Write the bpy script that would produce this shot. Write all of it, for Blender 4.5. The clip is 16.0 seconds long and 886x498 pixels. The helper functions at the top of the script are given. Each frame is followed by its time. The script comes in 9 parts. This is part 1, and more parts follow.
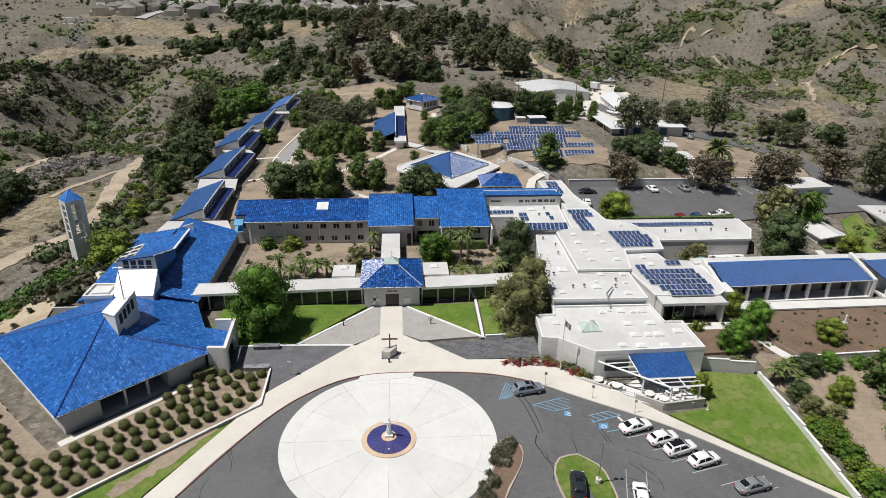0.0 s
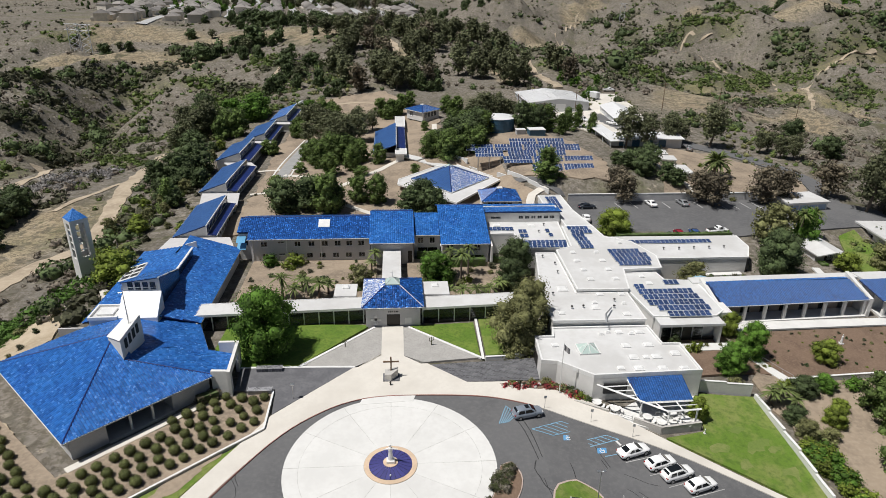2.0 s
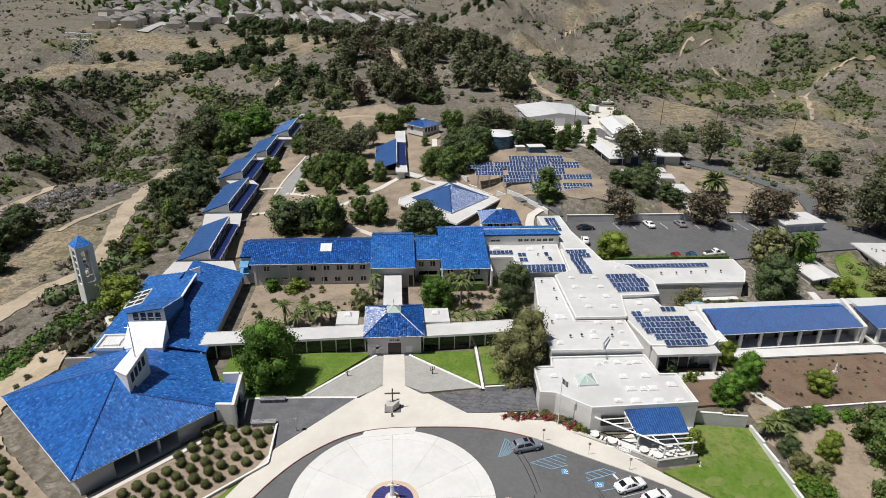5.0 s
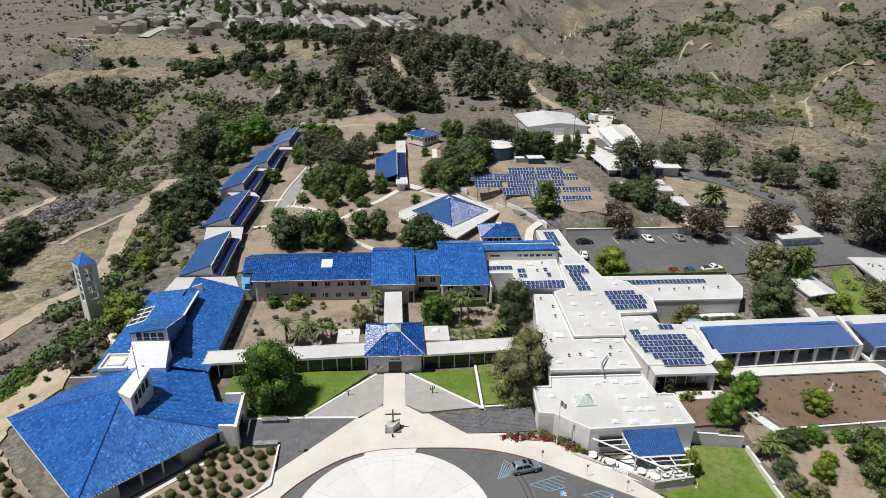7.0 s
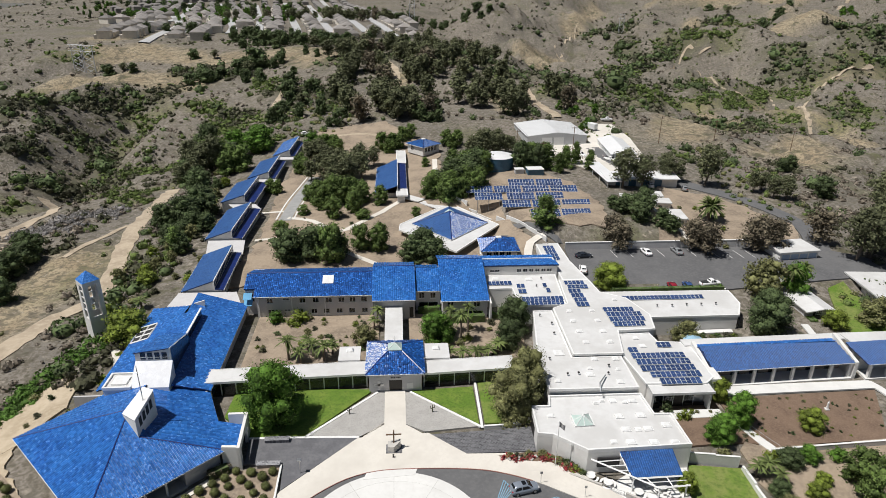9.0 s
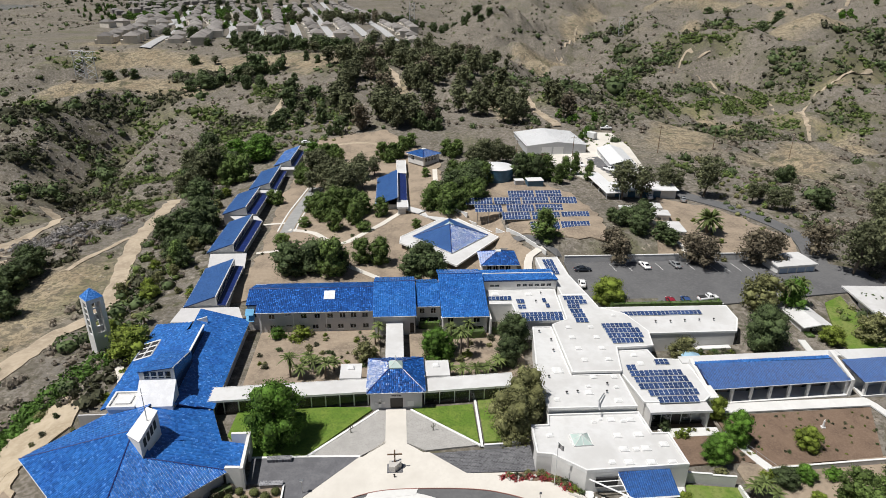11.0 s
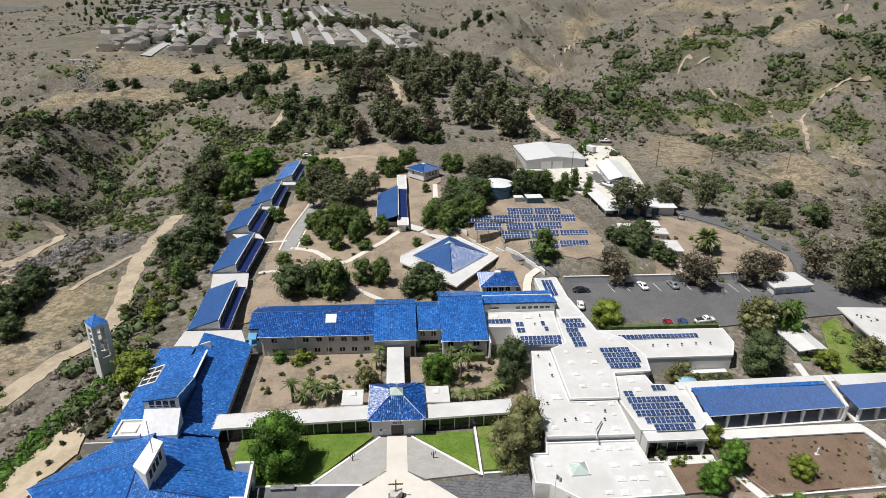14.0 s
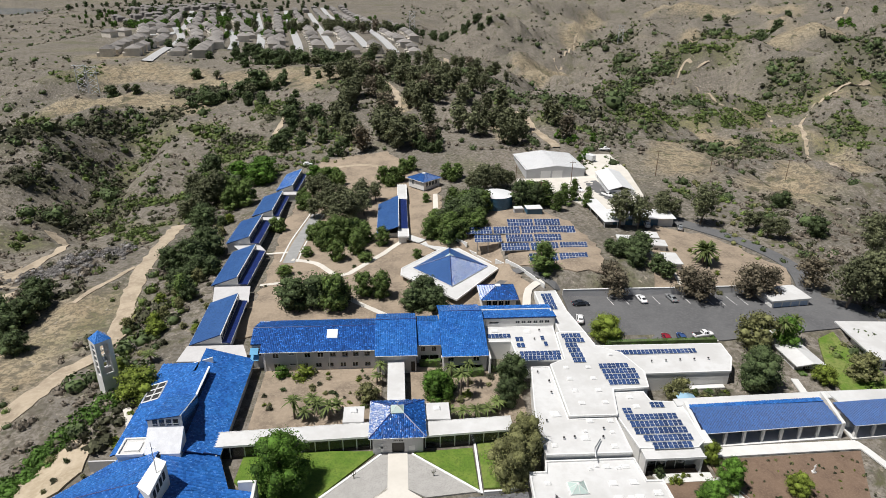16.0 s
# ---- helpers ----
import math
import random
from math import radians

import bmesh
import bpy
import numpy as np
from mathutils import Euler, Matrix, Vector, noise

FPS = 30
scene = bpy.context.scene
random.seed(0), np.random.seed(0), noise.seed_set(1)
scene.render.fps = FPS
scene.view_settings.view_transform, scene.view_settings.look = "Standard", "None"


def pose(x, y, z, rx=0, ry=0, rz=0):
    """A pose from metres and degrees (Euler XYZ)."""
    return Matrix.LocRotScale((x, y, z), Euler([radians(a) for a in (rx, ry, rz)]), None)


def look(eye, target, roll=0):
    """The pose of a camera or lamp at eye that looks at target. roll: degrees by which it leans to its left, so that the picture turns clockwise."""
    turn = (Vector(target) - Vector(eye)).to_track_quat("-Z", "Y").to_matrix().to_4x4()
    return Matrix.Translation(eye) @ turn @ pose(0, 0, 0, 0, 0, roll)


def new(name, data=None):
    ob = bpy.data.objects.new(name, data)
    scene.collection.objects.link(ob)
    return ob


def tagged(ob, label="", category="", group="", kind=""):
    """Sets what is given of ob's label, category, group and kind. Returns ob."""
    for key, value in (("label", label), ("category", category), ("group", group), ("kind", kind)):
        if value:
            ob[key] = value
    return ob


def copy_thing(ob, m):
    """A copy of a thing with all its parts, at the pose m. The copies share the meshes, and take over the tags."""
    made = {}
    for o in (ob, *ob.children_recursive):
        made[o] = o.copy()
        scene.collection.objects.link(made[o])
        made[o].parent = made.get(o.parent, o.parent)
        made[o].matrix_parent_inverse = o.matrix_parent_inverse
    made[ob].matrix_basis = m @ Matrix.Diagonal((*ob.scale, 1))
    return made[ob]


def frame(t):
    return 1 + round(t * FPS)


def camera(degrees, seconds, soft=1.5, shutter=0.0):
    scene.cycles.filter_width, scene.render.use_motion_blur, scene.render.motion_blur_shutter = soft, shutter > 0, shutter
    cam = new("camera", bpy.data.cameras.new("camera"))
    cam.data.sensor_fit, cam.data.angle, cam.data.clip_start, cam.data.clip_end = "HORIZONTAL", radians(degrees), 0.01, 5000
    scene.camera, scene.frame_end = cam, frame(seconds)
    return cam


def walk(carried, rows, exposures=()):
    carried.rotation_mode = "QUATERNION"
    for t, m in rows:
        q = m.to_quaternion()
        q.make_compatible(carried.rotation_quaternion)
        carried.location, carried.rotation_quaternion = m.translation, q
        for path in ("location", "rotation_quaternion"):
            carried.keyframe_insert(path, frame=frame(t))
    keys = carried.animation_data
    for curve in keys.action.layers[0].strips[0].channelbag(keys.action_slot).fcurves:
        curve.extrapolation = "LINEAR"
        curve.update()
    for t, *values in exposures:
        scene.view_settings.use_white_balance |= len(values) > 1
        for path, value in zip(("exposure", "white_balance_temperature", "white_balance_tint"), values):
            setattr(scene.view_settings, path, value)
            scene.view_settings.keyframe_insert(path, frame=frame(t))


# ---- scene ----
cam = camera(69.5, 16.0, soft=0.3)
PATH = [
    (0.0, -0.005, -0.005, 55.989),
    (0.5, -0.025, 0.092, 57.021),
    (1.0, -0.058, 0.182, 58.013),
    (1.5, -0.096, 0.268, 58.978),
    (2.0, -0.135, 0.353, 59.927),
    (2.5, -0.169, 0.438, 60.868),
    (3.0, -0.198, 0.524, 61.806),
    (3.5, -0.220, 0.611, 62.745),
    (4.0, -0.236, 0.698, 63.688),
    (6.5, -0.262, 1.135, 68.463),
    (7.0, -0.267, 1.218, 69.427),
    (7.5, -0.275, 1.298, 70.392),
    (8.0, -0.287, 1.376, 71.357),
    (8.5, -0.302, 1.451, 72.323),
    (9.0, -0.321, 1.524, 73.290),
    (11.5, -0.439, 1.888, 78.158),
    (12.0, -0.458, 1.967, 79.145),
    (12.5, -0.474, 2.051, 80.138),
    (13.0, -0.484, 2.141, 81.135),
    (13.5, -0.491, 2.236, 82.135),
    (14.0, -0.495, 2.337, 83.136),
    (14.5, -0.500, 2.443, 84.132),
    (15.0, -0.511, 2.552, 85.117),
    (15.5, -0.533, 2.662, 86.080),
    (16.0, -0.577, 2.770, 87.009),
]
AHEAD = Vector((math.sin(radians(4.3)) * math.cos(radians(23.8)), math.cos(radians(4.3)) * math.cos(radians(23.8)), -math.sin(radians(23.8))))
walk(cam, [(t, look((x, y, z), Vector((x, y, z)) + AHEAD, 0.8)) for t, x, y, z in PATH], [(0.0, 0.0), (8.0, 0.05), (16.0, 0.17)])

# ---- light ----
SUN = Vector((-0.965 * math.cos(radians(65)), -0.26 * math.cos(radians(65)), math.sin(radians(65)))).normalized()
world = bpy.data.worlds.new("sky")
scene.world = world
world.use_nodes = True
sky = world.node_tree.nodes.new("ShaderNodeTexSky")
sky.sky_type = "NISHITA"
sky.sun_disc = False
sky.sun_elevation = radians(65)
sky.sun_rotation = math.atan2(SUN.x, SUN.y)
sky.dust_density = 1.5
world.node_tree.nodes["Background"].inputs["Strength"].default_value = 0.033
world.node_tree.links.new(sky.outputs["Color"], world.node_tree.nodes["Background"].inputs["Color"])
sun = new("sun", bpy.data.lights.new("sun", "SUN"))
sun.data.energy, sun.data.angle, sun.data.color = 4.4, radians(0.53), (1.0, 0.972, 0.93)
sun.matrix_world = look(SUN * 300, (0, 0, 0))


# ---- materials ----
def mat(name, base, rough=0.8, other=None, scale=0.5, amount=0.5, fine=None, fine_scale=6.0, bump=0.0, bump_scale=8.0, island=0.0, metal=0.0, per_object=0.0, sheen=0.5, glints=None):
    """A surface: base colour broken up by a broad and a fine noise in metres, with relief."""
    m = bpy.data.materials.new(name)
    m.use_nodes = True
    nt = m.node_tree
    n, l = nt.nodes, nt.links
    b = n["Principled BSDF"]
    b.inputs["Roughness"].default_value, b.inputs["Metallic"].default_value = rough, metal
    b.inputs["Specular IOR Level"].default_value = sheen
    geo = n.new("ShaderNodeNewGeometry")

    def noise_at(s, detail=4.0):
        t = n.new("ShaderNodeTexNoise")
        t.inputs["Scale"].default_value, t.inputs["Detail"].default_value, t.inputs["Roughness"].default_value = s, detail, 0.62
        l.new(geo.outputs["Position"], t.inputs["Vector"])
        return t.outputs["Fac"]

    def mix(fac, a, c, kind="MIX"):
        x = n.new("ShaderNodeMix")
        x.data_type, x.blend_type = "RGBA", kind
        for sock, v in ((x.inputs["Factor"], fac), (x.inputs["A"], a), (x.inputs["B"], c)):
            if isinstance(v, bpy.types.NodeSocket):
                l.new(v, sock)
            else:
                sock.default_value = v if isinstance(v, float) else (*v, 1.0)
        return x.outputs["Result"]

    def spread(sock, lo, hi, to_lo=0.0, to_hi=1.0):
        r = n.new("ShaderNodeMapRange")
        r.inputs["From Min"].default_value, r.inputs["From Max"].default_value = lo, hi
        r.inputs["To Min"].default_value, r.inputs["To Max"].default_value = to_lo, to_hi
        l.new(sock, r.inputs["Value"])
        return r.outputs["Result"]

    if other is None:
        other = tuple(v * 0.72 for v in base)
    if fine is None:
        fine = tuple(v * 0.8 for v in base)
    col = mix(spread(noise_at(scale), 0.42, 0.62, 0.0, amount), base, other)
    col = mix(spread(noise_at(fine_scale, 3.0), 0.45, 0.7, 0.0, 0.6), col, fine)
    if island:
        col = mix(1.0, col, spread(geo.outputs["Random Per Island"], 0.0, 1.0, 1.0 - island, 1.0 + island), "MULTIPLY")
    # pale flecks on a share of tiles: glints put into the base colour
    if glints:
        share, pale = glints
        hash_ = n.new("ShaderNodeMath")
        hash_.operation = "FRACT"
        big = n.new("ShaderNodeMath")
        big.operation, big.inputs[1].default_value = "MULTIPLY", 37.7
        l.new(geo.outputs["Random Per Island"], big.inputs[0])
        l.new(big.outputs[0], hash_.inputs[0])
        both = n.new("ShaderNodeMath")
        both.operation = "MULTIPLY"
        l.new(spread(hash_.outputs[0], 1.0 - share - 0.02, 1.0 - share + 0.02), both.inputs[0])
        l.new(spread(noise_at(3.4, 2.0), 0.50, 0.56), both.inputs[1])
        col = mix(both.outputs[0], col, pale)
    if per_object:
        info = n.new("ShaderNodeObjectInfo")
        col = mix(1.0, col, spread(info.outputs["Random"], 0.0, 1.0, 1.0 - per_object, 1.0 + per_object), "MULTIPLY")
    l.new(col, b.inputs["Base Color"])
    if bump:
        bp = n.new("ShaderNodeBump")
        bp.inputs["Strength"].default_value, bp.inputs["Distance"].default_value = bump, 0.1
        l.new(noise_at(bump_scale), bp.inputs["Height"])
        l.new(bp.outputs["Normal"], b.inputs["Normal"])
    return m


def glass(name, tint):
    m = bpy.data.materials.new(name)
    m.use_nodes = True
    b = m.node_tree.nodes["Principled BSDF"]
    b.inputs["Base Color"].default_value, b.inputs["Roughness"].default_value = (*tint, 1), 0.04
    b.inputs["Transmission Weight"].default_value, b.inputs["IOR"].default_value = 0.9, 1.45
    return m


STUCCO = mat("white stucco", (0.72, 0.71, 0.69), 0.9, (0.60, 0.59, 0.57), 0.35, 0.5, (0.66, 0.65, 0.63), 3.0, 0.25, 9.0)
GREY_STUCCO = mat("pale grey stucco", (0.56, 0.55, 0.55), 0.9, (0.48, 0.47, 0.47), 0.5, 0.6, (0.50, 0.49, 0.49), 3.0, 0.25, 9.0)
TRIM = mat("white painted trim", (0.78, 0.78, 0.77), 0.6, (0.66, 0.65, 0.63), 0.8, 0.5)
FLAT_ROOF = mat("white coated flat roof", (0.625, 0.624, 0.62), 0.75, (0.50, 0.493, 0.48), 0.13, 0.75, (0.54, 0.533, 0.52), 0.7, 0.15, 3.0)
CONCRETE = mat("pale concrete paving", (0.66, 0.625, 0.565), 0.9, (0.55, 0.515, 0.46), 0.13, 0.7, (0.60, 0.565, 0.51), 2.0, 0.1, 5.0)
WHITE_CONCRETE = mat("white concrete", (0.68, 0.675, 0.655), 0.9, (0.58, 0.575, 0.555), 0.15, 0.6, (0.62, 0.61, 0.59), 1.2, 0.06, 5.0, per_object=0.035)
BEIGE = mat("beige concrete band", (0.66, 0.50, 0.36), 0.9)
ASPHALT = mat("worn grey asphalt", (0.130, 0.130, 0.133), 0.92, (0.098, 0.098, 0.102), 0.09, 0.9, (0.158, 0.156, 0.155), 1.6, 0.15, 14.0)
FADED_PAINT = mat("faded white line paint", (0.46, 0.46, 0.45), 0.85, (0.26, 0.26, 0.26), 0.2, 0.9)
BAY_BLUE = mat("blue bay paint", (0.10, 0.30, 0.55), 0.8, (0.16, 0.36, 0.58), 0.3, 0.9)
CRACK = mat("crack seal", (0.035, 0.035, 0.037), 0.8)
SLATE_FLAT = mat("slate slab", (0.115, 0.115, 0.125), 0.75, (0.17, 0.17, 0.18), 0.4, 0.7, (0.09, 0.09, 0.10), 2.5, 0.3, 3.0)
SLATE = mat("dark slate pavers", (0.115, 0.115, 0.125), 0.75, (0.17, 0.17, 0.18), 0.4, 0.7, (0.09, 0.09, 0.10), 2.5, 0.3, 3.0, per_object=0.35)
for m_ in (SLATE,):
    n_, l_ = m_.node_tree.nodes, m_.node_tree.links
    bk = n_.new("ShaderNodeTexBrick")
    bk.inputs["Scale"].default_value, bk.inputs["Mortar Size"].default_value, bk.inputs["Brick Width"].default_value, bk.inputs["Row Height"].default_value = 1.0, 0.03, 0.52, 0.34
    bk.inputs["Color1"].default_value, bk.inputs["Color2"].default_value, bk.inputs["Mortar"].default_value = (0.7, 0.7, 0.72, 1), (1.6, 1.6, 1.6, 1), (2.1, 2.1, 2.0, 1)
    l_.new([q for q in n_ if q.type == "NEW_GEOMETRY"][0].outputs["Position"], bk.inputs["Vector"])
    mx = n_.new("ShaderNodeMix")
    mx.data_type, mx.blend_type = "RGBA", "MULTIPLY"
    mx.inputs["Factor"].default_value = 1.0
    pb = n_["Principled BSDF"].inputs["Base Color"]
    l_.new(pb.links[0].from_socket, mx.inputs["A"])
    l_.new(bk.outputs["Color"], mx.inputs["B"])
    l_.new(mx.outputs["Result"], pb)
GRAVEL = mat("grey river stones", (0.42, 0.405, 0.385), 0.95, (0.34, 0.33, 0.31), 0.5, 0.5, (0.20, 0.195, 0.185), 5.0, 0.5, 7.0)
LAWN = mat("mown lawn", (0.110, 0.195, 0.020), 0.95, (0.175, 0.245, 0.038), 0.22, 0.9, (0.045, 0.095, 0.010), 2.2, 0.9, 16.0)
DRY_LAWN = mat("yellowing lawn", (0.120, 0.205, 0.022), 0.95, (0.215, 0.245, 0.068), 0.26, 0.9, (0.055, 0.110, 0.012), 1.3, 0.9, 14.0)
SAND = mat("pale dry sand", (0.47, 0.39, 0.285), 0.95, (0.36, 0.29, 0.20), 0.2, 0.9, (0.52, 0.44, 0.33), 1.4, 0.5, 6.0)
SOIL = mat("sandy bed soil", (0.315, 0.25, 0.185), 0.95, (0.20, 0.158, 0.118), 0.16, 0.95, (0.39, 0.32, 0.24), 1.6, 0.5, 6.0)
MULCH = mat("brown bark mulch", (0.175, 0.118, 0.082), 0.95, (0.125, 0.083, 0.058), 0.25, 0.8, (0.25, 0.175, 0.125), 3.0, 0.5, 9.0)
DIRT = mat("bare dirt track", (0.42, 0.345, 0.255), 0.95, (0.29, 0.235, 0.17), 0.14, 0.9, (0.50, 0.42, 0.32), 1.0, 0.3, 4.0)
# the pale second colour of these tiles paints small highlights
TILE = mat("blue glazed roof tile", (0.025, 0.132, 0.415), 0.24, (0.018, 0.092, 0.34), 0.3, 0.8, (0.050, 0.185, 0.52), 2.0, island=0.26, glints=(0.12, (0.10, 0.27, 0.66)))
TILE_DARK = mat("dark blue glazed tile", (0.010, 0.066, 0.26), 0.34, (0.009, 0.054, 0.21), 0.3, 0.7, (0.016, 0.092, 0.34), 2.0, island=0.32, glints=(0.34, (0.05, 0.22, 0.68)))
TILE_PLAIN = mat("plain dark blue tile", (0.011, 0.078, 0.27), 0.5, (0.010, 0.064, 0.22), 0.3, 0.7, (0.015, 0.098, 0.33), 2.0, island=0.22)
TILE_PALE = mat("pale blue tile with light flecks", (0.040, 0.14, 0.44), 0.28, (0.07, 0.18, 0.46), 0.25, 0.6, (0.045, 0.14, 0.42), 2.0, island=0.3, glints=(0.25, (0.42, 0.47, 0.56)))
# white flecks on nearly every tile paint a slope glinting in the sun
TILE_GLINT = mat("blue tile with white sun glints in its colour", (0.030, 0.12, 0.42), 0.3, (0.06, 0.16, 0.44), 0.25, 0.6, island=0.25, glints=(0.95, (0.70, 0.70, 0.68)))
# for caps and the valley; on the wings' east slopes it paints their shade
TILE_NAVY = mat("navy tile for caps and shaded slopes", (0.014, 0.028, 0.135), 0.3, (0.010, 0.022, 0.11), 0.4, 0.6, island=0.15)
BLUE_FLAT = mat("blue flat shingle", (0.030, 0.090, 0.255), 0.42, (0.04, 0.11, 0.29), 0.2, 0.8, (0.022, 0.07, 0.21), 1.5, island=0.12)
UNDER = mat("dark roof underlay", (0.012, 0.035, 0.13), 0.6)
METAL = mat("galvanised metal", (0.52, 0.53, 0.54), 0.4, metal=0.85)
DARK_METAL = mat("dark bronze metal", (0.035, 0.032, 0.03), 0.5, metal=0.4)
WHITE_METAL = mat("white ribbed steel", (0.74, 0.745, 0.75), 0.45, (0.66, 0.66, 0.66), 0.2, 0.5)
GREY_METAL = mat("grey steel siding", (0.50, 0.51, 0.53), 0.5, (0.42, 0.43, 0.45), 0.3, 0.5)
TANK_BLUE = mat("blue painted steel", (0.045, 0.125, 0.20), 0.45, (0.035, 0.10, 0.17), 0.6, 0.6)
PANE = glass("dark window glass", (0.20, 0.23, 0.26))
JOINT = mat("grey joint mortar", (0.40, 0.39, 0.37), 0.9)
SKYLIGHT = mat("white acrylic skylight", (0.80, 0.80, 0.79), 0.35)
GREEN_GLASS = glass("frosted pale green skylight glass", (0.62, 0.76, 0.71))
GREEN_GLASS.node_tree.nodes["Principled BSDF"].inputs["Roughness"].default_value = 0.3
GREEN_GLASS.node_tree.nodes["Principled BSDF"].inputs["Transmission Weight"].default_value = 0.3
DARK = mat("dark interior", (0.03, 0.03, 0.032), 0.9)
STONE = mat("pale block masonry", (0.50, 0.48, 0.45), 0.9, (0.40, 0.385, 0.36), 0.9, 0.6, bump=0.4, bump_scale=5.0)
WOOD = mat("weathered brown timber", (0.16, 0.10, 0.06), 0.8)
BARK = mat("grey brown bark", (0.15, 0.12, 0.095), 0.95, bump=0.5)
CELL = mat("blue solar cells", (0.032, 0.062, 0.155), 0.14, (0.042, 0.078, 0.19), 0.7, 0.5, per_object=0.25)
RED_PAINT = mat("worn red kerb paint", (0.34, 0.17, 0.14), 0.8)
WHITE_PAINT = mat("white road paint", (0.70, 0.70, 0.69), 0.8)
BLUE_PAINT = mat("pale blue road paint", (0.20, 0.38, 0.52), 0.8)
MARBLE = mat("white marble", (0.80, 0.79, 0.77), 0.5)


# ---- mesh helpers ----
def part(name, bm, material, parent=None, label="", smooth=False):
    """Links a bmesh, or a (verts, faces) pair, as one mesh object under its parent."""
    me = bpy.data.meshes.new(name)
    if isinstance(bm, tuple):
        me.from_pydata(bm[0], [], bm[1])
    else:
        bmesh.ops.remove_doubles(bm, verts=bm.verts, dist=0.0005)
        bmesh.ops.recalc_face_normals(bm, faces=bm.faces)
        bm.to_mesh(me)
        bm.free()
    for m in material if isinstance(material, (list, tuple)) else (material,):
        me.materials.append(m)
    if smooth:
        me.polygons.foreach_set("use_smooth", [True] * len(me.polygons))
    ob = new(name, me)
    ob.parent = parent
    if label:
        ob["label"] = label
    return ob


def same(name, ob, parent, m):
    """Another part on the mesh of ob, at the pose m under its parent."""
    o = new(name, ob.data)
    o.parent = parent
    o.matrix_basis = m
    return o


def thing(name, m, label, category, group="", kind=""):
    ob = new(name)
    ob.matrix_basis = m
    ob.empty_display_size = 0.2
    return tagged(ob, label, category, group, kind)


def box(bm, x0, x1, y0, y1, z0, z1, m=None):
    r = bmesh.ops.create_cube(bm, size=1)["verts"]
    t = Matrix.LocRotScale(((x0 + x1) / 2, (y0 + y1) / 2, (z0 + z1) / 2), None, (x1 - x0, y1 - y0, z1 - z0))
    bmesh.ops.transform(bm, matrix=(m @ t) if m else t, verts=r)
    return bm


def boxes(*args):
    bm = bmesh.new()
    for a in args:
        box(bm, *a)
    return bm


def soft_box(x0, x1, y0, y1, z0, z1, r=0.03):
    bm = boxes((x0, x1, y0, y1, z0, z1))
    bmesh.ops.bevel(bm, geom=bm.edges[:], offset=r, segments=1, affect="EDGES")
    return bm


def prism(bm, poly, z0, z1):
    """A solid over a plan outline; z0 and z1 are heights, or functions of the place."""
    f = lambda z, p: z(*p) if callable(z) else z
    lo = [bm.verts.new((*p, f(z0, p))) for p in poly]
    hi = [bm.verts.new((*p, f(z1, p))) for p in poly]
    k = len(poly)
    bm.faces.new(lo[::-1]), bm.faces.new(hi)
    for i in range(k):
        bm.faces.new((lo[i], lo[(i + 1) % k], hi[(i + 1) % k], hi[i]))
    return bm


def plate(pts, depth):
    """A slab under a flat or sloping outline."""
    bm = bmesh.new()
    hi = [bm.verts.new(p) for p in pts]
    lo = [bm.verts.new((p[0], p[1], p[2] - depth)) for p in pts]
    bm.faces.new(hi), bm.faces.new(lo[::-1])
    for i in range(len(pts)):
        j = (i + 1) % len(pts)
        bm.faces.new((hi[i], lo[i], lo[j], hi[j]))
    return bm


def rod(bm, a, b, r, r2=None, seg=8):
    a, b = Vector(a), Vector(b)
    d = b - a
    m = Matrix.Translation((a + b) / 2) @ d.to_track_quat("Z", "Y").to_matrix().to_4x4()
    bmesh.ops.create_cone(bm, cap_ends=True, segments=seg, radius1=r, radius2=r if r2 is None else r2, depth=d.length, matrix=m)
    return bm


def wall(bm, a, b, z0, z1, thick, holes=()):
    """A wall from a to b in plan, its outer face on the line and to the right of it, with openings (u0, u1, low, high) right through it."""
    a, b = Vector((*a, 0)), Vector((*b, 0))
    d = b - a
    ln = d.length
    m = Matrix.Translation(a) @ Matrix.Rotation(math.atan2(d.y, d.x), 4, "Z")
    us = sorted({0.0, ln, *[v for h in holes for v in h[:2]]})
    zs = sorted({z0, z1, *[v for h in holes for v in h[2:4]]})
    for i in range(len(us) - 1):
        run = None
        for k in range(len(zs) - 1):
            uc, zc = (us[i] + us[i + 1]) / 2, (zs[k] + zs[k + 1]) / 2
            solid = not any(h[0] < uc < h[1] and h[2] < zc < h[3] for h in holes)
            if solid and run is None:
                run = zs[k]
            if run is not None and (not solid or k == len(zs) - 2):
                box(bm, us[i], us[i + 1], 0, thick, run, zs[k + 1] if solid else zs[k], m)
                run = None
    return m


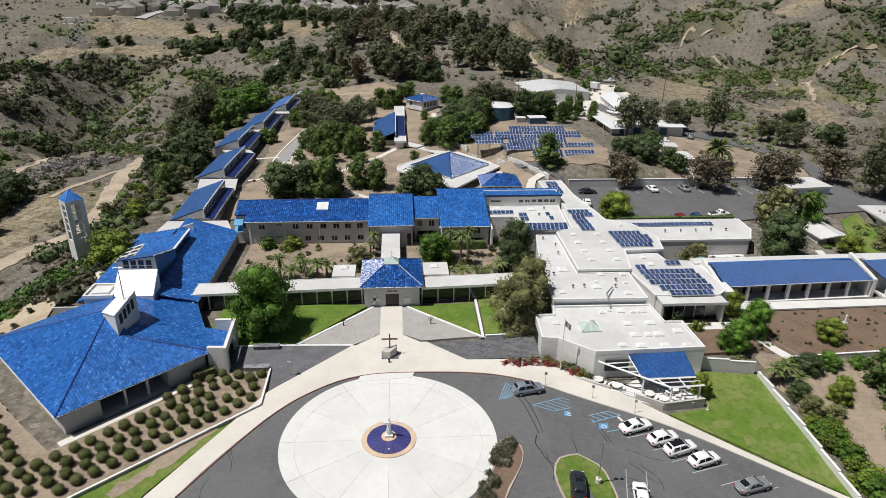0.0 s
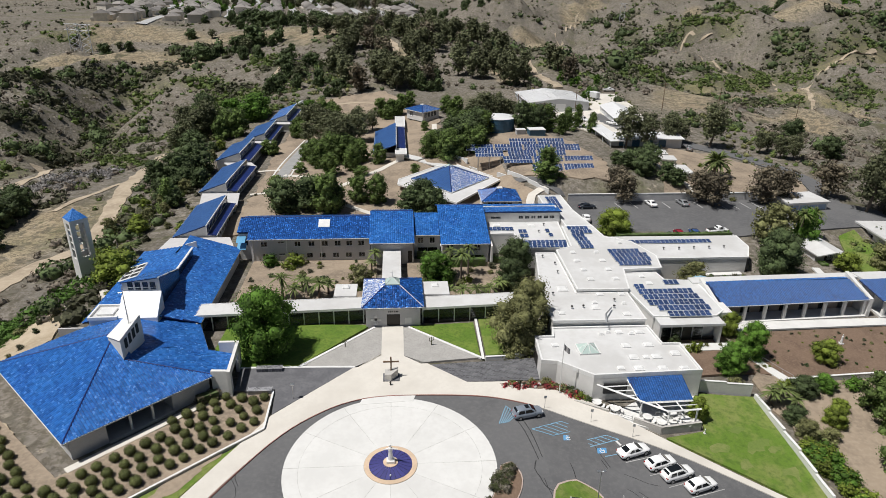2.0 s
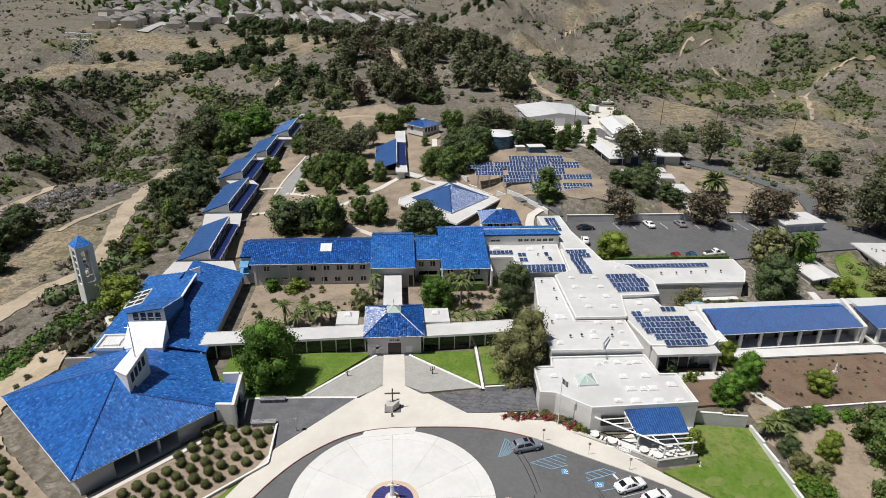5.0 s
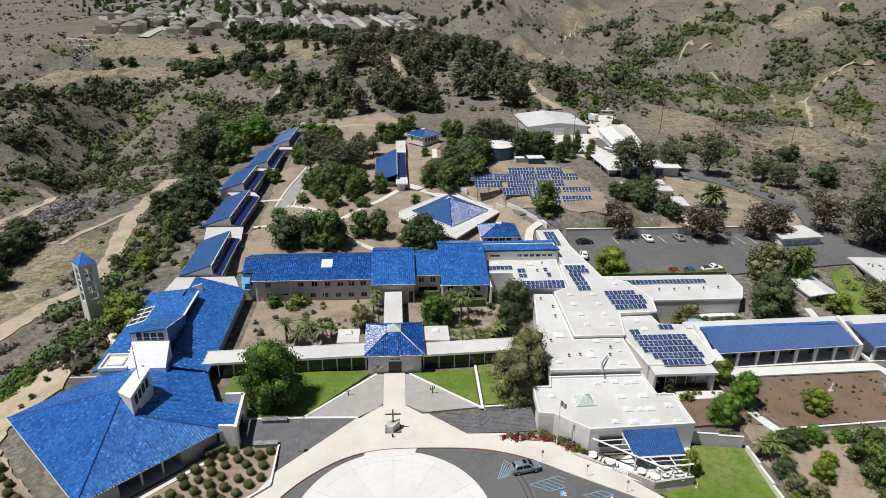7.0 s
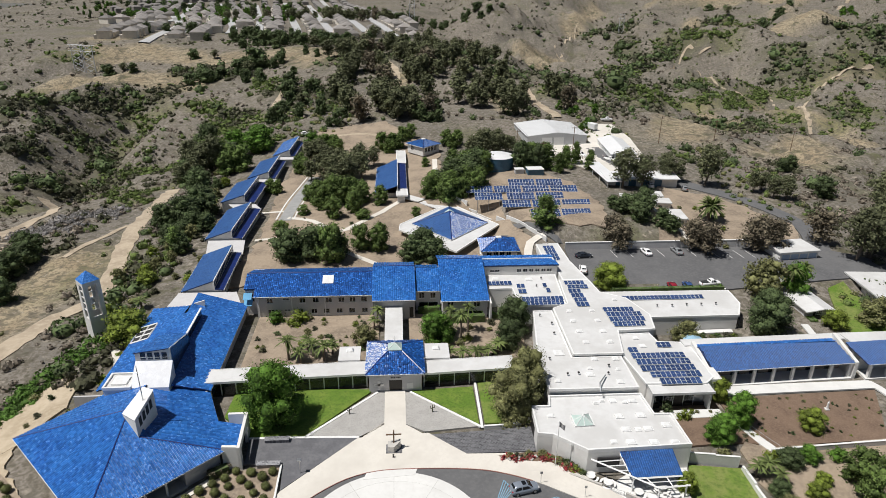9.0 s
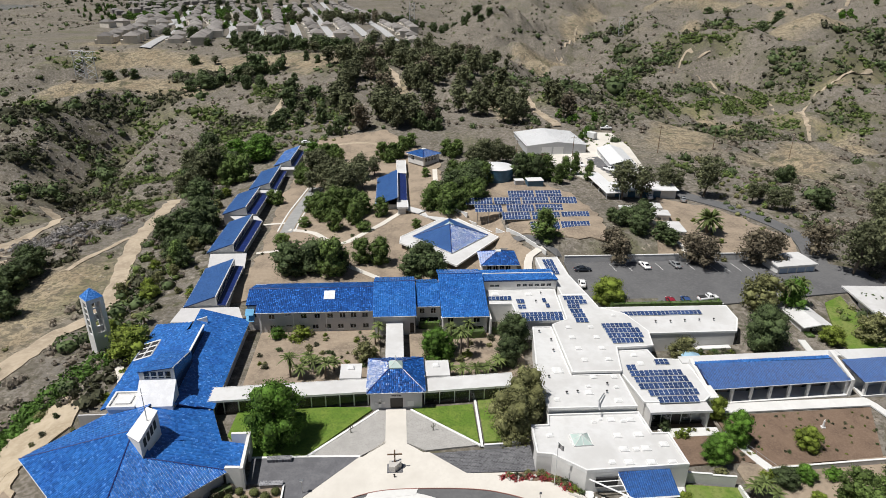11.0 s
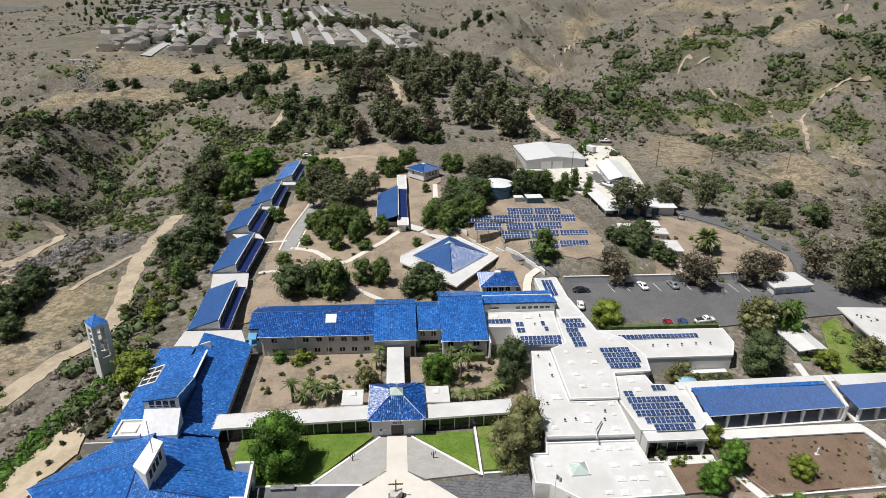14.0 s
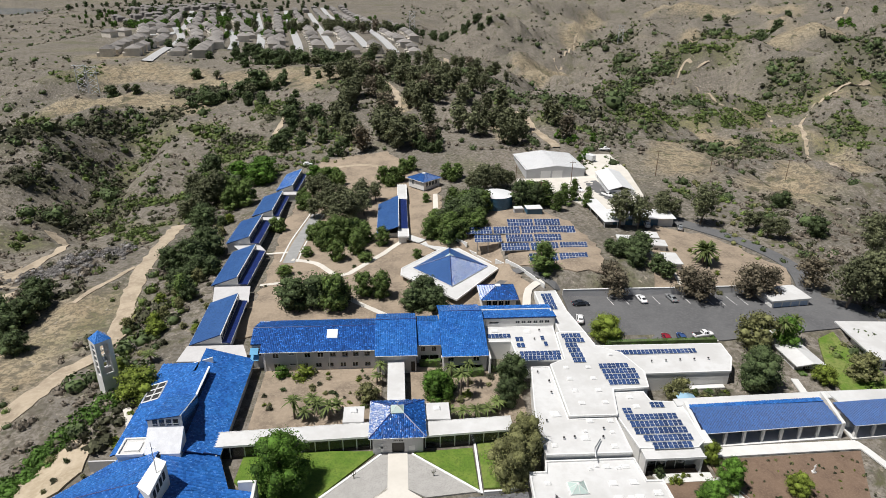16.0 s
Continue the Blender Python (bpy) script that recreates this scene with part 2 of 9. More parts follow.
def window(parent, m, h, thick, bars=1, frame_mat=TRIM, sill=True):
    """A window in an opening h of a wall whose pose is m."""
    u0, u1, z0, z1 = h[:4]
    e = 0.06
    bm = bmesh.new()
    for q in ((u0, u1, z0, z0 + e), (u0, u1, z1 - e, z1), (u0, u0 + e, z0 + e, z1 - e), (u1 - e, u1, z0 + e, z1 - e)):
        box(bm, q[0], q[1], 0.08, 0.14, q[2], q[3])
    for i in range(1, bars + 1):
        c = u0 + (u1 - u0) * i / (bars + 1)
        box(bm, c - e / 2, c + e / 2, 0.08, 0.14, z0 + e, z1 - e)
    w = part("window", bm, frame_mat, parent)
    w.matrix_basis = m
    part("pane", boxes((u0 + e, u1 - e, 0.10, 0.115, z0 + e, z1 - e)), PANE, w)
    if sill:
        part("sill", boxes((u0 - 0.08, u1 + 0.08, -0.07, 0.08, z0 - 0.1, z0 - 0.002)), TRIM, w)
    return w


def tiles(poly, pitch=0.32, course=0.42, amp=0.09, lip=0.028, seed=1, jitter=0.006):
    """Barrel tiles over a flat outline whose first edge is the eave: each tile its own piece."""
    rng = np.random.default_rng(seed)
    p = [Vector(q) for q in poly]
    u = (p[1] - p[0]).normalized()
    n = (p[1] - p[0]).cross(p[2] - p[0]).normalized()
    if n.z < 0:
        n = -n
    v = n.cross(u)
    if v.z < 0:
        v = -v
    flat = [((q - p[0]).dot(u), (q - p[0]).dot(v)) for q in p]
    a0, a1 = min(q[0] for q in flat), max(q[0] for q in flat)
    cols = max(1, round((a1 - a0) / pitch))
    w = (a1 - a0) / cols
    rows = []
    for c in range(cols):
        a = a0 + (c + 0.5) * w
        hits = []
        for i in range(len(flat)):
            (x0, y0), (x1, y1) = flat[i], flat[(i + 1) % len(flat)]
            if (x0 - a) * (x1 - a) < 0:
                hits.append(y0 + (y1 - y0) * (a - x0) / (x1 - x0))
        if len(hits) < 2:
            continue
        b0, b1 = min(hits), max(hits)
        k = max(1, round((b1 - b0) / course))
        s = (b1 - b0) / k
        rows += [(a, b0 + j * s, b0 + (j + 1) * s) for j in range(k)]
    if not rows:
        return [], []
    r = np.array(rows)
    nt = len(r)
    across = np.array([-0.5, -0.26, 0.26, 0.5]) * w * 0.98
    up = np.array([0.0, amp, amp, 0.0]) + 0.02
    j = rng.normal(0, jitter, (nt, 3))
    vs = np.zeros((nt, 12, 3))
    U, V, N, O = (np.array(q) for q in (u, v, n, p[0]))
    for k in range(4):
        for row, (bb, hh) in enumerate(((r[:, 1] - 0.03, up[k] + lip), (r[:, 2], up[k]), (r[:, 1] - 0.03, 0.0))):
            h = hh + (j[:, 0] + j[:, 1] * across[k] / w * 2 if row < 2 else 0)
            if row == 0:
                h = h + j[:, 2]
            vs[:, row * 4 + k] = O + np.outer(r[:, 0] + across[k], U) + np.outer(bb, V) + (np.outer(np.broadcast_to(h, nt), N))
    base = (np.arange(nt) * 12)[:, None]
    fs = []
    for k in range(3):
        fs.append(base + np.array([k, k + 1, 5 + k, 4 + k]))
        fs.append(base + np.array([8 + k, 9 + k, k + 1, k]))
    return vs.reshape(-1, 3).tolist(), np.concatenate(fs).tolist()


def tiled(parent, poly, material, name="roof_slope", depth=0.22, fascia=True, under=UNDER, caps=(), **kw):
    """One roof slope: a deck with a white eave board, and its tiles."""
    deck = part(name, plate([(q[0], q[1], q[2] - 0.01) for q in poly], depth), under, parent)
    part("tile_field", tiles(poly, **kw), material, deck)["kind"] = "stuff"
    if fascia:
        a, b = Vector(poly[0]), Vector(poly[1])
        bm = bmesh.new()
        rod(bm, a + Vector((0, 0, -0.06)), b + Vector((0, 0, -0.06)), 0.11, seg=6)
        part("gutter", bm, TRIM, deck)
    for q in caps:
        bm = bmesh.new()
        rod(bm, Vector(q[0]) + Vector((0, 0, 0.05)), Vector(q[1]) + Vector((0, 0, 0.05)), 0.13, seg=6)
        part("ridge_cap", bm, TILE_NAVY, deck)
    return deck


def glide(pts, step=3.0):
    """A smooth line through plan points."""
    p = [Vector(q) for q in pts]
    out = []
    for i in range(len(p) - 1):
        a, b, c, d = p[max(i - 1, 0)], p[i], p[i + 1], p[min(i + 2, len(p) - 1)]
        k = max(2, int((c - b).length / step))
        for j in range(k):
            t = j / k
            out.append(0.5 * (2 * b + (c - a) * t + (2 * a - 5 * b + 4 * c - d) * t * t + (3 * b - a - 3 * c + d) * t ** 3))
    return out + [p[-1]]


# ---- ground ----
COUNTRY = [
    (-1021, 1830, 500, -48.6), (407, 633, 180, 48.0), (37, 468, 100, 6.5), (1031, 1497, 500, 5.2), (292, 587, 180, -9.3), (-183, 331, 100, 7.3),
    (37, 468, 180, 8.8), (305, 564, 300, -35.1), (-125, 348, 100, -56.2), (584, 834, 300, 13.5), (130, 180, 100, 6.3), (407, 633, 300, -39.3),
    (-296, 904, 300, 34.5), (-474, 978, 500, -8.2), (-61, 371, 100, 24.1), (184, 281, 60, 7.7), (-155, 350, 180, 28.7), (-326, 563, 500, -50.4),
    (37, 468, 300, 44.6), (-123, 228, 60, -3.8), (421, 653, 300, -37.4), (584, 834, 500, 29.2), (79, 1182, 300, -55.0), (225, 1226, 500, 54.5),
]
KNOLLS = [
    (-32, 222, 55, -2.0), (-60, 20, 38, 4.0), (350, 1022, 60, -14.3), (124, 867, 60, 11.9), (79, 1182, 60, -11.6), (225, 1226, 60, 10.6),
    (0, 0, 38, 3.6), (420, 1104, 60, 8.4), (254, 925, 60, -7.7), (-93, 153, 18, -2.9), (65, 260, 18, -2.0), (10, 128, 26, -2.2),
    (54, 165, 18, 3.7), (584, 834, 60, 4.8), (50, 145, 18, -2.2), (-45, 240, 18, 2.0), (35, 214, 18, 3.5), (10, 235, 38, -2.9),
    (317, 426, 60, -4.1), (-85, 100, 18, -1.6), (54, 56, 18, -1.2), (-2, 85, 26, 0.85), (-158, 352, 20, -10.0), (-186, 328, 20, 9.0),
]
# level ground: x0, x1, y0, y1, height at y0 and at y1, width of the verge
PADS = [
    (-62, 17, 40, 112, -0.25, 0.35, 8), (-56, 26, 108, 146, 0.3, 0.35, 6), (20, 58, 96, 142, 0.4, 0.5, 6),
    (46, 122, 137, 160, 3.4, 3.4, 5), (57, 92, 84, 97, -0.7, 0.4, 4), (20, 56, 84, 92, 0.2, 0.35, 5),
    (-2, 27, 150, 187, 1.8, 2.6, 6), (-330, 0, 570, 1250, 17.0, 5.0, 90), (-620, 20, 1250, 2000, 5.0, 20.0, 150), (-2400, -660, 1500, 2050, -30.0, -47.0, 90),
]


def smooth01(t):
    t = np.clip(t, 0, 1)
    return t * t * (3 - 2 * t)


def rough_noise(x, y, s, seed=0.0, octaves=4, ridged=False):
    """Smooth pseudo-random relief from turned sine waves; vectorised."""
    out, amp, tot = np.zeros_like(x), 1.0, 0.0
    for k in range(octaves):
        a = 1.1 + 2.4 * k + seed
        c, d = math.cos(a), math.sin(a)
        u, v = (x * c + y * d) / s, (-x * d + y * c) / s
        w = np.sin(u * 2.1 + 1.7 * np.sin(v * 1.3 + a)) * np.cos(v * 1.9 + 1.4 * np.sin(u * 1.1 - 2 * a))
        out += amp * ((1 - 2.2 * np.abs(w)) if ridged else w)
        tot += amp
        amp *= 0.55
        s *= 0.5
    return out / tot


def wildness(x, y):
    """0 on the built campus, 1 out on the hills."""
    d = np.maximum(np.maximum(-78 - x, x - 128) / 45, (y - 285) / 60)
    return smooth01(np.clip(d, 0, 1))


# ridges (+) and gullies (-): line, half width, height
FOLDS = [
    ([(300, 720), (370, 690), (395, 610)], 48, 24.0), ([(250, 620), (290, 570)], 30, 10.0), ([(160, 412), (254, 482), (330, 536)], 34, -8.0), ([(236, 1109), (190, 980), (135, 863)], 75, 30.0),
    ([(200, 740), (160, 660), (127, 565)], 34, -9.0), ([(470, 760), (520, 700)], 50, 20.0), ([(410, 900), (340, 960)], 60, 18.0), ([(-195, 370), (-172, 300), (-185, 262)], 20, 9.0), ([(-153, 400), (-148, 350), (-134, 284), (-128, 236)], 17, -10.0),
    ([(-122, 392), (-132, 340), (-118, 300)], 15, 6.0), ([(-100, 360), (-98, 320), (-96, 280)], 14, -5.0), ([(-240, 400), (-235, 330)], 24, -8.0), ([(150, 350), (175, 300), (190, 240)], 24, -7.0), ([(620, 900), (700, 800)], 70, 22.0),
]


def along(x, y, pts):
    """Distance from a line of points."""
    best = np.full_like(x, 1e9)
    for (x0, y0), (x1, y1) in zip(pts, pts[1:]):
        dx, dy = x1 - x0, y1 - y0
        k = np.clip(((x - x0) * dx + (y - y0) * dy) / (dx * dx + dy * dy), 0, 1)
        best = np.minimum(best, np.hypot(x - x0 - k * dx, y - y0 - k * dy))
    return best


def ground(x, y):
    x, y = np.asarray(x, float), np.asarray(y, float)
    z = np.zeros_like(x)
    for a, b, c, d in COUNTRY + KNOLLS:
        z += d * np.exp(-((x - a) ** 2 + (y - b) ** 2) / (2 * c * c))
    w = wildness(x, y)
    far = smooth01((np.hypot(x, y) - 250) / 500)
    estate = np.clip(1.25 - np.hypot((x + 215) / 300, (y - 1080) / 480), 0, 1)
    mesa = np.clip(1.25 - np.hypot((x + 55) / 125, (y - 520) / 160), 0, 1)
    w = w * (1 - 0.93 * smooth01(estate * 3)) * (1 - 0.8 * smooth01(mesa * 3))
    for pts, c, d in FOLDS:
        z += w * d * np.exp(-(along(x, y, pts) / c) ** 2)
    z += w * (rough_noise(x, y, 30.0, 0.3, 3, True) * (2.6 + 1.6 * far) + rough_noise(x, y, 95.0, 2.0, 3, True) * (3.0 + 5.5 * far) + rough_noise(x, y, 150.0, 5.0, 3, True) * 14.0 * far)
    out = smooth01((np.hypot(x, y) - 1350) / 1500)
    z += out * (45 + 60 * rough_noise(x, y, 900.0, 4.0, 3)) * smooth01((x + 1250) / 900 + 0.15 * np.sin(y / 300))
    z += 95 * smooth01((y - 2500) / 900) * smooth01((-x - 300) / 900)
    for x0, x1, y0, y1, za, zb, e in PADS:
        d = np.maximum(np.maximum(x0 - x, x - x1), np.maximum(y0 - y, y - y1))
        k = smooth01(1 - np.clip(d / e, 0, 1))
        z = z * (1 - k) + k * (za + (zb - za) * np.clip((y - y0) / (y1 - y0), 0, 1))
    return z


def gz(x, y):
    return float(ground(np.array([x]), np.array([y]))[0])


def steps(fine0, fine1, step, low, high, growth):
    v = list(np.arange(fine0, fine1, step))
    s, a = step, v[-1]
    while a < high:
        s = min(s * growth, 160)
        a += s
        v.append(a)
    s, a = step, v[0]
    while a > low:
        s = min(s * 1.2, 200)
        a -= s
        v.insert(0, a)
    return np.array(v)


# what grows where: strips along gullies, valley floors and dry ridges, with their half widths
BRUSHY = [
    ([(-192, 360), (-188, 385), (-175, 383)], 7),
    ([(-172, 392), (-161, 405), (-142, 411)], 8),
    ([(-188, 321), (-187, 340)], 6),
    ([(-168, 322), (-168, 354)], 6),
    ([(-166, 281), (-161, 289)], 5),
    ([(-160, 318), (-148, 324), (-128, 280)], 6),
    ([(-149, 258), (-141, 263), (-140, 285)], 5),
    ([(-141, 448), (-111, 432)], 8),
    ([(-45, 361), (-31, 338)], 6),
    ([(-95, 356), (-79, 342)], 6),
    ([(-66, 376), (-50, 359)], 7),
    ([(-40, 418), (-1, 426), (20, 413)], 8),
    ([(254, 849), (326, 931)], 13),
    ([(250, 723), (232, 617)], 13),
    ([(296, 680), (269, 668), (205, 583), (154, 447)], 11),
    ([(241, 546), (242, 504)], 10),
    ([(376, 575), (402, 558)], 11),
    ([(496, 716), (520, 683)], 13),
    ([(424, 579), (444, 571)], 11),
    ([(53, 365), (76, 382), (102, 390), (138, 409)], 7),
    ([(98, 325), (102, 314)], 6),
    ([(174, 429), (182, 362), (188, 340)], 7),
    ([(367, 612), (368, 591)], 12),
    ([(414, 857), (361, 723)], 13),
    ([(322, 452), (343, 464)], 9),
    ([(349, 581), (363, 569)], 11),
    ([(103, 395), (130, 449)], 8),
    ([(51, 508), (71, 464)], 9),
    ([(258, 444), (206, 343)], 7),
]
GREENISH = [
    ([(-161, 394), (-135, 386)], 7),
    ([(-89, 343), (-52, 319)], 6),
    ([(-100, 367), (-79, 311)], 6),
    ([(-153, 355), (-153, 375)], 7),
    ([(-120, 280), (-93, 276)], 5),
    ([(-127, 265), (-93, 222)], 5),
    ([(-81, 242), (-89, 239)], 5),
    ([(-150, 237), (-140, 237)], 5),
    ([(-232, 414), (-192, 362)], 7),
    ([(-238, 488), (-224, 501)], 9),
    ([(-80, 399), (-68, 387)], 7),
    ([(-118, 385), (-105, 373)], 7),
    ([(286, 689), (312, 679), (345, 671)], 13),
    ([(160, 438), (205, 476), (253, 491), (323, 558), (368, 550)], 10),
    ([(75, 329), (99, 329)], 6),
    ([(338, 472), (359, 468)], 9),
    ([(304, 424), (342, 441)], 8),
    ([(266, 552), (275, 549)], 11),
    ([(372, 717), (463, 849)], 13),
    ([(412, 577), (440, 575)], 11),
    ([(202, 593), (210, 581)], 11),
    ([(289, 462), (277, 427)], 8),
]
DRY = [
    ([(-108, 80), (-96, 125), (-90, 165)], 9),
    ([(125, 270), (150, 320), (160, 380)], 12), ([(160, 250), (205, 300)], 12), ([(190, 350), (235, 420)], 14),
    ([(-124, 463), (-87, 461), (-46, 437)], 15),
    ([(-120, 471), (-56, 468)], 15),
    ([(-233, 565), (-213, 585)], 15),
    ([(-214, 504), (-188, 512), (-147, 484)], 15),
    ([(-205, 425), (-179, 439), (-127, 423)], 15),
    ([(141, 714), (184, 736), (142, 688)], 13),
    ([(242, 915), (260, 961), (332, 1120)], 13),
    ([(392, 875), (370, 713), (451, 741), (504, 740)], 13),
    ([(415, 1088), (516, 1044), (577, 961)], 13),
    ([(307, 537), (293, 456), (307, 422), (257, 336)], 8),
    ([(380, 552), (442, 568)], 11),
    ([(230, 478), (237, 438)], 9),
    ([(51, 329), (53, 305)], 6),
    ([(518, 883), (473, 738)], 13),
    ([(-4, 376), (-1, 360)], 7),
]


def cover(x, y, strips):
    """How far a kind of growth holds the ground, 0 to 1, with ragged edges."""
    x, y = np.asarray(x, float), np.asarray(y, float)
    best = np.zeros_like(x)
    rag = 1 + 0.55 * rough_noise(x, y, 26.0, 3.3, 3) + 0.3 * rough_noise(x, y, 7.0, 1.3, 2)
    for pts, w in strips:
        best = np.maximum(best, np.clip(1.6 - along(x, y, pts) / (w * np.clip(rag, 0.3, 2)), 0, 1))
    return best


def terrain():
    xs, ys = steps(-230, 260, 3.2, -4800, 4800, 1.05), steps(44, 420, 3.2, -600, 5600, 1.018)
    gx, gy = np.meshgrid(xs, ys)
    gh = ground(gx, gy)
    gh -= 0.3 * ((gx > -75) & (gx < 125) & (gy > 15) & (gy < 300))      # bedding under the paved and planted sheets
    g = np.stack([gx, gy, gh], -1).reshape(-1, 3)
    nx = len(xs)
    i = (np.arange(len(ys) - 1)[:, None] * nx + np.arange(nx - 1)[None, :]).ravel()
    faces = np.stack([i, i + 1, i + nx + 1, i + nx], 1)
    return g.tolist(), faces.tolist()


def country_material():
    """Grey-brown sage country; dry grass and green herbs by the ground cover, bushes and stones by fine noises in metres."""
    m = mat("dry coastal scrub", (0.222, 0.199, 0.172), 0.98, (0.150, 0.139, 0.122), 0.028, 0.9, (0.325, 0.287, 0.242), 0.3, 0.0, 1.2, sheen=0.1)
    n, l = m.node_tree.nodes, m.node_tree.links
    b = n["Principled BSDF"]
    geo = [q for q in n if q.type == "NEW_GEOMETRY"][0]
    col = b.inputs["Base Color"].links[0].from_socket

    def noise(scale, detail, lo, hi):
        t = n.new("ShaderNodeTexNoise")
        t.inputs["Scale"].default_value, t.inputs["Detail"].default_value, t.inputs["Roughness"].default_value = scale, detail, 0.65
        t.inputs["Distortion"].default_value = 0.4
        l.new(geo.outputs["Position"], t.inputs["Vector"])
        r = n.new("ShaderNodeMapRange")
        r.inputs["From Min"].default_value, r.inputs["From Max"].default_value = lo, hi
        l.new(t.outputs["Fac"], r.inputs["Value"])
        return r.outputs["Result"]

    def times(p, q):
        k = n.new("ShaderNodeMath")
        k.operation = "MULTIPLY"
        l.new(p, k.inputs[0])
        if isinstance(q, float):
            k.inputs[1].default_value = q
        else:
            l.new(q, k.inputs[1])
        return k.outputs[0]

    def over(fac, colour):
        nonlocal col
        x = n.new("ShaderNodeMix")
        x.data_type = "RGBA"
        x.inputs["B"].default_value = (*colour, 1)
        l.new(fac, x.inputs["Factor"])
        l.new(col, x.inputs["A"])
        col = x.outputs["Result"]

    at = n.new("ShaderNodeAttribute")
    at.attribute_name = "cover"
    sep = n.new("ShaderNodeSeparateColor")
    l.new(at.outputs["Color"], sep.inputs["Color"])
    over(noise(0.012, 5, 0.58, 0.68), (0.26, 0.23, 0.18))
    over(sep.outputs["Red"], (0.36, 0.30, 0.205))
    over(times(noise(0.05, 6, 0.45, 0.6), sep.outputs["Red"]), (0.29, 0.232, 0.155))
    over(times(sep.outputs["Green"], 0.7), (0.150, 0.158, 0.066))
    over(times(sep.outputs["Blue"], 0.8), (0.075, 0.082, 0.042))
    over(noise(0.09, 7, 0.57, 0.64), (0.105, 0.102, 0.060))
    over(times(noise(0.30, 6, 0.50, 0.58), 0.7), (0.100, 0.092, 0.073))
    over(times(noise(0.021, 6, 0.56, 0.66), 0.55), (0.125, 0.132, 0.062))
    # single low bushes of a metre or two, grey and dark, as rounded lumps
    vor = n.new("ShaderNodeTexVoronoi")
    vor.inputs["Scale"].default_value = 0.62
    l.new(geo.outputs["Position"], vor.inputs["Vector"])
    lump = n.new("ShaderNodeMapRange")
    lump.inputs["From Min"].default_value, lump.inputs["From Max"].default_value = 0.52, 0.25
    l.new(vor.outputs["Distance"], lump.inputs["Value"])
    pick = n.new("ShaderNodeSeparateColor")
    l.new(vor.outputs["Color"], pick.inputs["Color"])
    bare = n.new("ShaderNodeMapRange")
    bare.inputs["To Min"].default_value, bare.inputs["To Max"].default_value = 1.0, 0.12
    l.new(sep.outputs["Red"], bare.inputs["Value"])
    tuft = times(times(lump.outputs["Result"], bare.outputs["Result"]), noise(0.14, 4, 0.38, 0.56))
    for chan, lo, hi, colour in (("Red", 0.55, 0.6, (0.120, 0.108, 0.086)), ("Green", 0.76, 0.8, (0.080, 0.084, 0.052)), ("Blue", 0.86, 0.9, (0.36, 0.32, 0.27))):
        r = n.new("ShaderNodeMapRange")
        r.inputs["From Min"].default_value, r.inputs["From Max"].default_value = lo, hi
        l.new(pick.outputs[chan], r.inputs["Value"])
        over(times(times(r.outputs["Result"], tuft), 0.85), colour)
    over(times(noise(0.85, 6, 0.49, 0.57), 0.62), (0.105, 0.092, 0.070))
    over(times(noise(0.55, 6, 0.60, 0.68), 0.7), (0.385, 0.335, 0.270))
    over(noise(1.3, 4, 0.56, 0.68), (0.115, 0.10, 0.075))
    l.new(col, b.inputs["Base Color"])
    bump = n.new("ShaderNodeBump")
    bump.inputs["Strength"].default_value, bump.inputs["Distance"].default_value = 0.7, 0.45
    l.new(times(tuft, noise(0.4, 5, 0.3, 0.7)), bump.inputs["Height"])
    l.new(bump.outputs["Normal"], b.inputs["Normal"])
    return m


SCRUB = country_material()
land = tagged(part("ground", terrain(), SCRUB, smooth=True), "dry scrub-covered mesa with gullies and hills", "ground", kind="structure")
co = np.empty(len(land.data.vertices) * 3)
land.data.vertices.foreach_get("co", co)
co = co.reshape(-1, 3)
kinds = np.stack([cover(co[:, 0], co[:, 1], DRY), cover(co[:, 0], co[:, 1], GREENISH), cover(co[:, 0], co[:, 1], BRUSHY), np.ones(len(co))], 1)
land.data.attributes.new("cover", "FLOAT_COLOR", "POINT").data.foreach_set("color", kinds.astype(np.float32).ravel())


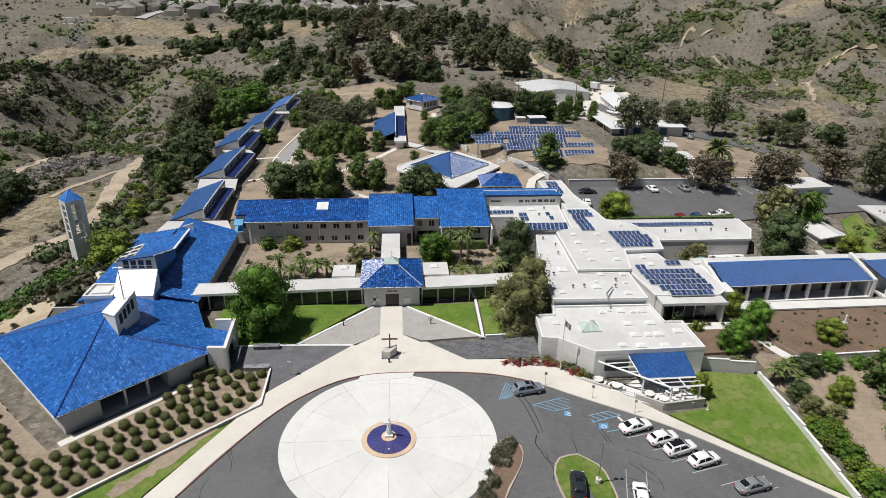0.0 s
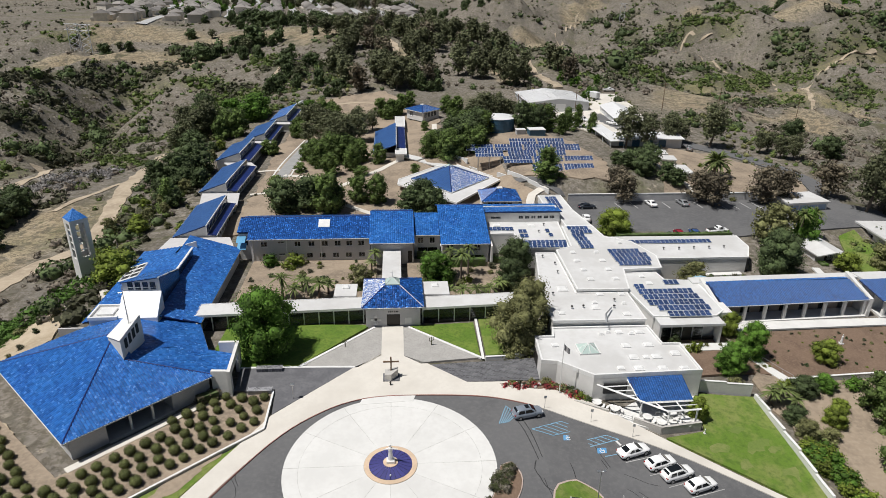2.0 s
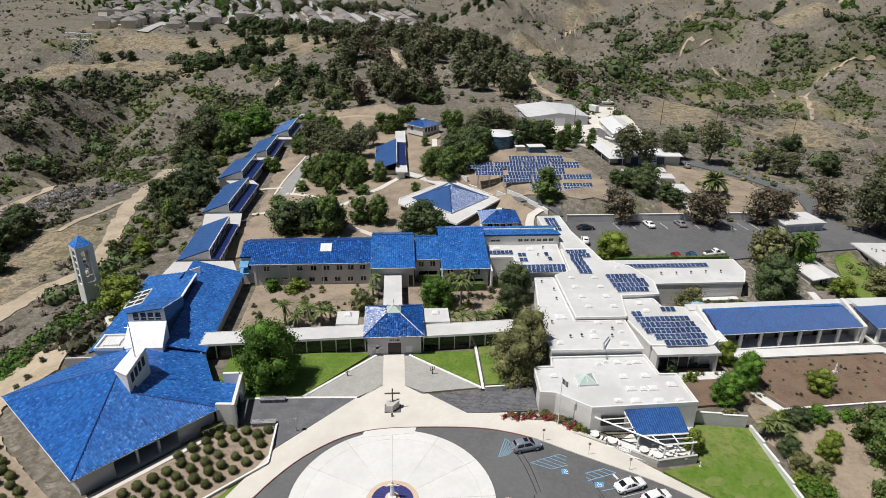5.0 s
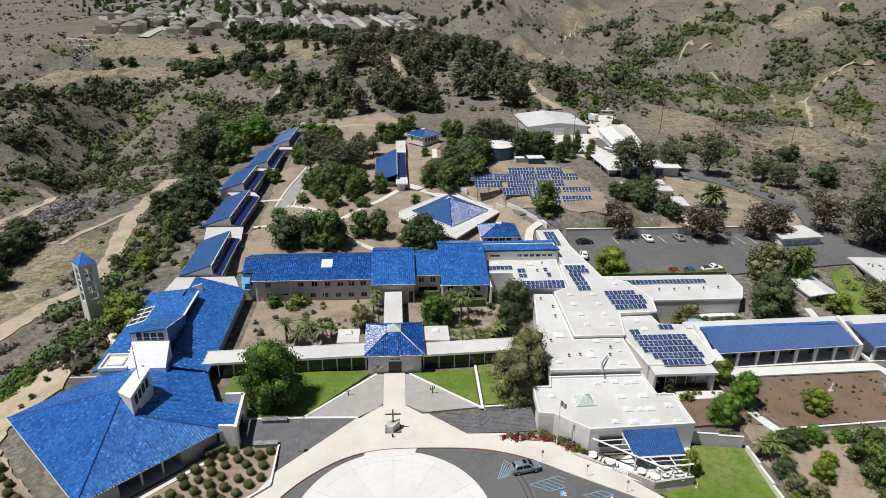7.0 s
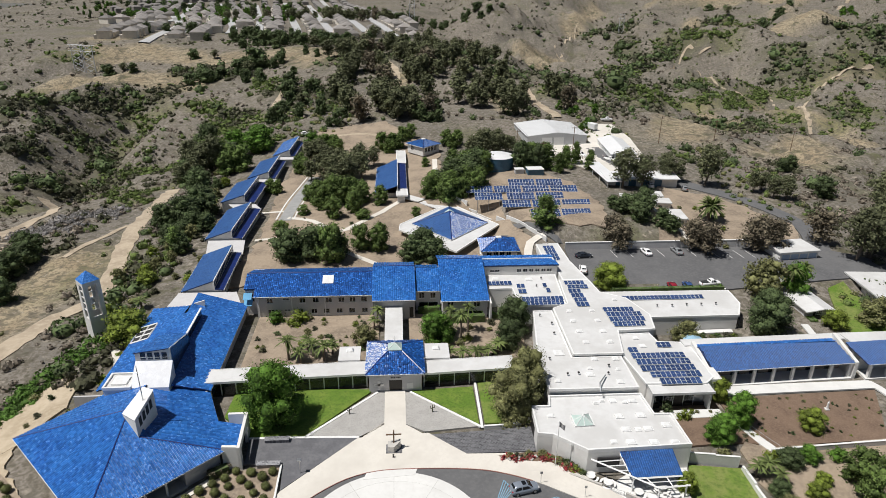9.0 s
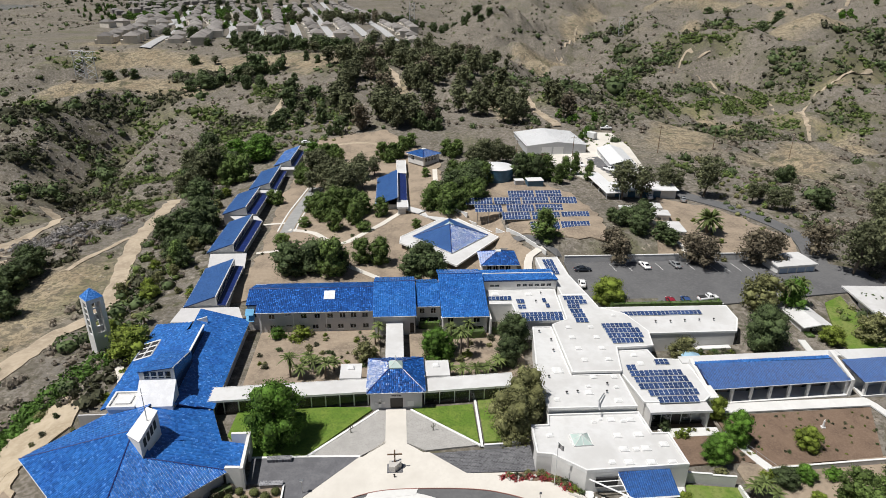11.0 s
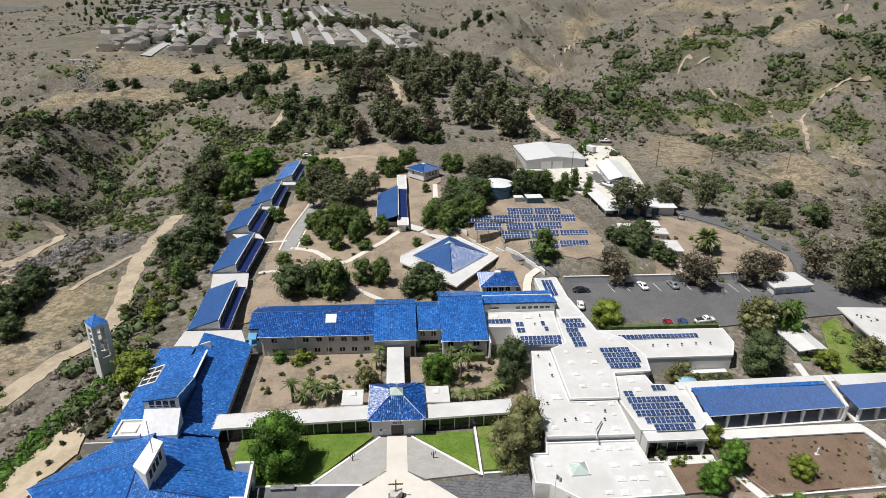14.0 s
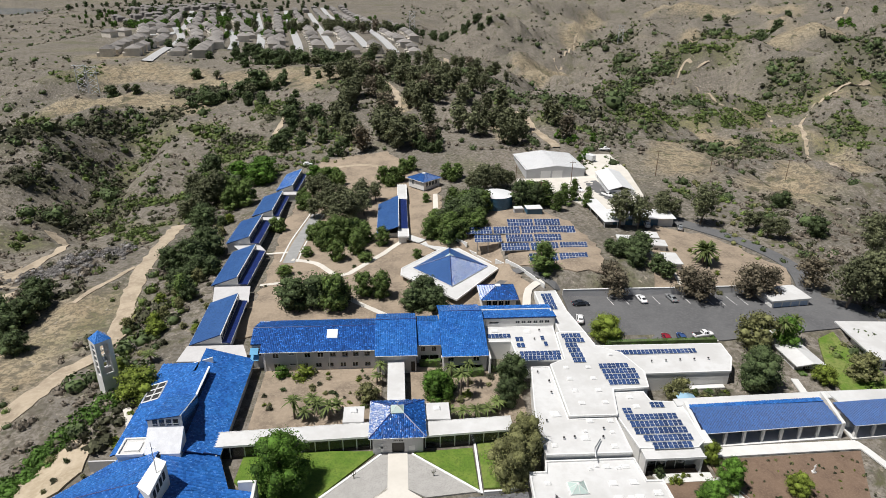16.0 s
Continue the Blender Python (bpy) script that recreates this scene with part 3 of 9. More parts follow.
def draped(name, poly, material, lift, label, category, kind="structure", cell=4.0, ragged=0.0, flat=None):
    """A paved or planted sheet that follows the ground."""
    if ragged:
        rr, rag = random.Random(len(poly) * 31 + int(abs(poly[0][0]))), []
        for (x0_, y0_), (x1_, y1_) in zip(poly, list(poly[1:]) + [poly[0]]):
            k = max(1, int(math.hypot(x1_ - x0_, y1_ - y0_) / (ragged * 2.2)))
            rag += [(x0_ + (x1_ - x0_) * i / k + rr.uniform(-ragged, ragged), y0_ + (y1_ - y0_) * i / k + rr.uniform(-ragged, ragged)) for i in range(k)]
        poly = rag
    bm = bmesh.new()
    v = [bm.verts.new((x, y, 0)) for x, y in poly]
    f = bm.faces.new(v)
    xs, ys = [q[0] for q in poly], [q[1] for q in poly]
    for axis, lo, hi in ((0, min(xs), max(xs)), (1, min(ys), max(ys))):
        for c in np.arange(lo + cell, hi - 0.3, cell):
            co, no = ((c, 0, 0), (1, 0, 0)) if axis == 0 else ((0, c, 0), (0, 1, 0))
            bmesh.ops.bisect_plane(bm, geom=bm.verts[:] + bm.edges[:] + bm.faces[:], plane_co=co, plane_no=no)
    bmesh.ops.triangulate(bm, faces=bm.faces[:])
    co = np.array([q.co for q in bm.verts])
    z = ground(co[:, 0], co[:, 1]) + lift if flat is None else np.full(len(co), flat)
    for q, h in zip(bm.verts, z):
        q.co.z = h
    ext = bmesh.ops.extrude_face_region(bm, geom=bm.faces[:])["geom"]
    for q in ext:
        if isinstance(q, bmesh.types.BMVert):
            q.co.z -= 0.35
    return tagged(part(name, bm, material), label, category, kind=kind)


def ribbon(name, pts, width, material, lift, label, category, step=3.0, wobble=0.0, kind="structure", down=0.3):
    line = glide(pts, step)
    vs, fs = [], []
    rng = random.Random(len(pts) * 7 + int(width * 10))
    half = width / 2
    cols = max(1, int(width / 3))
    for i, p in enumerate(line):
        d = (line[min(i + 1, len(line) - 1)] - line[max(i - 1, 0)]).normalized()
        s = Vector((-d.y, d.x))
        a, b = half * (1 + wobble * rng.uniform(-1, 1)), half * (1 + wobble * rng.uniform(-1, 1))
        row = [p + s * (a - (a + b) * k / cols) for k in range(cols + 1)]
        zs = ground([q.x for q in row], [q.y for q in row]) + lift
        vs += [(row[0].x, row[0].y, zs[0] - down)] + [(q.x, q.y, z) for q, z in zip(row, zs)] + [(row[-1].x, row[-1].y, zs[-1] - down)]
    k = cols + 3
    for i in range(len(line) - 1):
        for j in range(k - 1):
            fs.append((i * k + j, i * k + j + 1, (i + 1) * k + j + 1, (i + 1) * k + j))
    return tagged(part(name, (vs, fs), material), label, category, kind=kind)

# ---- paving and lawns ----
CX, CY, R = -1.7, 66.0, 14.0      # the round forecourt
drive_edge = [(-33, 40), (-26.1, 57.4), (-18.3, 70.6), (-12.2, 76.9), (-5.9, 80.0), (2.1, 80.5), (12.7, 79.6), (20.0, 77.0), (28.1, 72.7), (36.5, 68.2), (43.7, 63.2), (52.5, 56.3), (64, 46)]
edge_line = [tuple(q) for q in glide(drive_edge, 2.0)]
draped("road", edge_line + [(64, 20), (-33, 20)], ASPHALT, 0.03, "worn grey asphalt drive and parking bay", "road")
outer = [(-36.8, 40), (-29.6, 57.8), (-19.0, 76.8), (-7.8, 88.2), (4.2, 88.8), (10.2, 83.4), (22, 83.0), (25.5, 80.8), (36.5, 70.9), (44.2, 64.3), (53.0, 57.0), (66, 46)]
draped("pavement", edge_line + outer[::-1], CONCRETE, 0.16, "broad pale concrete walk with a raised kerb", "pavement", cell=3.0)
kerb = ribbon("kerb", drive_edge[1:8], 0.12, RED_PAINT, 0.175, "red-painted kerb edge of the walk", "kerb", step=1.5)
draped("lawn", [(-31, 103), (-5.4, 101.6), (-16.9, 89.2), (-26, 89.2), (-31.5, 95)], LAWN, 0.06, "mown green lawn beside the entrance", "lawn")
draped("lawn", [(1.6, 100.9), (13.2, 101.6), (13.2, 90.6)], LAWN, 0.06, "striped green lawn beside the entrance", "lawn")
draped("lawn", [(14.3, 103.5), (24, 103.5), (22.3, 90.7), (14.2, 90.9)], DRY_LAWN, 0.06, "yellow-green lawn under a large tree", "lawn")
draped("gravel_bed", [(-16.6, 88.9), (-4.9, 100.6), (-3.4, 100.5), (-3.4, 91.6), (-7.6, 88.5)], GRAVEL, 0.07, "triangular bed of grey river stones", "gravel")
draped("gravel_bed", [(13.2, 90.2), (1.5, 100.3), (0.4, 100.4), (0.4, 91.4), (3.6, 89.3)], GRAVEL, 0.07, "triangular bed of grey river stones", "gravel")
draped("pavement", [(-3.4, 101), (0.4, 101), (0.4, 91.2), (3.7, 88.4), (-7.4, 88.1), (-3.4, 91.4)], CONCRETE, 0.10, "cream concrete entrance path", "pavement")
for pts in ([(-16.8, 88.8), (-4.7, 100.7)], [(13.4, 90.0), (1.3, 100.5)], [(13.6, 89.6), (13.8, 103)], [(-26, 89.0), (-16, 88.8), (-7.6, 88.4)]):
    ribbon("kerb", pts, 0.45, TRIM, 0.16, "white concrete edging strip", "kerb")
draped("pavement", [(-25.9, 88.9), (-7.8, 88.2), (-19.0, 77.0), (-19.4, 82.5), (-25.6, 82.9)], SLATE_FLAT, 0.13, "dark slate paved forecourt", "pavement")
draped("pavement", [(4.4, 88.4), (22.6, 89.4), (21.7, 83.4), (10.1, 83.5)], SLATE, 0.13, "dark slate paved forecourt", "pavement")
draped("planting_bed", [(-26.5, 81.0), (-44, 65), (-63, 84), (-66, 94), (-84, 86), (-80, 44), (-52, 40)], SAND, 0.0, "bare sandy strip round the chapel", "soil", cell=6, ragged=0.5)
draped("planting_bed", [(-19.9, 82.2), (-19.7, 74.0), (-37.9, 58.2), (-52, 46), (-66, 52), (-64, 84), (-44.2, 66.0), (-26.5, 81.5)], SOIL, 0.05, "sandy soil bed planted with clipped bushes", "soil")
draped("lawn", [(-19.2, 73.4), (-37.6, 57.6), (-45, 50), (-33, 50), (-29.8, 58.2), (-21, 73.0)], DRY_LAWN, 0.06, "narrow worn grass verge", "lawn")
draped("lawn", [(37.6, 70.6), (43.8, 71.9), (46.4, 79.9), (54.8, 79.0), (55.2, 66), (55.1, 55), (57, 45), (66, 44.5), (54.2, 56.6), (45.0, 64.6)], DRY_LAWN, 0.06, "patchy green lawn beside the parking bay", "lawn")
WORN = mat("worn pale grass", (0.140, 0.200, 0.040), 0.95, (0.21, 0.23, 0.075), 0.25, 0.9, (0.115, 0.165, 0.035), 2.2, 0.6, 12.0)
for cx, cy, ra, rb, tw in ((50.5, 69.0, 2.4, 0.9, 0.5), (48.8, 72.2, 1.3, 0.8, 0.2), (52.2, 63.2, 2.2, 1.1, 0.9), (44.6, 68.6, 1.6, 0.9, 0.3), (52.6, 68.2, 1.0, 0.5, 0.4), (47.0, 65.6, 1.1, 0.6, 0.7), (58.5, 49.0, 1.8, 0.9, 1.0)):
    draped("bare_patch", [(cx + ra * math.cos(a) * math.cos(tw) - rb * math.sin(a) * math.sin(tw), cy + ra * math.cos(a) * math.sin(tw) + rb * math.sin(a) * math.cos(tw)) for a in [math.tau * i / 10 for i in range(10)]], WORN, 0.072, "worn straw-coloured patch in the lawn", "ground", cell=2.0, ragged=0.28)
draped("planting_bed", [(62.5, 83.2), (84, 84.2), (90, 96.4), (58.5, 95.5), (58.4, 90)], MULCH, 0.06, "bare brown mulch garden with scattered plants", "soil")
draped("planting_bed", [(46.5, 95), (57.5, 95.2), (57.5, 90), (60.8, 84), (47, 83.2)], MULCH, 0.05, "brown mulch bed beside the office", "soil")
ribbon("path", [(58.0, 91), (62.3, 82.6)], 1.7, WHITE_CONCRETE, 0.12, "white concrete garden path with a handrail", "path")
ribbon("path", [(57, 97.4), (72, 97.8), (91, 98.2)], 2.6, WHITE_CONCRETE, 0.10, "white concrete walk along the arcade", "path")
ribbon("path", [(90.5, 99), (96.5, 82)], 1.6, WHITE_CONCRETE, 0.12, "white concrete garden path", "path")
draped("courtyard_ground", [(-32, 130), (-5, 130), (-5, 106), (-32, 106)], SOIL, 0.04, "sandy courtyard with low plants", "soil")
draped("courtyard_ground", [(1.5, 130), (26, 127), (26, 106), (1.5, 106)], SOIL, 0.04, "planted courtyard ground", "soil")
# the round forecourt: a ring of wedges and an inner field, with joints between them
plaza = tagged(new("forecourt"), "white concrete circle of wedge slabs round a blue disc", "forecourt", kind="structure")
slope = 0.0083


def wedge(r0, r1, a0, a1, z0, z1):
    k = max(5, int((a1 - a0) * 12))
    poly = [(r0 * math.cos(a0 + (a1 - a0) * i / k), r0 * math.sin(a0 + (a1 - a0) * i / k)) for i in range(k + 1)]
    poly += [(r1 * math.cos(a1 - (a1 - a0) * i / k), r1 * math.sin(a1 - (a1 - a0) * i / k)) for i in range(k + 1)]
    return prism(bmesh.new(), poly, z0, z1)


seed_slab, seed_rim = None, None
for i in range(12):
    turn = Matrix.Rotation(radians(30 * i), 4, "Z")
    lift = Matrix.Translation((CX, CY, gz(CX, CY) + 0.05))
    tilt = Matrix.Rotation(slope, 4, "X")
    if i == 0:
        seed_slab = part("slab", wedge(3.55, 12.0, 0.002, radians(30) - 0.002, -0.2, 0.02), WHITE_CONCRETE, plaza)
        seed_rim = part("rim_slab", wedge(12.03, R, 0.002, radians(30) - 0.002, -0.2, 0.02), WHITE_CONCRETE, plaza)
        seed_slab.matrix_basis = seed_rim.matrix_basis = lift @ tilt @ turn
    else:
        same("slab", seed_slab, plaza, lift @ tilt @ turn)
        same("rim_slab", seed_rim, plaza, lift @ tilt @ turn)
part("bed", wedge(0.2, R - 0.02, 0, math.tau - 0.001, -0.3, 0.004), JOINT, plaza).matrix_basis = Matrix.Translation((CX, CY, gz(CX, CY) + 0.05)) @ Matrix.Rotation(slope, 4, "X")
draped("pavement", [(-6.5, 78.6), (1.6, 79.2), (2.1, 80.8), (-5.9, 80.4)], WHITE_CONCRETE, 0.11, "white concrete ramp to the forecourt", "pavement")

draped("bare_patch", [(-24.0, 69.6), (-25.4, 69.2), (-29.5, 64.6), (-34.5, 58.2), (-33.2, 57.4), (-28.2, 63.2)], SOIL, 0.085, "bare worn earth in the grass verge", "ground", cell=2.0, ragged=0.35)

# ---- buildings ----
ID = Matrix.Identity(4)


def house(name, label, x, y, z, turn=0.0):
    return thing(name, pose(x, y, z, 0, 0, turn), label, "building")


def walls(parent, x0, x1, y0, y1, z0, z1, south=(), east=(), north=(), west=(), thick=0.3, material=STUCCO, bars=1, sills=True, frame_mat=TRIM):
    """Four walls round a rectangle, each a part, with windows in their openings."""
    for name, a, b, holes in (("wall", (x0, y0), (x1, y0), south), ("wall", (x1, y0 + thick), (x1, y1 - thick), east), ("wall", (x1, y1), (x0, y1), north), ("wall", (x0, y1 - thick), (x0, y0 + thick), west)):
        bm = bmesh.new()
        m = wall(bm, a, b, z0, z1, thick, holes)
        part(name, bm, material, parent)
        for h in holes:
            if len(h) < 5:
                window(parent, m, h, thick, bars, frame_mat, sills)
    part("floor_slab", boxes((x0 + 0.3, x1 - 0.3, y0 + 0.3, y1 - 0.3, z0 - 0.2, z0 + 0.02)), DARK, parent)


def offset(poly, d):
    """The outline moved inwards by d."""
    k = len(poly)
    area = sum(poly[i][0] * poly[(i + 1) % k][1] - poly[(i + 1) % k][0] * poly[i][1] for i in range(k))
    sg = 1 if area > 0 else -1
    out = []
    for i in range(k):
        p, a, b = Vector(poly[i]), Vector(poly[i - 1]), Vector(poly[(i + 1) % k])
        e, f = (p - a).normalized(), (b - p).normalized()
        n1, n2 = Vector((-e.y, e.x)) * sg, Vector((-f.y, f.x)) * sg
        m = n1 + n2
        out.append(tuple(p + m * (d / max(0.35, 1 + n1.dot(n2)))))
    return out


def flat_top(parent, poly, z, depth=0.35, parapet=0.0, material=FLAT_ROOF, name="roof"):
    r = part(name, prism(bmesh.new(), poly, z - depth, z), material, parent)
    if parapet:
        bm = bmesh.new()
        out, inn = offset(poly, -0.02), offset(poly, 0.28)
        k = len(poly)
        rings = [[bm.verts.new((*q, h)) for q in line] for line, h in ((out, z - depth - 0.02), (out, z + parapet), (inn, z + parapet), (inn, z - depth - 0.02))]
        for a, b in zip(rings, rings[1:] + rings[:1]):
            for i in range(k):
                bm.faces.new((a[i], a[(i + 1) % k], b[(i + 1) % k], b[i]))
        part("parapet", bm, TRIM, r)
    return r


def skylight(x, y, z, w=1.3, d=1.3, turn=0.0):
    """A domed roof light on its kerb."""
    t = thing("skylight", pose(x, y, z, 0, 0, turn), "white domed acrylic skylight on the flat roof", "skylight", "roof skylights")
    part("kerb", boxes((-w / 2, w / 2, -d / 2, d / 2, -0.05, 0.22)), TRIM, t)
    bm = boxes((-w / 2 + 0.06, w / 2 - 0.06, -d / 2 + 0.06, d / 2 - 0.06, 0.22, 0.40))
    for v in bm.verts:
        if v.co.z > 0.3:
            v.co.x *= 0.7
            v.co.y *= 0.7
    part("dome", bm, SKYLIGHT, t)
    return t


# the two-storey main wing
main = house("main_wing", "two-storey pale grey building with blue glazed tile roof", 0, 0, 0)
Z0, EAVE = 0.25, 5.75
low, high = (1.0, 2.15), (3.75, 4.95)
ups = [(x, x + 1.35) for x in (2.2, 9.4, 12.4, 15.3, 18.1, 20.6, 23.2)]
downs = [(x, x + 1.35) for x in (2.3, 8.8, 11.9, 14.7, 17.6, 20.4, 23.3)]
holes = [(*u, *high) for u in ups] + [(*u, *low) for u in downs] + [(5.8, 7.2, 4.55, 4.95), (5.9, 7.3, 1.75, 2.15)]
walls(main, -32.3, -6.5, 130.0, 143.0, -0.4, EAVE - 0.1, south=holes, material=GREY_STUCCO, west=[(3, 4.4, *low), (3, 4.4, *high)])
for x in (-17.2, -24.6, -31.9):
    part("downpipe", boxes((x - 0.09, x + 0.09, 129.86, 129.995, 0.2, 5.6)), TRIM, main)
W, Ex, S0, N0, RY, RZ = -32.9, -6.4, 129.3, 143.7, 136.5, 8.15
tiled(main, [(W, S0, EAVE), (Ex, S0, EAVE), (Ex, RY, RZ), (W - 2.4, RY, RZ), (W - 2.4, 131.8, EAVE + 0.83), (W, 131.8, EAVE + 0.83)], TILE_DARK, pitch=0.42, course=0.42, amp=0.075, lip=0.012, jitter=0.012, seed=3, caps=[((W - 2.4, RY, RZ), (Ex, RY, RZ))])
tiled(main, [(Ex, N0, EAVE), (W - 2.4, N0, EAVE), (W - 2.4, RY, RZ), (Ex, RY, RZ)], TILE_DARK, pitch=0.6, course=0.6, seed=4)
part("gable", boxes((W - 2.2, W + 0.2, 131.9, 143.0, -0.4, EAVE + 0.4)), GREY_STUCCO, main)
part("balcony_recess", boxes((W - 2.3, W - 0.3, 131.86, 131.9, 3.4, 5.2)), DARK, main)
for zz in (4.0, 5.6):
    aw = part("awning", plate([(W - 2.5, 131.8, zz), (W - 0.6, 131.8, zz), (W - 0.6, 130.3, zz - 0.9), (W - 2.5, 130.3, zz - 0.9)], 0.06), mat("light blue canvas", (0.13, 0.38, 0.62), 0.8), main, "light blue canvas awning")
part("skylight_kerb", plate([(-17.9, 132.9, 7.15), (-15.4, 132.9, 7.15), (-15.4, 135.4, 8.0), (-17.9, 135.4, 8.0)], 0.35), SKYLIGHT, main, "white square skylight")
# taller middle bay and its neighbours
mid = house("middle_bay", "taller bay of the main building with blue tile roof", 0, 0, 0)
walls(mid, -6.2, 3.0, 128.0, 143.0, -0.4, 5.3, south=[(8.0, 8.9, 0.4, 3.2, "open")], material=GREY_STUCCO)
part("door_leaf", boxes((1.85, 2.75, 128.2, 128.25, 0.3, 3.2)), DARK_METAL, mid)
tiled(mid, [(-6.55, 127.3, 5.3), (3.25, 127.3, 5.3), (3.25, 138, 8.75), (-6.55, 138, 8.75)], TILE, pitch=0.42, course=0.42, amp=0.075, lip=0.012, jitter=0.012, seed=5, caps=[((-6.55, 138, 8.75), (3.25, 138, 8.75))])
tiled(mid, [(3.25, 144.5, 6.6), (-6.55, 144.5, 6.6), (-6.55, 138, 8.75), (3.25, 138, 8.75)], TILE, pitch=0.6, course=0.6, seed=6)
part("verge", boxes((3.22, 3.36, 127.2, 138.2, 4.9, 5.2)), TRIM, mid)
link = house("link_bay", "low connecting bay with blue tile roof", 0, 0, 0)
walls(link, 3.3, 9.0, 132.0, 143.0, -0.4, 5.3, south=[(0.8, 2.0, 3.2, 4.6), (3.4, 4.6, 3.2, 4.6), (0.8, 5.2, 0.4, 2.2)], material=GREY_STUCCO)
tiled(link, [(3.4, 131.2, 5.45), (8.9, 131.2, 5.45), (8.9, 138, 8.1), (3.4, 138, 8.1)], TILE, pitch=0.45, course=0.45, amp=0.06, seed=7)
tiled(link, [(8.9, 144, 6), (3.4, 144, 6), (3.4, 138, 8.1), (8.9, 138, 8.1)], TILE, pitch=0.7, course=0.7, seed=8)
hall = house("hall", "hall with a broad glossy blue tile roof slope", 0, 0, 0)
walls(hall, 9.3, 19.4, 127.4, 146, -0.4, 5.1, south=[(1.0, 2.4, 3.2, 4.6), (6.9, 8.4, 3.2, 4.6), (0.8, 9.2, 0.6, 2.2)], material=GREY_STUCCO)
tiled(hall, [(8.9, 126.6, 5.15), (19.75, 126.6, 5.15), (19.75, 141.2, 8.85), (8.9, 141.2, 8.85)], TILE, pitch=0.42, course=0.42, amp=0.075, lip=0.012, jitter=0.012, seed=9, caps=[((8.9, 141.2, 8.85), (19.75, 141.2, 8.85))])
tiled(hall, [(19.75, 149, 6.2), (8.9, 149, 6.2), (8.9, 141.2, 8.85), (19.75, 141.2, 8.85)], TILE, pitch=0.7, course=0.7, seed=10)
part("fin_wall", boxes((19.8, 20.15, 125.6, 129.4, -0.4, 5.0)), STUCCO, hall)
part("verge", boxes((8.74, 8.9, 126.4, 127.4, 4.7, 5.05)), TRIM, hall)

# entrance pavilion
pav = house("entrance_pavilion", "square grey entrance pavilion with hipped blue tile roof", 0, 0, 0)
walls(pav, -6.3, 3.5, 101.0, 111.4, -0.2, 4.35, south=[(3.75, 6.15, 0.3, 2.75, "open")], material=GREY_STUCCO)
A, B, Cc, D = (-6.95, 100.35, 4.4), (4.1, 100.35, 4.4), (4.1, 112.0, 4.4), (-6.95, 112.0, 4.4)
a2, b2, c2, d2 = (-2.8, 104.9, 6.55), (-0.1, 104.9, 6.55), (-0.1, 107.5, 6.55), (-2.8, 107.5, 6.55)
# the west slope takes the tile with sun glint painted in white
for k, (q, m_) in enumerate((([A, B, b2, a2], TILE_DARK), ([B, Cc, c2, b2], TILE_DARK), ([Cc, D, d2, c2], TILE_DARK), ([D, A, a2, d2], TILE_GLINT))):
    tiled(pav, q, m_, pitch=0.4, course=0.42, amp=0.07, jitter=0.03, seed=20 + k, caps=[(q[0], q[3])])
bm = boxes((-2.75, -0.15, 104.95, 107.45, 6.4, 6.75))
bmesh.ops.create_cone(bm, cap_ends=True, segments=4, radius1=1.75, radius2=0.05, depth=0.9, matrix=Matrix.Translation((-1.45, 106.2, 7.2)) @ Matrix.Rotation(radians(45), 4, "Z"))
lantern = part("lantern", bm, GREEN_GLASS, pav, "pale green glass roof lantern")
bm = bmesh.new()
for cx, cy in ((-2.75, 104.95), (-0.15, 104.95), (-0.15, 107.45), (-2.75, 107.45)):
    rod(bm, (cx, cy, 6.76), (-1.45, 106.2, 7.7), 0.05, seg=5)
rod(bm, (-1.45, 106.2, 7.6), (-1.45, 106.2, 9.0), 0.04, seg=5)
rod(bm, (-1.85, 106.2, 8.55), (-1.05, 106.2, 8.55), 0.04, seg=5)
part("glazing_bar", bm, TRIM, lantern)
part("door_leaf", boxes((-2.5, -0.2, 101.12, 101.18, 0.3, 2.75)), DARK_METAL, pav)
cross_relief = bmesh.new()
box(cross_relief, -4.75, -4.25, 100.93, 101.0, 0.7, 2.6)
box(cross_relief, -5.4, -3.6, 100.93, 101.0, 1.5, 2.0)
part("relief", cross_relief, STUCCO, pav, "raised white stucco cross")
part("relief", boxes((0.7, 1.9, 100.93, 101.0, 0.8, 2.0)), STUCCO, pav, "raised square stucco panel")
for i, x in enumerate((-2.25, -1.95, -1.65, -1.2, -0.9, -0.65)):
    part("letter_bar", boxes((x, x + 0.2, 100.94, 100.996, 3.15, 3.42)), DARK_METAL, pav)


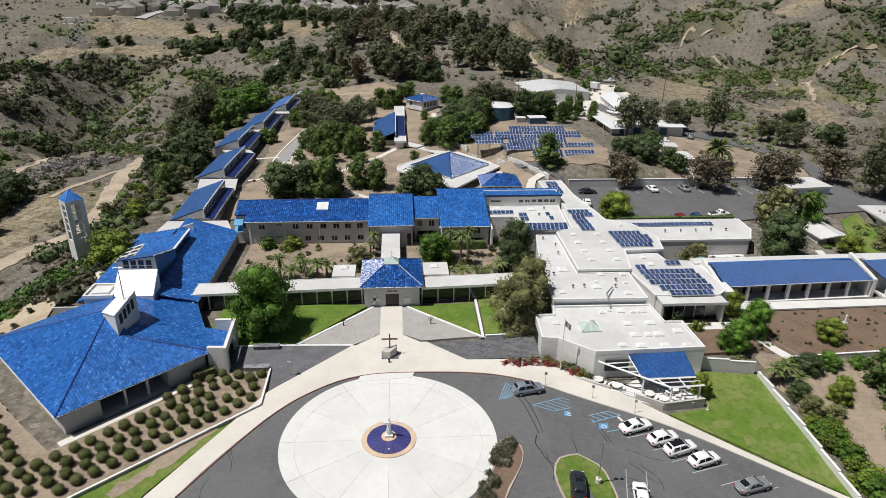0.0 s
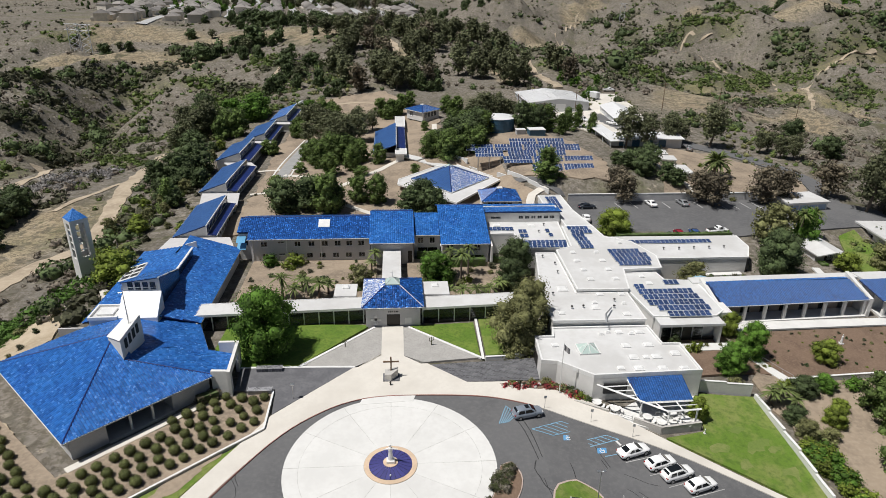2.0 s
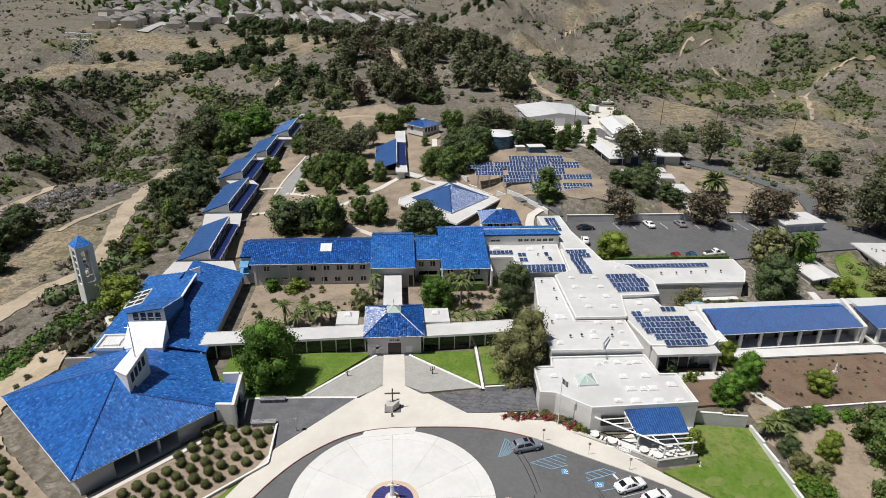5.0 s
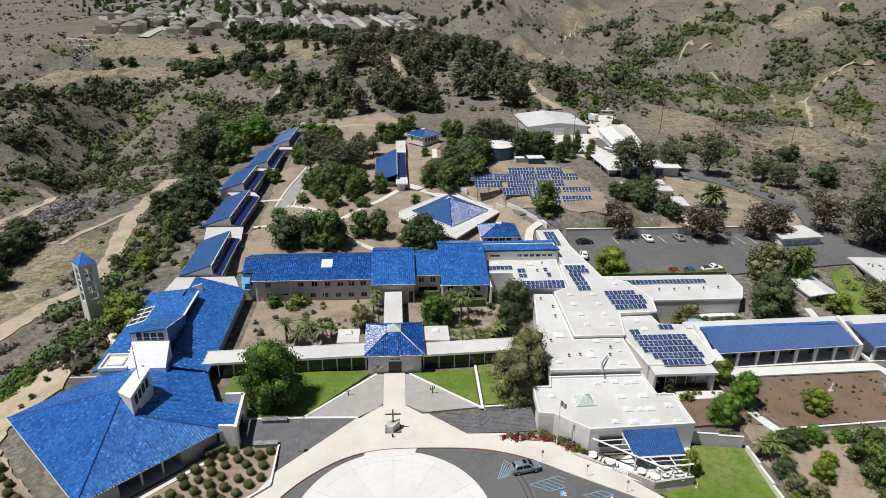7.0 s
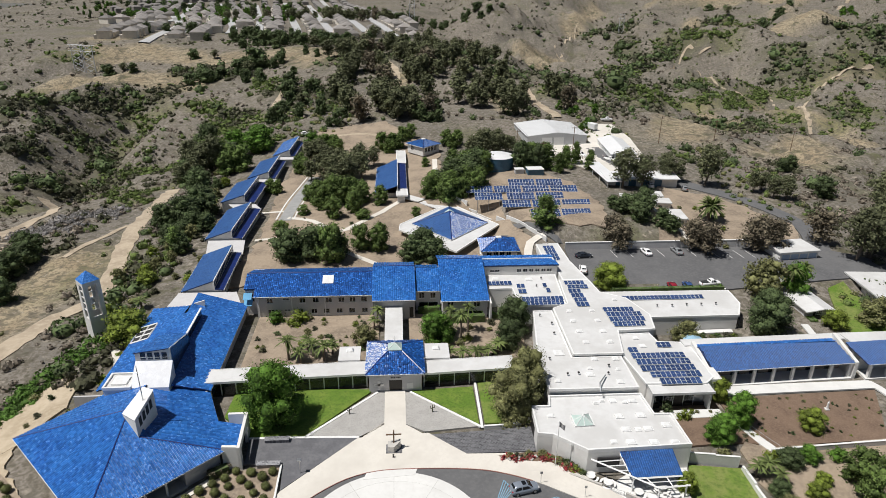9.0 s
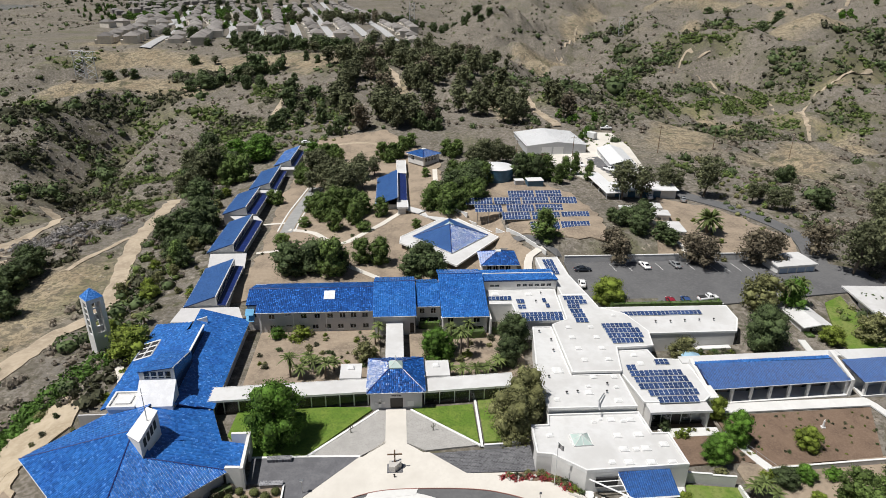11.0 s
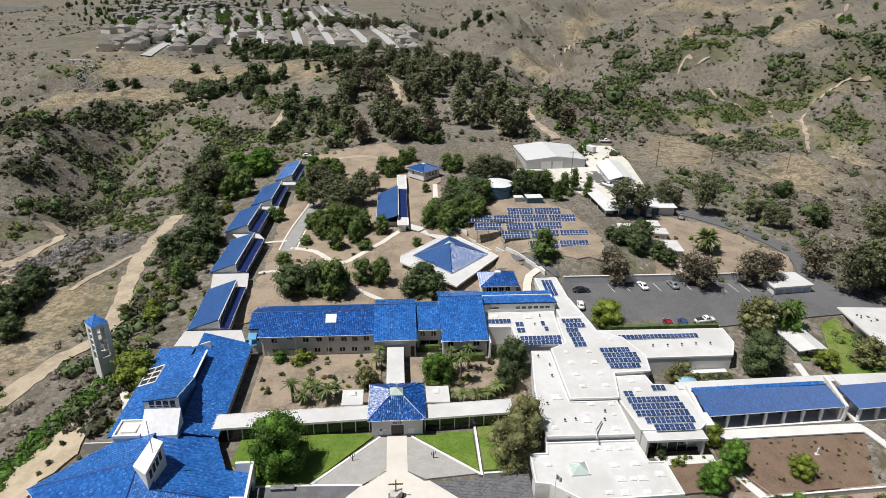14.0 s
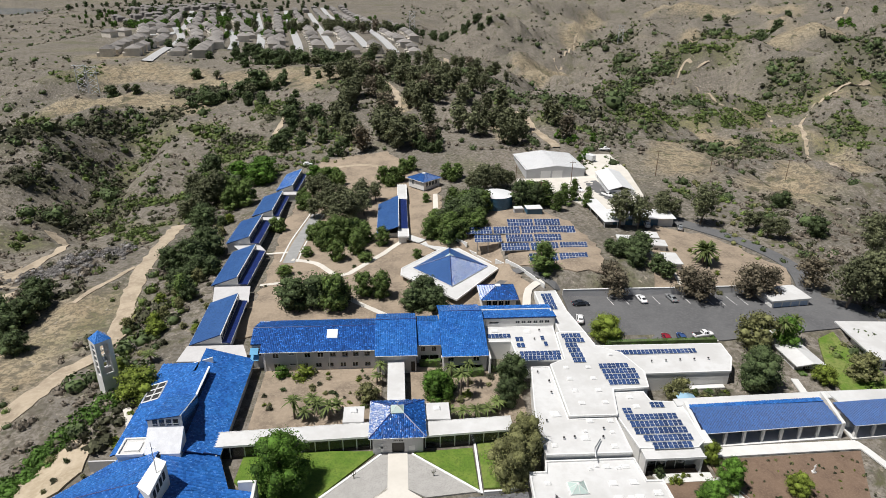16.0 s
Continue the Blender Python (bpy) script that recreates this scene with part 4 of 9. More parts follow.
def corridor(x0, x1, y_at, k, label):
    """A glazed walk whose front line passes y_at(x0 end) and runs askew by k."""
    t = house("covered_walk", label, 0, 0, 0)
    ya = lambda x: y_at + k * (x - x0)

    def bar(a, b, near, far, z0, z1):
        return prism(bmesh.new(), [(a, ya(a) + near), (b, ya(b) + near), (b, ya(b) + far), (a, ya(a) + far)], z0, z1)

    part("roof", bar(x0, x1, 0.1, 4.1, 3.2, 3.5), FLAT_ROOF, t)
    part("fascia", bar(x0, x1, 0.0, 0.098, 3.1, 3.56), TRIM, t)
    part("back_gutter", bar(x0, x1, 4.102, 4.2, 3.15, 3.6), TRIM, t)
    n = max(2, round((x1 - x0) / 2.75))
    w = (x1 - x0 - 0.2) / n
    for i in range(n + 1):
        x = x0 + 0.1 + w * i
        part("post", bar(x - 0.09, x + 0.09, 0.5, 0.7, 0.1, 3.2), TRIM, t)
        if i < n:
            part("pane", bar(x + 0.1, x + w - 0.1, 0.58, 0.60, 0.5, 3.15), PANE, t)
            part("head_rail", bar(x + 0.1, x + w - 0.1, 0.56, 0.64, 2.55, 2.62), DARK_METAL, t)
    part("kerb_wall", bar(x0, x1, 0.52, 0.68, 0.0, 0.45), DARK_METAL, t)
    part("back_wall", bar(x0, x1, 3.6, 3.8, 0.0, 1.0), STUCCO, t)
    return t


corridor(-36.2, -6.7, 100.7, 0.05, "long flat-roofed glazed walk with white posts")
corridor(3.9, 21.5, 101.7, 0.06, "short flat-roofed glazed walk with white posts")
walk_n = house("covered_walk", "flat white walk roof from pavilion to main building", 0, 0, 0)
part("roof", boxes((-3.6, 0.2, 112.1, 127.9, 3.1, 3.45)), FLAT_ROOF, walk_n)
for y in (113, 117.5, 122, 126.5):
    for x in (-3.3, -0.1):
        part("post", boxes((x - 0.1, x + 0.1, y - 0.1, y + 0.1, 0.1, 3.1)), TRIM, walk_n)
for x0, x1, y1 in ((-12.2, -8.4, 110.9), (4.3, 9.0, 111.3)):
    st = house("store_room", "small flat-roofed white side room", 0, 0, 0)
    walls(st, x0, x1, 106.3, y1, 0, 3.55, material=STUCCO)
    flat_top(st, [(x0 - .2, 106.2), (x1 + .2, 106.2), (x1 + .2, y1 + .2), (x0 - .2, y1 + .2)], 3.9)
    skylight((x0 + x1) / 2, 109.6, 3.9)

# church with two roof slopes stepping over a clerestory
CLERESTORY = mat("dark blue clerestory glazing", (0.018, 0.030, 0.062), 0.25)
church = house("church", "long church with stepped blue tile roofs", 0, 0, 0)
part("wall", boxes((-35.5, -35.2, 99, 130.5, -0.5, 2.9)), GREY_STUCCO, church)
part("wall", boxes((-54.3, -54.0, 101, 127, -0.5, 2.9)), STUCCO, church)
gable = bmesh.new()
prism(gable, [(-45, 130.2), (-35.2, 130.2), (-35.2, 130.5), (-45, 130.5)], -0.5, lambda x, y: 2.95 + (-34.7 - x) * 0.315)
part("gable", gable, STUCCO, church)
gable = bmesh.new()
prism(gable, [(-54.3, 126.2), (-42.4, 126.2), (-42.4, 126.5), (-54.3, 126.5)], -0.5, lambda x, y: 3.0 + (x + 54.9) * 0.315)
part("gable", gable, STUCCO, church)
ez = lambda x: 2.95 + (-34.6 - x) * 0.315
tiled(church, [(-34.6, 99.3, ez(-34.6)), (-34.6, 131.2, ez(-34.6)), (-45.1, 131.0, ez(-45.1)), (-45.0, 122.7, ez(-45.0)), (-42.2, 122.5, ez(-42.2)), (-42.2, 98.2, ez(-42.2))], TILE, pitch=0.45, course=0.45, seed=30)
wz = lambda x: 3.0 + (x + 54.9) * 0.315
tiled(church, [(-54.9, 130.2, wz(-54.9)), (-54.9, 99.9, wz(-54.9)), (-42.0, 100.8, wz(-42.0)), (-42.0, 122.4, wz(-42)), (-45.7, 122.7, wz(-45.7)), (-45.4, 125.8, wz(-45.4))], TILE, pitch=0.45, course=0.45, amp=0.04, seed=31)
cl = bmesh.new()
box(cl, -42.3, -42.05, 101, 122.3, ez(-42.2), wz(-42) - 0.02)
part("clerestory", cl, CLERESTORY, church, "dark glazed clerestory strip")
part("verge", boxes((-42.25, -41.85, 100.8, 122.5, wz(-42) - 0.06, wz(-42) + 0.14)), TRIM, church)
for y in np.arange(103, 121, 2.6):
    part("clerestory_pane", boxes((-42.06, -42.03, y, y + 2.0, ez(-42.2) + 0.35, wz(-42) - 0.35)), PANE, church)
tower_light = part("lantern_tower", prism(bmesh.new(), [(-47.4, 101.0), (-41.2, 101.0), (-41.2, 101.3), (-47.4, 101.3)], 4.5, lambda x, y: 10.0 + (x + 47.4) * 0.14), STUCCO, church, "white light tower over the nave")
for x, face in ((-47.4, STUCCO), (-41.75, CLERESTORY)):
    part("cheek_wall", prism(bmesh.new(), [(x, 101.3), (x + 0.25, 101.3), (x + 0.25, 111.6), (x, 111.6)], 4.4, lambda xx, yy: 10.0 + (xx + 47.6) * 0.135 - (yy - 101) * 0.335), face, tower_light)
part("verge", rod(bmesh.new(), (-41.2, 100.9, 11.0), (-41.85, 112.2, 7.27), 0.14, seg=4), TRIM, tower_light)
tiled(tower_light, [(-47.6, 100.9, 10.1), (-41.1, 100.9, 11.0), (-41.8, 112.2, 7.25), (-47.6, 115.2, 5.45)], TILE, name="tower_roof", fascia=False, depth=0.12, pitch=0.45, course=0.45, amp=0.04, seed=33)
for i in range(4):
    x = -46.5 + i * 1.25
    part("pane", boxes((x, x + 0.95, 100.96, 100.99, 8.75, 10.15)), PANE, tower_light)
    part("frame", boxes((x - 0.05, x, 100.93, 101.0, 8.7, 10.2), (x + 0.95, x + 1.0, 100.93, 101.0, 8.7, 10.2), (x, x + .95, 100.93, 101, 9.15, 9.2)), TRIM, tower_light)
apron = bmesh.new()
prism(apron, [(-47.5, 97.3), (-41.0, 97.3), (-41.0, 101.0), (-47.5, 101.0)], 4.0, lambda x, y: 5.3 + (y - 97.3) * 0.85)
part("apron", apron, mat("white glossy sheet", (0.74, 0.75, 0.78), 0.3), tower_light, "white sloping apron roof")
lb = part("light_box", boxes((-52.2, -47.6, 97.2, 101.6, 1.5, 5.2)), STUCCO, church, "white box with a flat skylight")
flat_top(lb, [(-52.3, 97.1), (-47.5, 97.1), (-47.5, 101.7), (-52.3, 101.7)], 5.3, 0.2, 0.35)
part("skylight", boxes((-51.2, -48.6, 98.2, 100.6, 5.3, 5.62)), SKYLIGHT, lb)
part("garden_wall", boxes((-58.8, -52.2, 99.4, 99.7, -0.6, 2.3)), GREY_STUCCO, church)
fr = bmesh.new()
for q in ((-54.6, 115.4, -51.0, 115.4), (-54.6, 121.4, -51.0, 121.4), (-54.6, 115.4, -54.6, 121.4), (-51.0, 115.4, -51.0, 121.4), (-52.8, 115.4, -52.8, 121.4), (-54.6, 117.4, -51, 117.4), (-54.6, 119.4, -51, 119.4)):
    rod(fr, (q[0], q[1], wz(q[0]) + 0.16), (q[2], q[3], wz(q[2]) + 0.16), 0.16, seg=4)
part("roof_grille", fr, TRIM, church, "white grid over a roof opening")
part("roof_opening", plate([(-54.5, 115.5, wz(-54.5) + 0.13), (-51.1, 115.5, wz(-51.1) + 0.13), (-51.1, 121.3, wz(-51.1) + 0.13), (-54.5, 121.3, wz(-54.5) + 0.13)], 0.1), DARK, church)

# chapel with a big hipped roof standing on one corner
chapel = house("chapel", "low chapel with a great hipped blue tile roof", 0, 0, 0)
S, E_, Wc, Nn = (-43.6, 68.2, 3.4), (-28.0, 82.7, 3.4), (-62.4, 87.2, 3.4), (-52.2, 98.9, 3.4)
Ap, Dc = (-43.6, 87.4, 8.25), (-40.85, 82.88, 6.46)
Nx = (-34.9, 99.5, 2.51)
Nm = (-45.0, 99.4, 4.95)
barrel = dict(pitch=0.4, course=0.46, amp=0.10, lip=0.006, jitter=0.004)
tiled(chapel, [S, E_, Dc, Ap], TILE, seed=40, caps=[(S, Ap)], **barrel)
tiled(chapel, [Wc, S, Ap], TILE, seed=41, caps=[(Wc, Ap)], **barrel)
tiled(chapel, [Nn, Wc, Ap, Nm], TILE, seed=42, **barrel)
tiled(chapel, [E_, Nx, Nm, Dc], TILE, seed=43, caps=[(E_, Dc)], **barrel)
U, V = Vector((15.6, 14.5)).normalized(), Vector((-18.8, 19.0)).normalized()


def cp(u, v):
    q = Vector(S[:2]) + U * u + V * v
    return (q.x, q.y)


pier = bmesh.new()
prism(pier, [cp(0.9, 0.9), cp(5.6, 0.9), cp(5.6, 1.3), cp(1.3, 1.3), cp(1.3, 3.4), cp(0.9, 3.4)], -0.4, 3.25)
part("corner_wall", pier, GREY_STUCCO, chapel)
pier = bmesh.new()
prism(pier, [cp(14.8, 0.9), cp(20.6, 0.9), cp(20.6, 4.6), cp(14.8, 4.6)], -0.4, 3.25)
part("corner_wall", pier, GREY_STUCCO, chapel)
back = bmesh.new()
prism(back, [cp(5.6, 4.4), cp(14.8, 4.4), cp(14.8, 4.7), cp(5.6, 4.7)], -0.4, 3.6)
part("porch_wall", back, DARK_METAL, chapel, "dark glazed porch wall")
draped("path", [cp(-0.6, -0.3), cp(17.6, -0.3), cp(17.6, -1.5), cp(-0.6, -1.5)], CONCRETE, 0.09, "pale concrete walk along the chapel wall", "path")
part("porch_floor", prism(bmesh.new(), [cp(5.6, 0.6), cp(14.8, 0.6), cp(14.8, 4.4), cp(5.6, 4.4)], -0.3, 0.06), CONCRETE, chapel)
for u in (8.7, 11.8):
    part("porch_post", prism(bmesh.new(), [cp(u, 1.0), cp(u + 0.3, 1.0), cp(u + 0.3, 1.3), cp(u, 1.3)], -0.2, 3.4), TRIM, chapel)
west_wall = bmesh.new()
prism(west_wall, [cp(0.9, 3.4), cp(1.2, 3.4), cp(1.2, 25.8), cp(0.9, 25.8)], -0.4, 0.7)
prism(west_wall, [cp(0.9, 3.4), cp(1.2, 3.4), cp(1.2, 25.8), cp(0.9, 25.8)], 2.9, 3.3)
part("side_wall", west_wall, STUCCO, chapel)
for i in range(9):
    v0 = 3.5 + i * 2.5
    part("mullion", prism(bmesh.new(), [cp(0.86, v0), cp(1.24, v0), cp(1.24, v0 + 0.16), cp(0.86, v0 + 0.16)], 0.0, 3.2), TRIM, chapel)
    part("pane", prism(bmesh.new(), [cp(1.03, v0 + 0.16), cp(1.06, v0 + 0.16), cp(1.06, v0 + 2.5), cp(1.03, v0 + 2.5)], 0.7, 2.9), PANE, chapel)
inner = bmesh.new()
prism(inner, [cp(3.4, 5.2), cp(20, 5.2), cp(20, 24), cp(3.4, 24)], -0.4, 3.2)
part("core_wall", inner, DARK, chapel)
dorm = bmesh.new()
zt = {0: 8.6, 1: 9.75, 2: 10.4, 3: 9.5}
plan = [(-44.0, 86.0), (-40.75, 82.7), (-40.25, 89.4), (-42.8, 91.6)]
loz = [dorm.verts.new((x, y, 5.6)) for x, y in plan]
hiz = [dorm.verts.new((x, y, zt[i])) for i, (x, y) in enumerate(plan)]
for f in ((loz[0], loz[1], hiz[1], hiz[0]), (loz[1], loz[2], hiz[2], hiz[1]), (loz[2], loz[3], hiz[3], hiz[2]), (loz[3], loz[0], hiz[0], hiz[3]), (hiz[0], hiz[1], hiz[2]), (hiz[0], hiz[2], hiz[3])):
    dorm.faces.new(f)
dormer = part("dormer", dorm, STUCCO, chapel, "white triangular roof dormer")
top = bmesh.new()
tv = [top.verts.new((x, y, zt[i] + 0.05)) for i, (x, y) in enumerate([(-44.1, 85.9), (-40.8, 82.6), (-40.15, 89.5), (-42.8, 91.7)])]
top.faces.new(tv[:3]), top.faces.new((tv[0], tv[2], tv[3]))
bmesh.ops.solidify(top, geom=top.faces[:], thickness=0.12)
part("dormer_roof", top, TRIM, dormer)
for i in range(4):
    y0 = 83.7 + i * 1.25
    x0 = -40.73 + (y0 - 82.7) * 0.0746
    part("pane", prism(bmesh.new(), [(x0, y0), (x0 + 0.04, y0), (x0 + 0.1, y0 + 0.8), (x0 + 0.06, y0 + 0.8)], 7.75 + i * 0.1, 9.35 + i * 0.1), DARK, dormer)
sp = bmesh.new()
rod(sp, (-41.2, 87.5, 7.0), (-41.2, 87.5, 16.3), 0.11, 0.05, 6)
rod(sp, (-41.9, 87.5, 15.1), (-40.5, 87.5, 15.1), 0.06, seg=6)
part("spire", sp, METAL, chapel, "slim metal spire with a cross")
portal = bmesh.new()
wall(portal, (-28.6, 82.45), (-26.2, 82.3), -0.2, 4.25, 0.5)
wall(portal, (-25.7, 82.2), (-26.2, 91.0), -0.2, 4.25, 0.5, [(1.2, 6.4, -0.2, 3.1)])
wall(portal, (-26.72, 91.0), (-29.4, 91.0), -0.2, 4.25, 0.5)
part("portal", portal, STUCCO, chapel, "white portal framing the passage")
tiled(chapel, [(-26.2, 82.7, 2.97), (-26.6, 90.4, 1.9), (-31.2, 90.4, 3.0), (-28.1, 82.9, 3.39)], TILE, name="portal_roof", seed=44, fascia=False, depth=0.15, **barrel)
part("valley", plate([(-45.0, 99.3, 4.97), (-34.9, 99.4, 2.53), (-34.9, 101.0, 2.95), (-45.0, 101.0, 5.25)], 0.12), TILE_NAVY, chapel)

# bell tower
tower = house("bell_tower", "slim white bell tower with blue pyramid cap", -65.6, 126.2, -2.7, 44)
HW, TH_ = 1.75, 15.3
for a, b, holes in (((-HW, -HW), (HW, -HW), [(0.95, 2.65, 7.2, 14.4)]), ((HW, -HW + .3), (HW, HW - .3), []), ((HW, HW), (-HW, HW), [(0.95, 2.65, 7.2, 14.4)]), ((-HW, HW - .3), (-HW, -HW + .3), [(0.95, 2.5, 6.8, 14.4)])):
    bm = bmesh.new()
    mw = wall(bm, a, b, -1.0, TH_, 0.3, holes)
    part("shaft_wall", bm, STUCCO, tower)
    for h in holes:
        g = bmesh.new()
        for zz in (8.7, 10.2, 11.6, 13.0):
            box(g, h[0], h[1], 0.05, 0.25, zz, zz + 0.12)
        part("louvre", g, TRIM, tower).matrix_basis = mw
bm = bmesh.new()
bmesh.ops.create_cone(bm, cap_ends=True, segments=4, radius1=HW * 1.44, radius2=0.02, depth=2.0, matrix=Matrix.Translation((0, 0, TH_ + 1.0)) @ Matrix.Rotation(radians(45), 4, "Z"))
part("cap", bm, TILE, tower, "blue pyramid cap")
bm = bmesh.new()
bmesh.ops.create_cone(bm, cap_ends=True, segments=14, radius1=0.65, radius2=0.35, depth=0.9, matrix=Matrix.Translation((0, 0, 10.2)))
part("bell", bm, METAL, tower)


def cell_wing(y0, y1, xw, xm, xe, zw, zr, ze, g, slant=0.0, seed=50, bright=False):
    """A residential wing: a high west slope, a strip of clerestory windows, and a lower east slope whose shade is in
    its darker colour.
    """
    t = house("cell_wing", "residential wing with a high blue slope and a low slope shaded in navy", 0, 0, 0)
    s = slant * (y1 - y0)
    tiled(t, [(xw + s, y1, zw), (xw, y0, zw), (xm, y0, zr), (xm + s, y1, zr)], TILE_PALE if bright else BLUE_FLAT, pitch=0.8, course=0.7, amp=0.02, lip=0.02, jitter=0.006, seed=seed)
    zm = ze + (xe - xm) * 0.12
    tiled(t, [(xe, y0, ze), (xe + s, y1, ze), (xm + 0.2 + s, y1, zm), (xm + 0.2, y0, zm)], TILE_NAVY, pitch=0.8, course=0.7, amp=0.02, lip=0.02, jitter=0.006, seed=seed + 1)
    bm = bmesh.new()
    prism(bm, [(xm, y0), (xm + 0.2, y0), (xm + 0.2 + s, y1), (xm + s, y1)], zm - 0.3, zr)
    part("clerestory", bm, TRIM, t)
    n = int((y1 - y0) / 1.3)
    for i in range(n):
        f0, f1 = (i + 0.15) / n, (i + 0.85) / n
        q = [(xm + 0.2 + s * f0, y0 + (y1 - y0) * f0), (xm + 0.24 + s * f0, y0 + (y1 - y0) * f0), (xm + 0.24 + s * f1, y0 + (y1 - y0) * f1), (xm + 0.2 + s * f1, y0 + (y1 - y0) * f1)]
        part("pane", prism(bmesh.new(), q, zm + 0.25, zr - 0.3), PANE, t)
    bm = bmesh.new()
    prism(bm, [(xw + 0.4, y0 + 0.3), (xm, y0 + 0.3), (xm, y0 + 0.6), (xw + 0.4, y0 + 0.6)], g, lambda x, y: zw + (zr - zw) * (x - xw) / (xm - xw) - 0.25)
    prism(bm, [(xm, y0 + 0.3), (xe - 0.5, y0 + 0.3), (xe - 0.5, y0 + 0.6), (xm, y0 + 0.6)], g, zm - 0.35)
    part("end_wall", bm, STUCCO, t)
    bm = bmesh.new()
    wall(bm, (xe - 0.9, y0 + 0.6), (xe - 0.9 + s, y1 - 0.3), g, ze - 0.2, 0.25, [(1.0 + 2.4 * i, 2.4 + 2.4 * i, g + 0.9, ze - 0.5) for i in range(int((y1 - y0 - 2) / 2.4))])
    part("side_wall", bm, GREY_STUCCO, t)
    part("side_glass", prism(bmesh.new(), [(xe - 1.3, y0 + 0.7), (xe - 1.2, y0 + 0.7), (xe - 1.2 + s, y1 - 0.4), (xe - 1.3 + s, y1 - 0.4)], g, ze - 0.2), DARK, t)
    bm = bmesh.new()
    prism(bm, [(xe - 0.05, y0), (xe + 0.1, y0), (xe + 0.1 + s, y1), (xe - 0.05 + s, y1)], ze - 0.3, ze + 0.02)
    part("gutter", bm, TRIM, t)
    return t


def link_roof(poly, z, g):
    t = house("link_roof", "flat pale grey roof joining two wings", 0, 0, 0)
    flat_top(t, poly, z, 0.3)
    for q in t.children:
        if q.data.materials[0] == FLAT_ROOF:
            q.data.materials[0] = GREY_STUCCO
    cx, cy = sum(q[0] for q in poly) / len(poly), sum(q[1] for q in poly) / len(poly)
    part("wall", prism(bmesh.new(), [(cx + (q[0] - cx) * 0.86, cy + (q[1] - cy) * 0.86) for q in poly], g, z - 0.28), STUCCO, t)


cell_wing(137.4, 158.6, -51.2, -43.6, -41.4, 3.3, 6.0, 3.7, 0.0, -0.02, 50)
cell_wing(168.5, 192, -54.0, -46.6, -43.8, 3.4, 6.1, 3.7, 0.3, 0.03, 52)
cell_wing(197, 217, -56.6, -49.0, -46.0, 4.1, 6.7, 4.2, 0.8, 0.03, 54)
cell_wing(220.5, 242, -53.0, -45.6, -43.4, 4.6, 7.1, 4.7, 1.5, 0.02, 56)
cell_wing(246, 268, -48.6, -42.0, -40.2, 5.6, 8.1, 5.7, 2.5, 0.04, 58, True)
link_roof([(-52.2, 130.6), (-46.8, 130.5), (-46.8, 135.8), (-44.6, 135.8), (-44.4, 131.5), (-36.2, 131.4), (-38.4, 137.2), (-51.6, 137.2)], 3.2, -0.4)
link_roof([(-51.2, 158.9), (-41.6, 158.9), (-43.0, 168.3), (-53.0, 168.3)], 3.2, 0)
link_roof([(-51, 192.3), (-43.0, 192.3), (-45.6, 196.8), (-54, 196.8)], 3.6, 0.3)
link_roof([(-51, 217.2), (-42.9, 217.2), (-42.9, 220.3), (-50, 220.3)], 4.4, 1)
link_roof([(-49, 242.2), (-39.8, 242.2), (-39.8, 245.8), (-47, 245.8)], 5.3, 1.5)

# north wing, pyramid-roofed hall, kiosk and small hipped house
north = house("north_wing", "north wing with blue slope and white spine roof", 0, 0, 0)
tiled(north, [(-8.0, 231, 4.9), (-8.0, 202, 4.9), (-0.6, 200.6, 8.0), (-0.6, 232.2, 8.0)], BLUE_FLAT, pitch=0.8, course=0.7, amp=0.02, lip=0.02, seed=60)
# east slope: its shade is put into the navy colour
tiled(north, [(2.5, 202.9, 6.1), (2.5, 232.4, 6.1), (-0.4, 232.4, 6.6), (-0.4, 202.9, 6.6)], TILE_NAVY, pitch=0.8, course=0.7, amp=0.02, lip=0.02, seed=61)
part("clerestory", boxes((-0.6, -0.4, 201, 232.2, 5, 8.02)), TRIM, north)
flat_top(north, [(-0.9, 196), (2.8, 196), (2.8, 202.8), (-0.9, 202.8)], 6.2, 0.4, 0.1)
flat_top(north, [(-0.9, 232.6), (2.8, 232.6), (2.8, 250), (-0.9, 250)], 6.4, 0.4, 0.1)
part("wall", boxes((-7.4, -0.6, 202.4, 202.7, 1, 4.9)), STUCCO, north)
part("wall", boxes((-7.4, -7.1, 203, 230.5, 1, 4.8)), STUCCO, north)
part("wall", boxes((1.7, 2.0, 203, 249, 1, 5.9)), GREY_STUCCO, north)
part("wall", boxes((-0.6, 1.9, 196.6, 196.9, 1, 5.9)), STUCCO, north)
pyr = house("pyramid_hall", "square hall with blue pyramid roof and wide white eaves", 0, 0, 0)
P0, P1, P2, P3, PA = (14.2, 163.2, 4.5), (26.0, 176.0, 4.5), (15.6, 190.0, 4.5), (3.6, 175.8, 4.5), (14.6, 176.6, 7.9)
for k, (a, b, m_) in enumerate(((P3, P0, BLUE_FLAT), (P0, P1, TILE_GLINT), (P1, P2, BLUE_FLAT), (P2, P3, BLUE_FLAT))):
    tiled(pyr, [a, b, PA], m_, pitch=0.7, course=0.6, amp=0.03, seed=64 + k, caps=[(a, PA)])
flat_top(pyr, [(14.9, 155.6), (29.2, 174.8), (16.1, 194), (0.0, 176.2), (-0.3, 172)], 4.2, 0.35, 0.12)
part("wall", prism(bmesh.new(), [(14.3, 163), (25.4, 177.8), (15.7, 190.5), (4.4, 178.6)], 1.2, 3.9), STUCCO, pyr)
cap = bmesh.new()
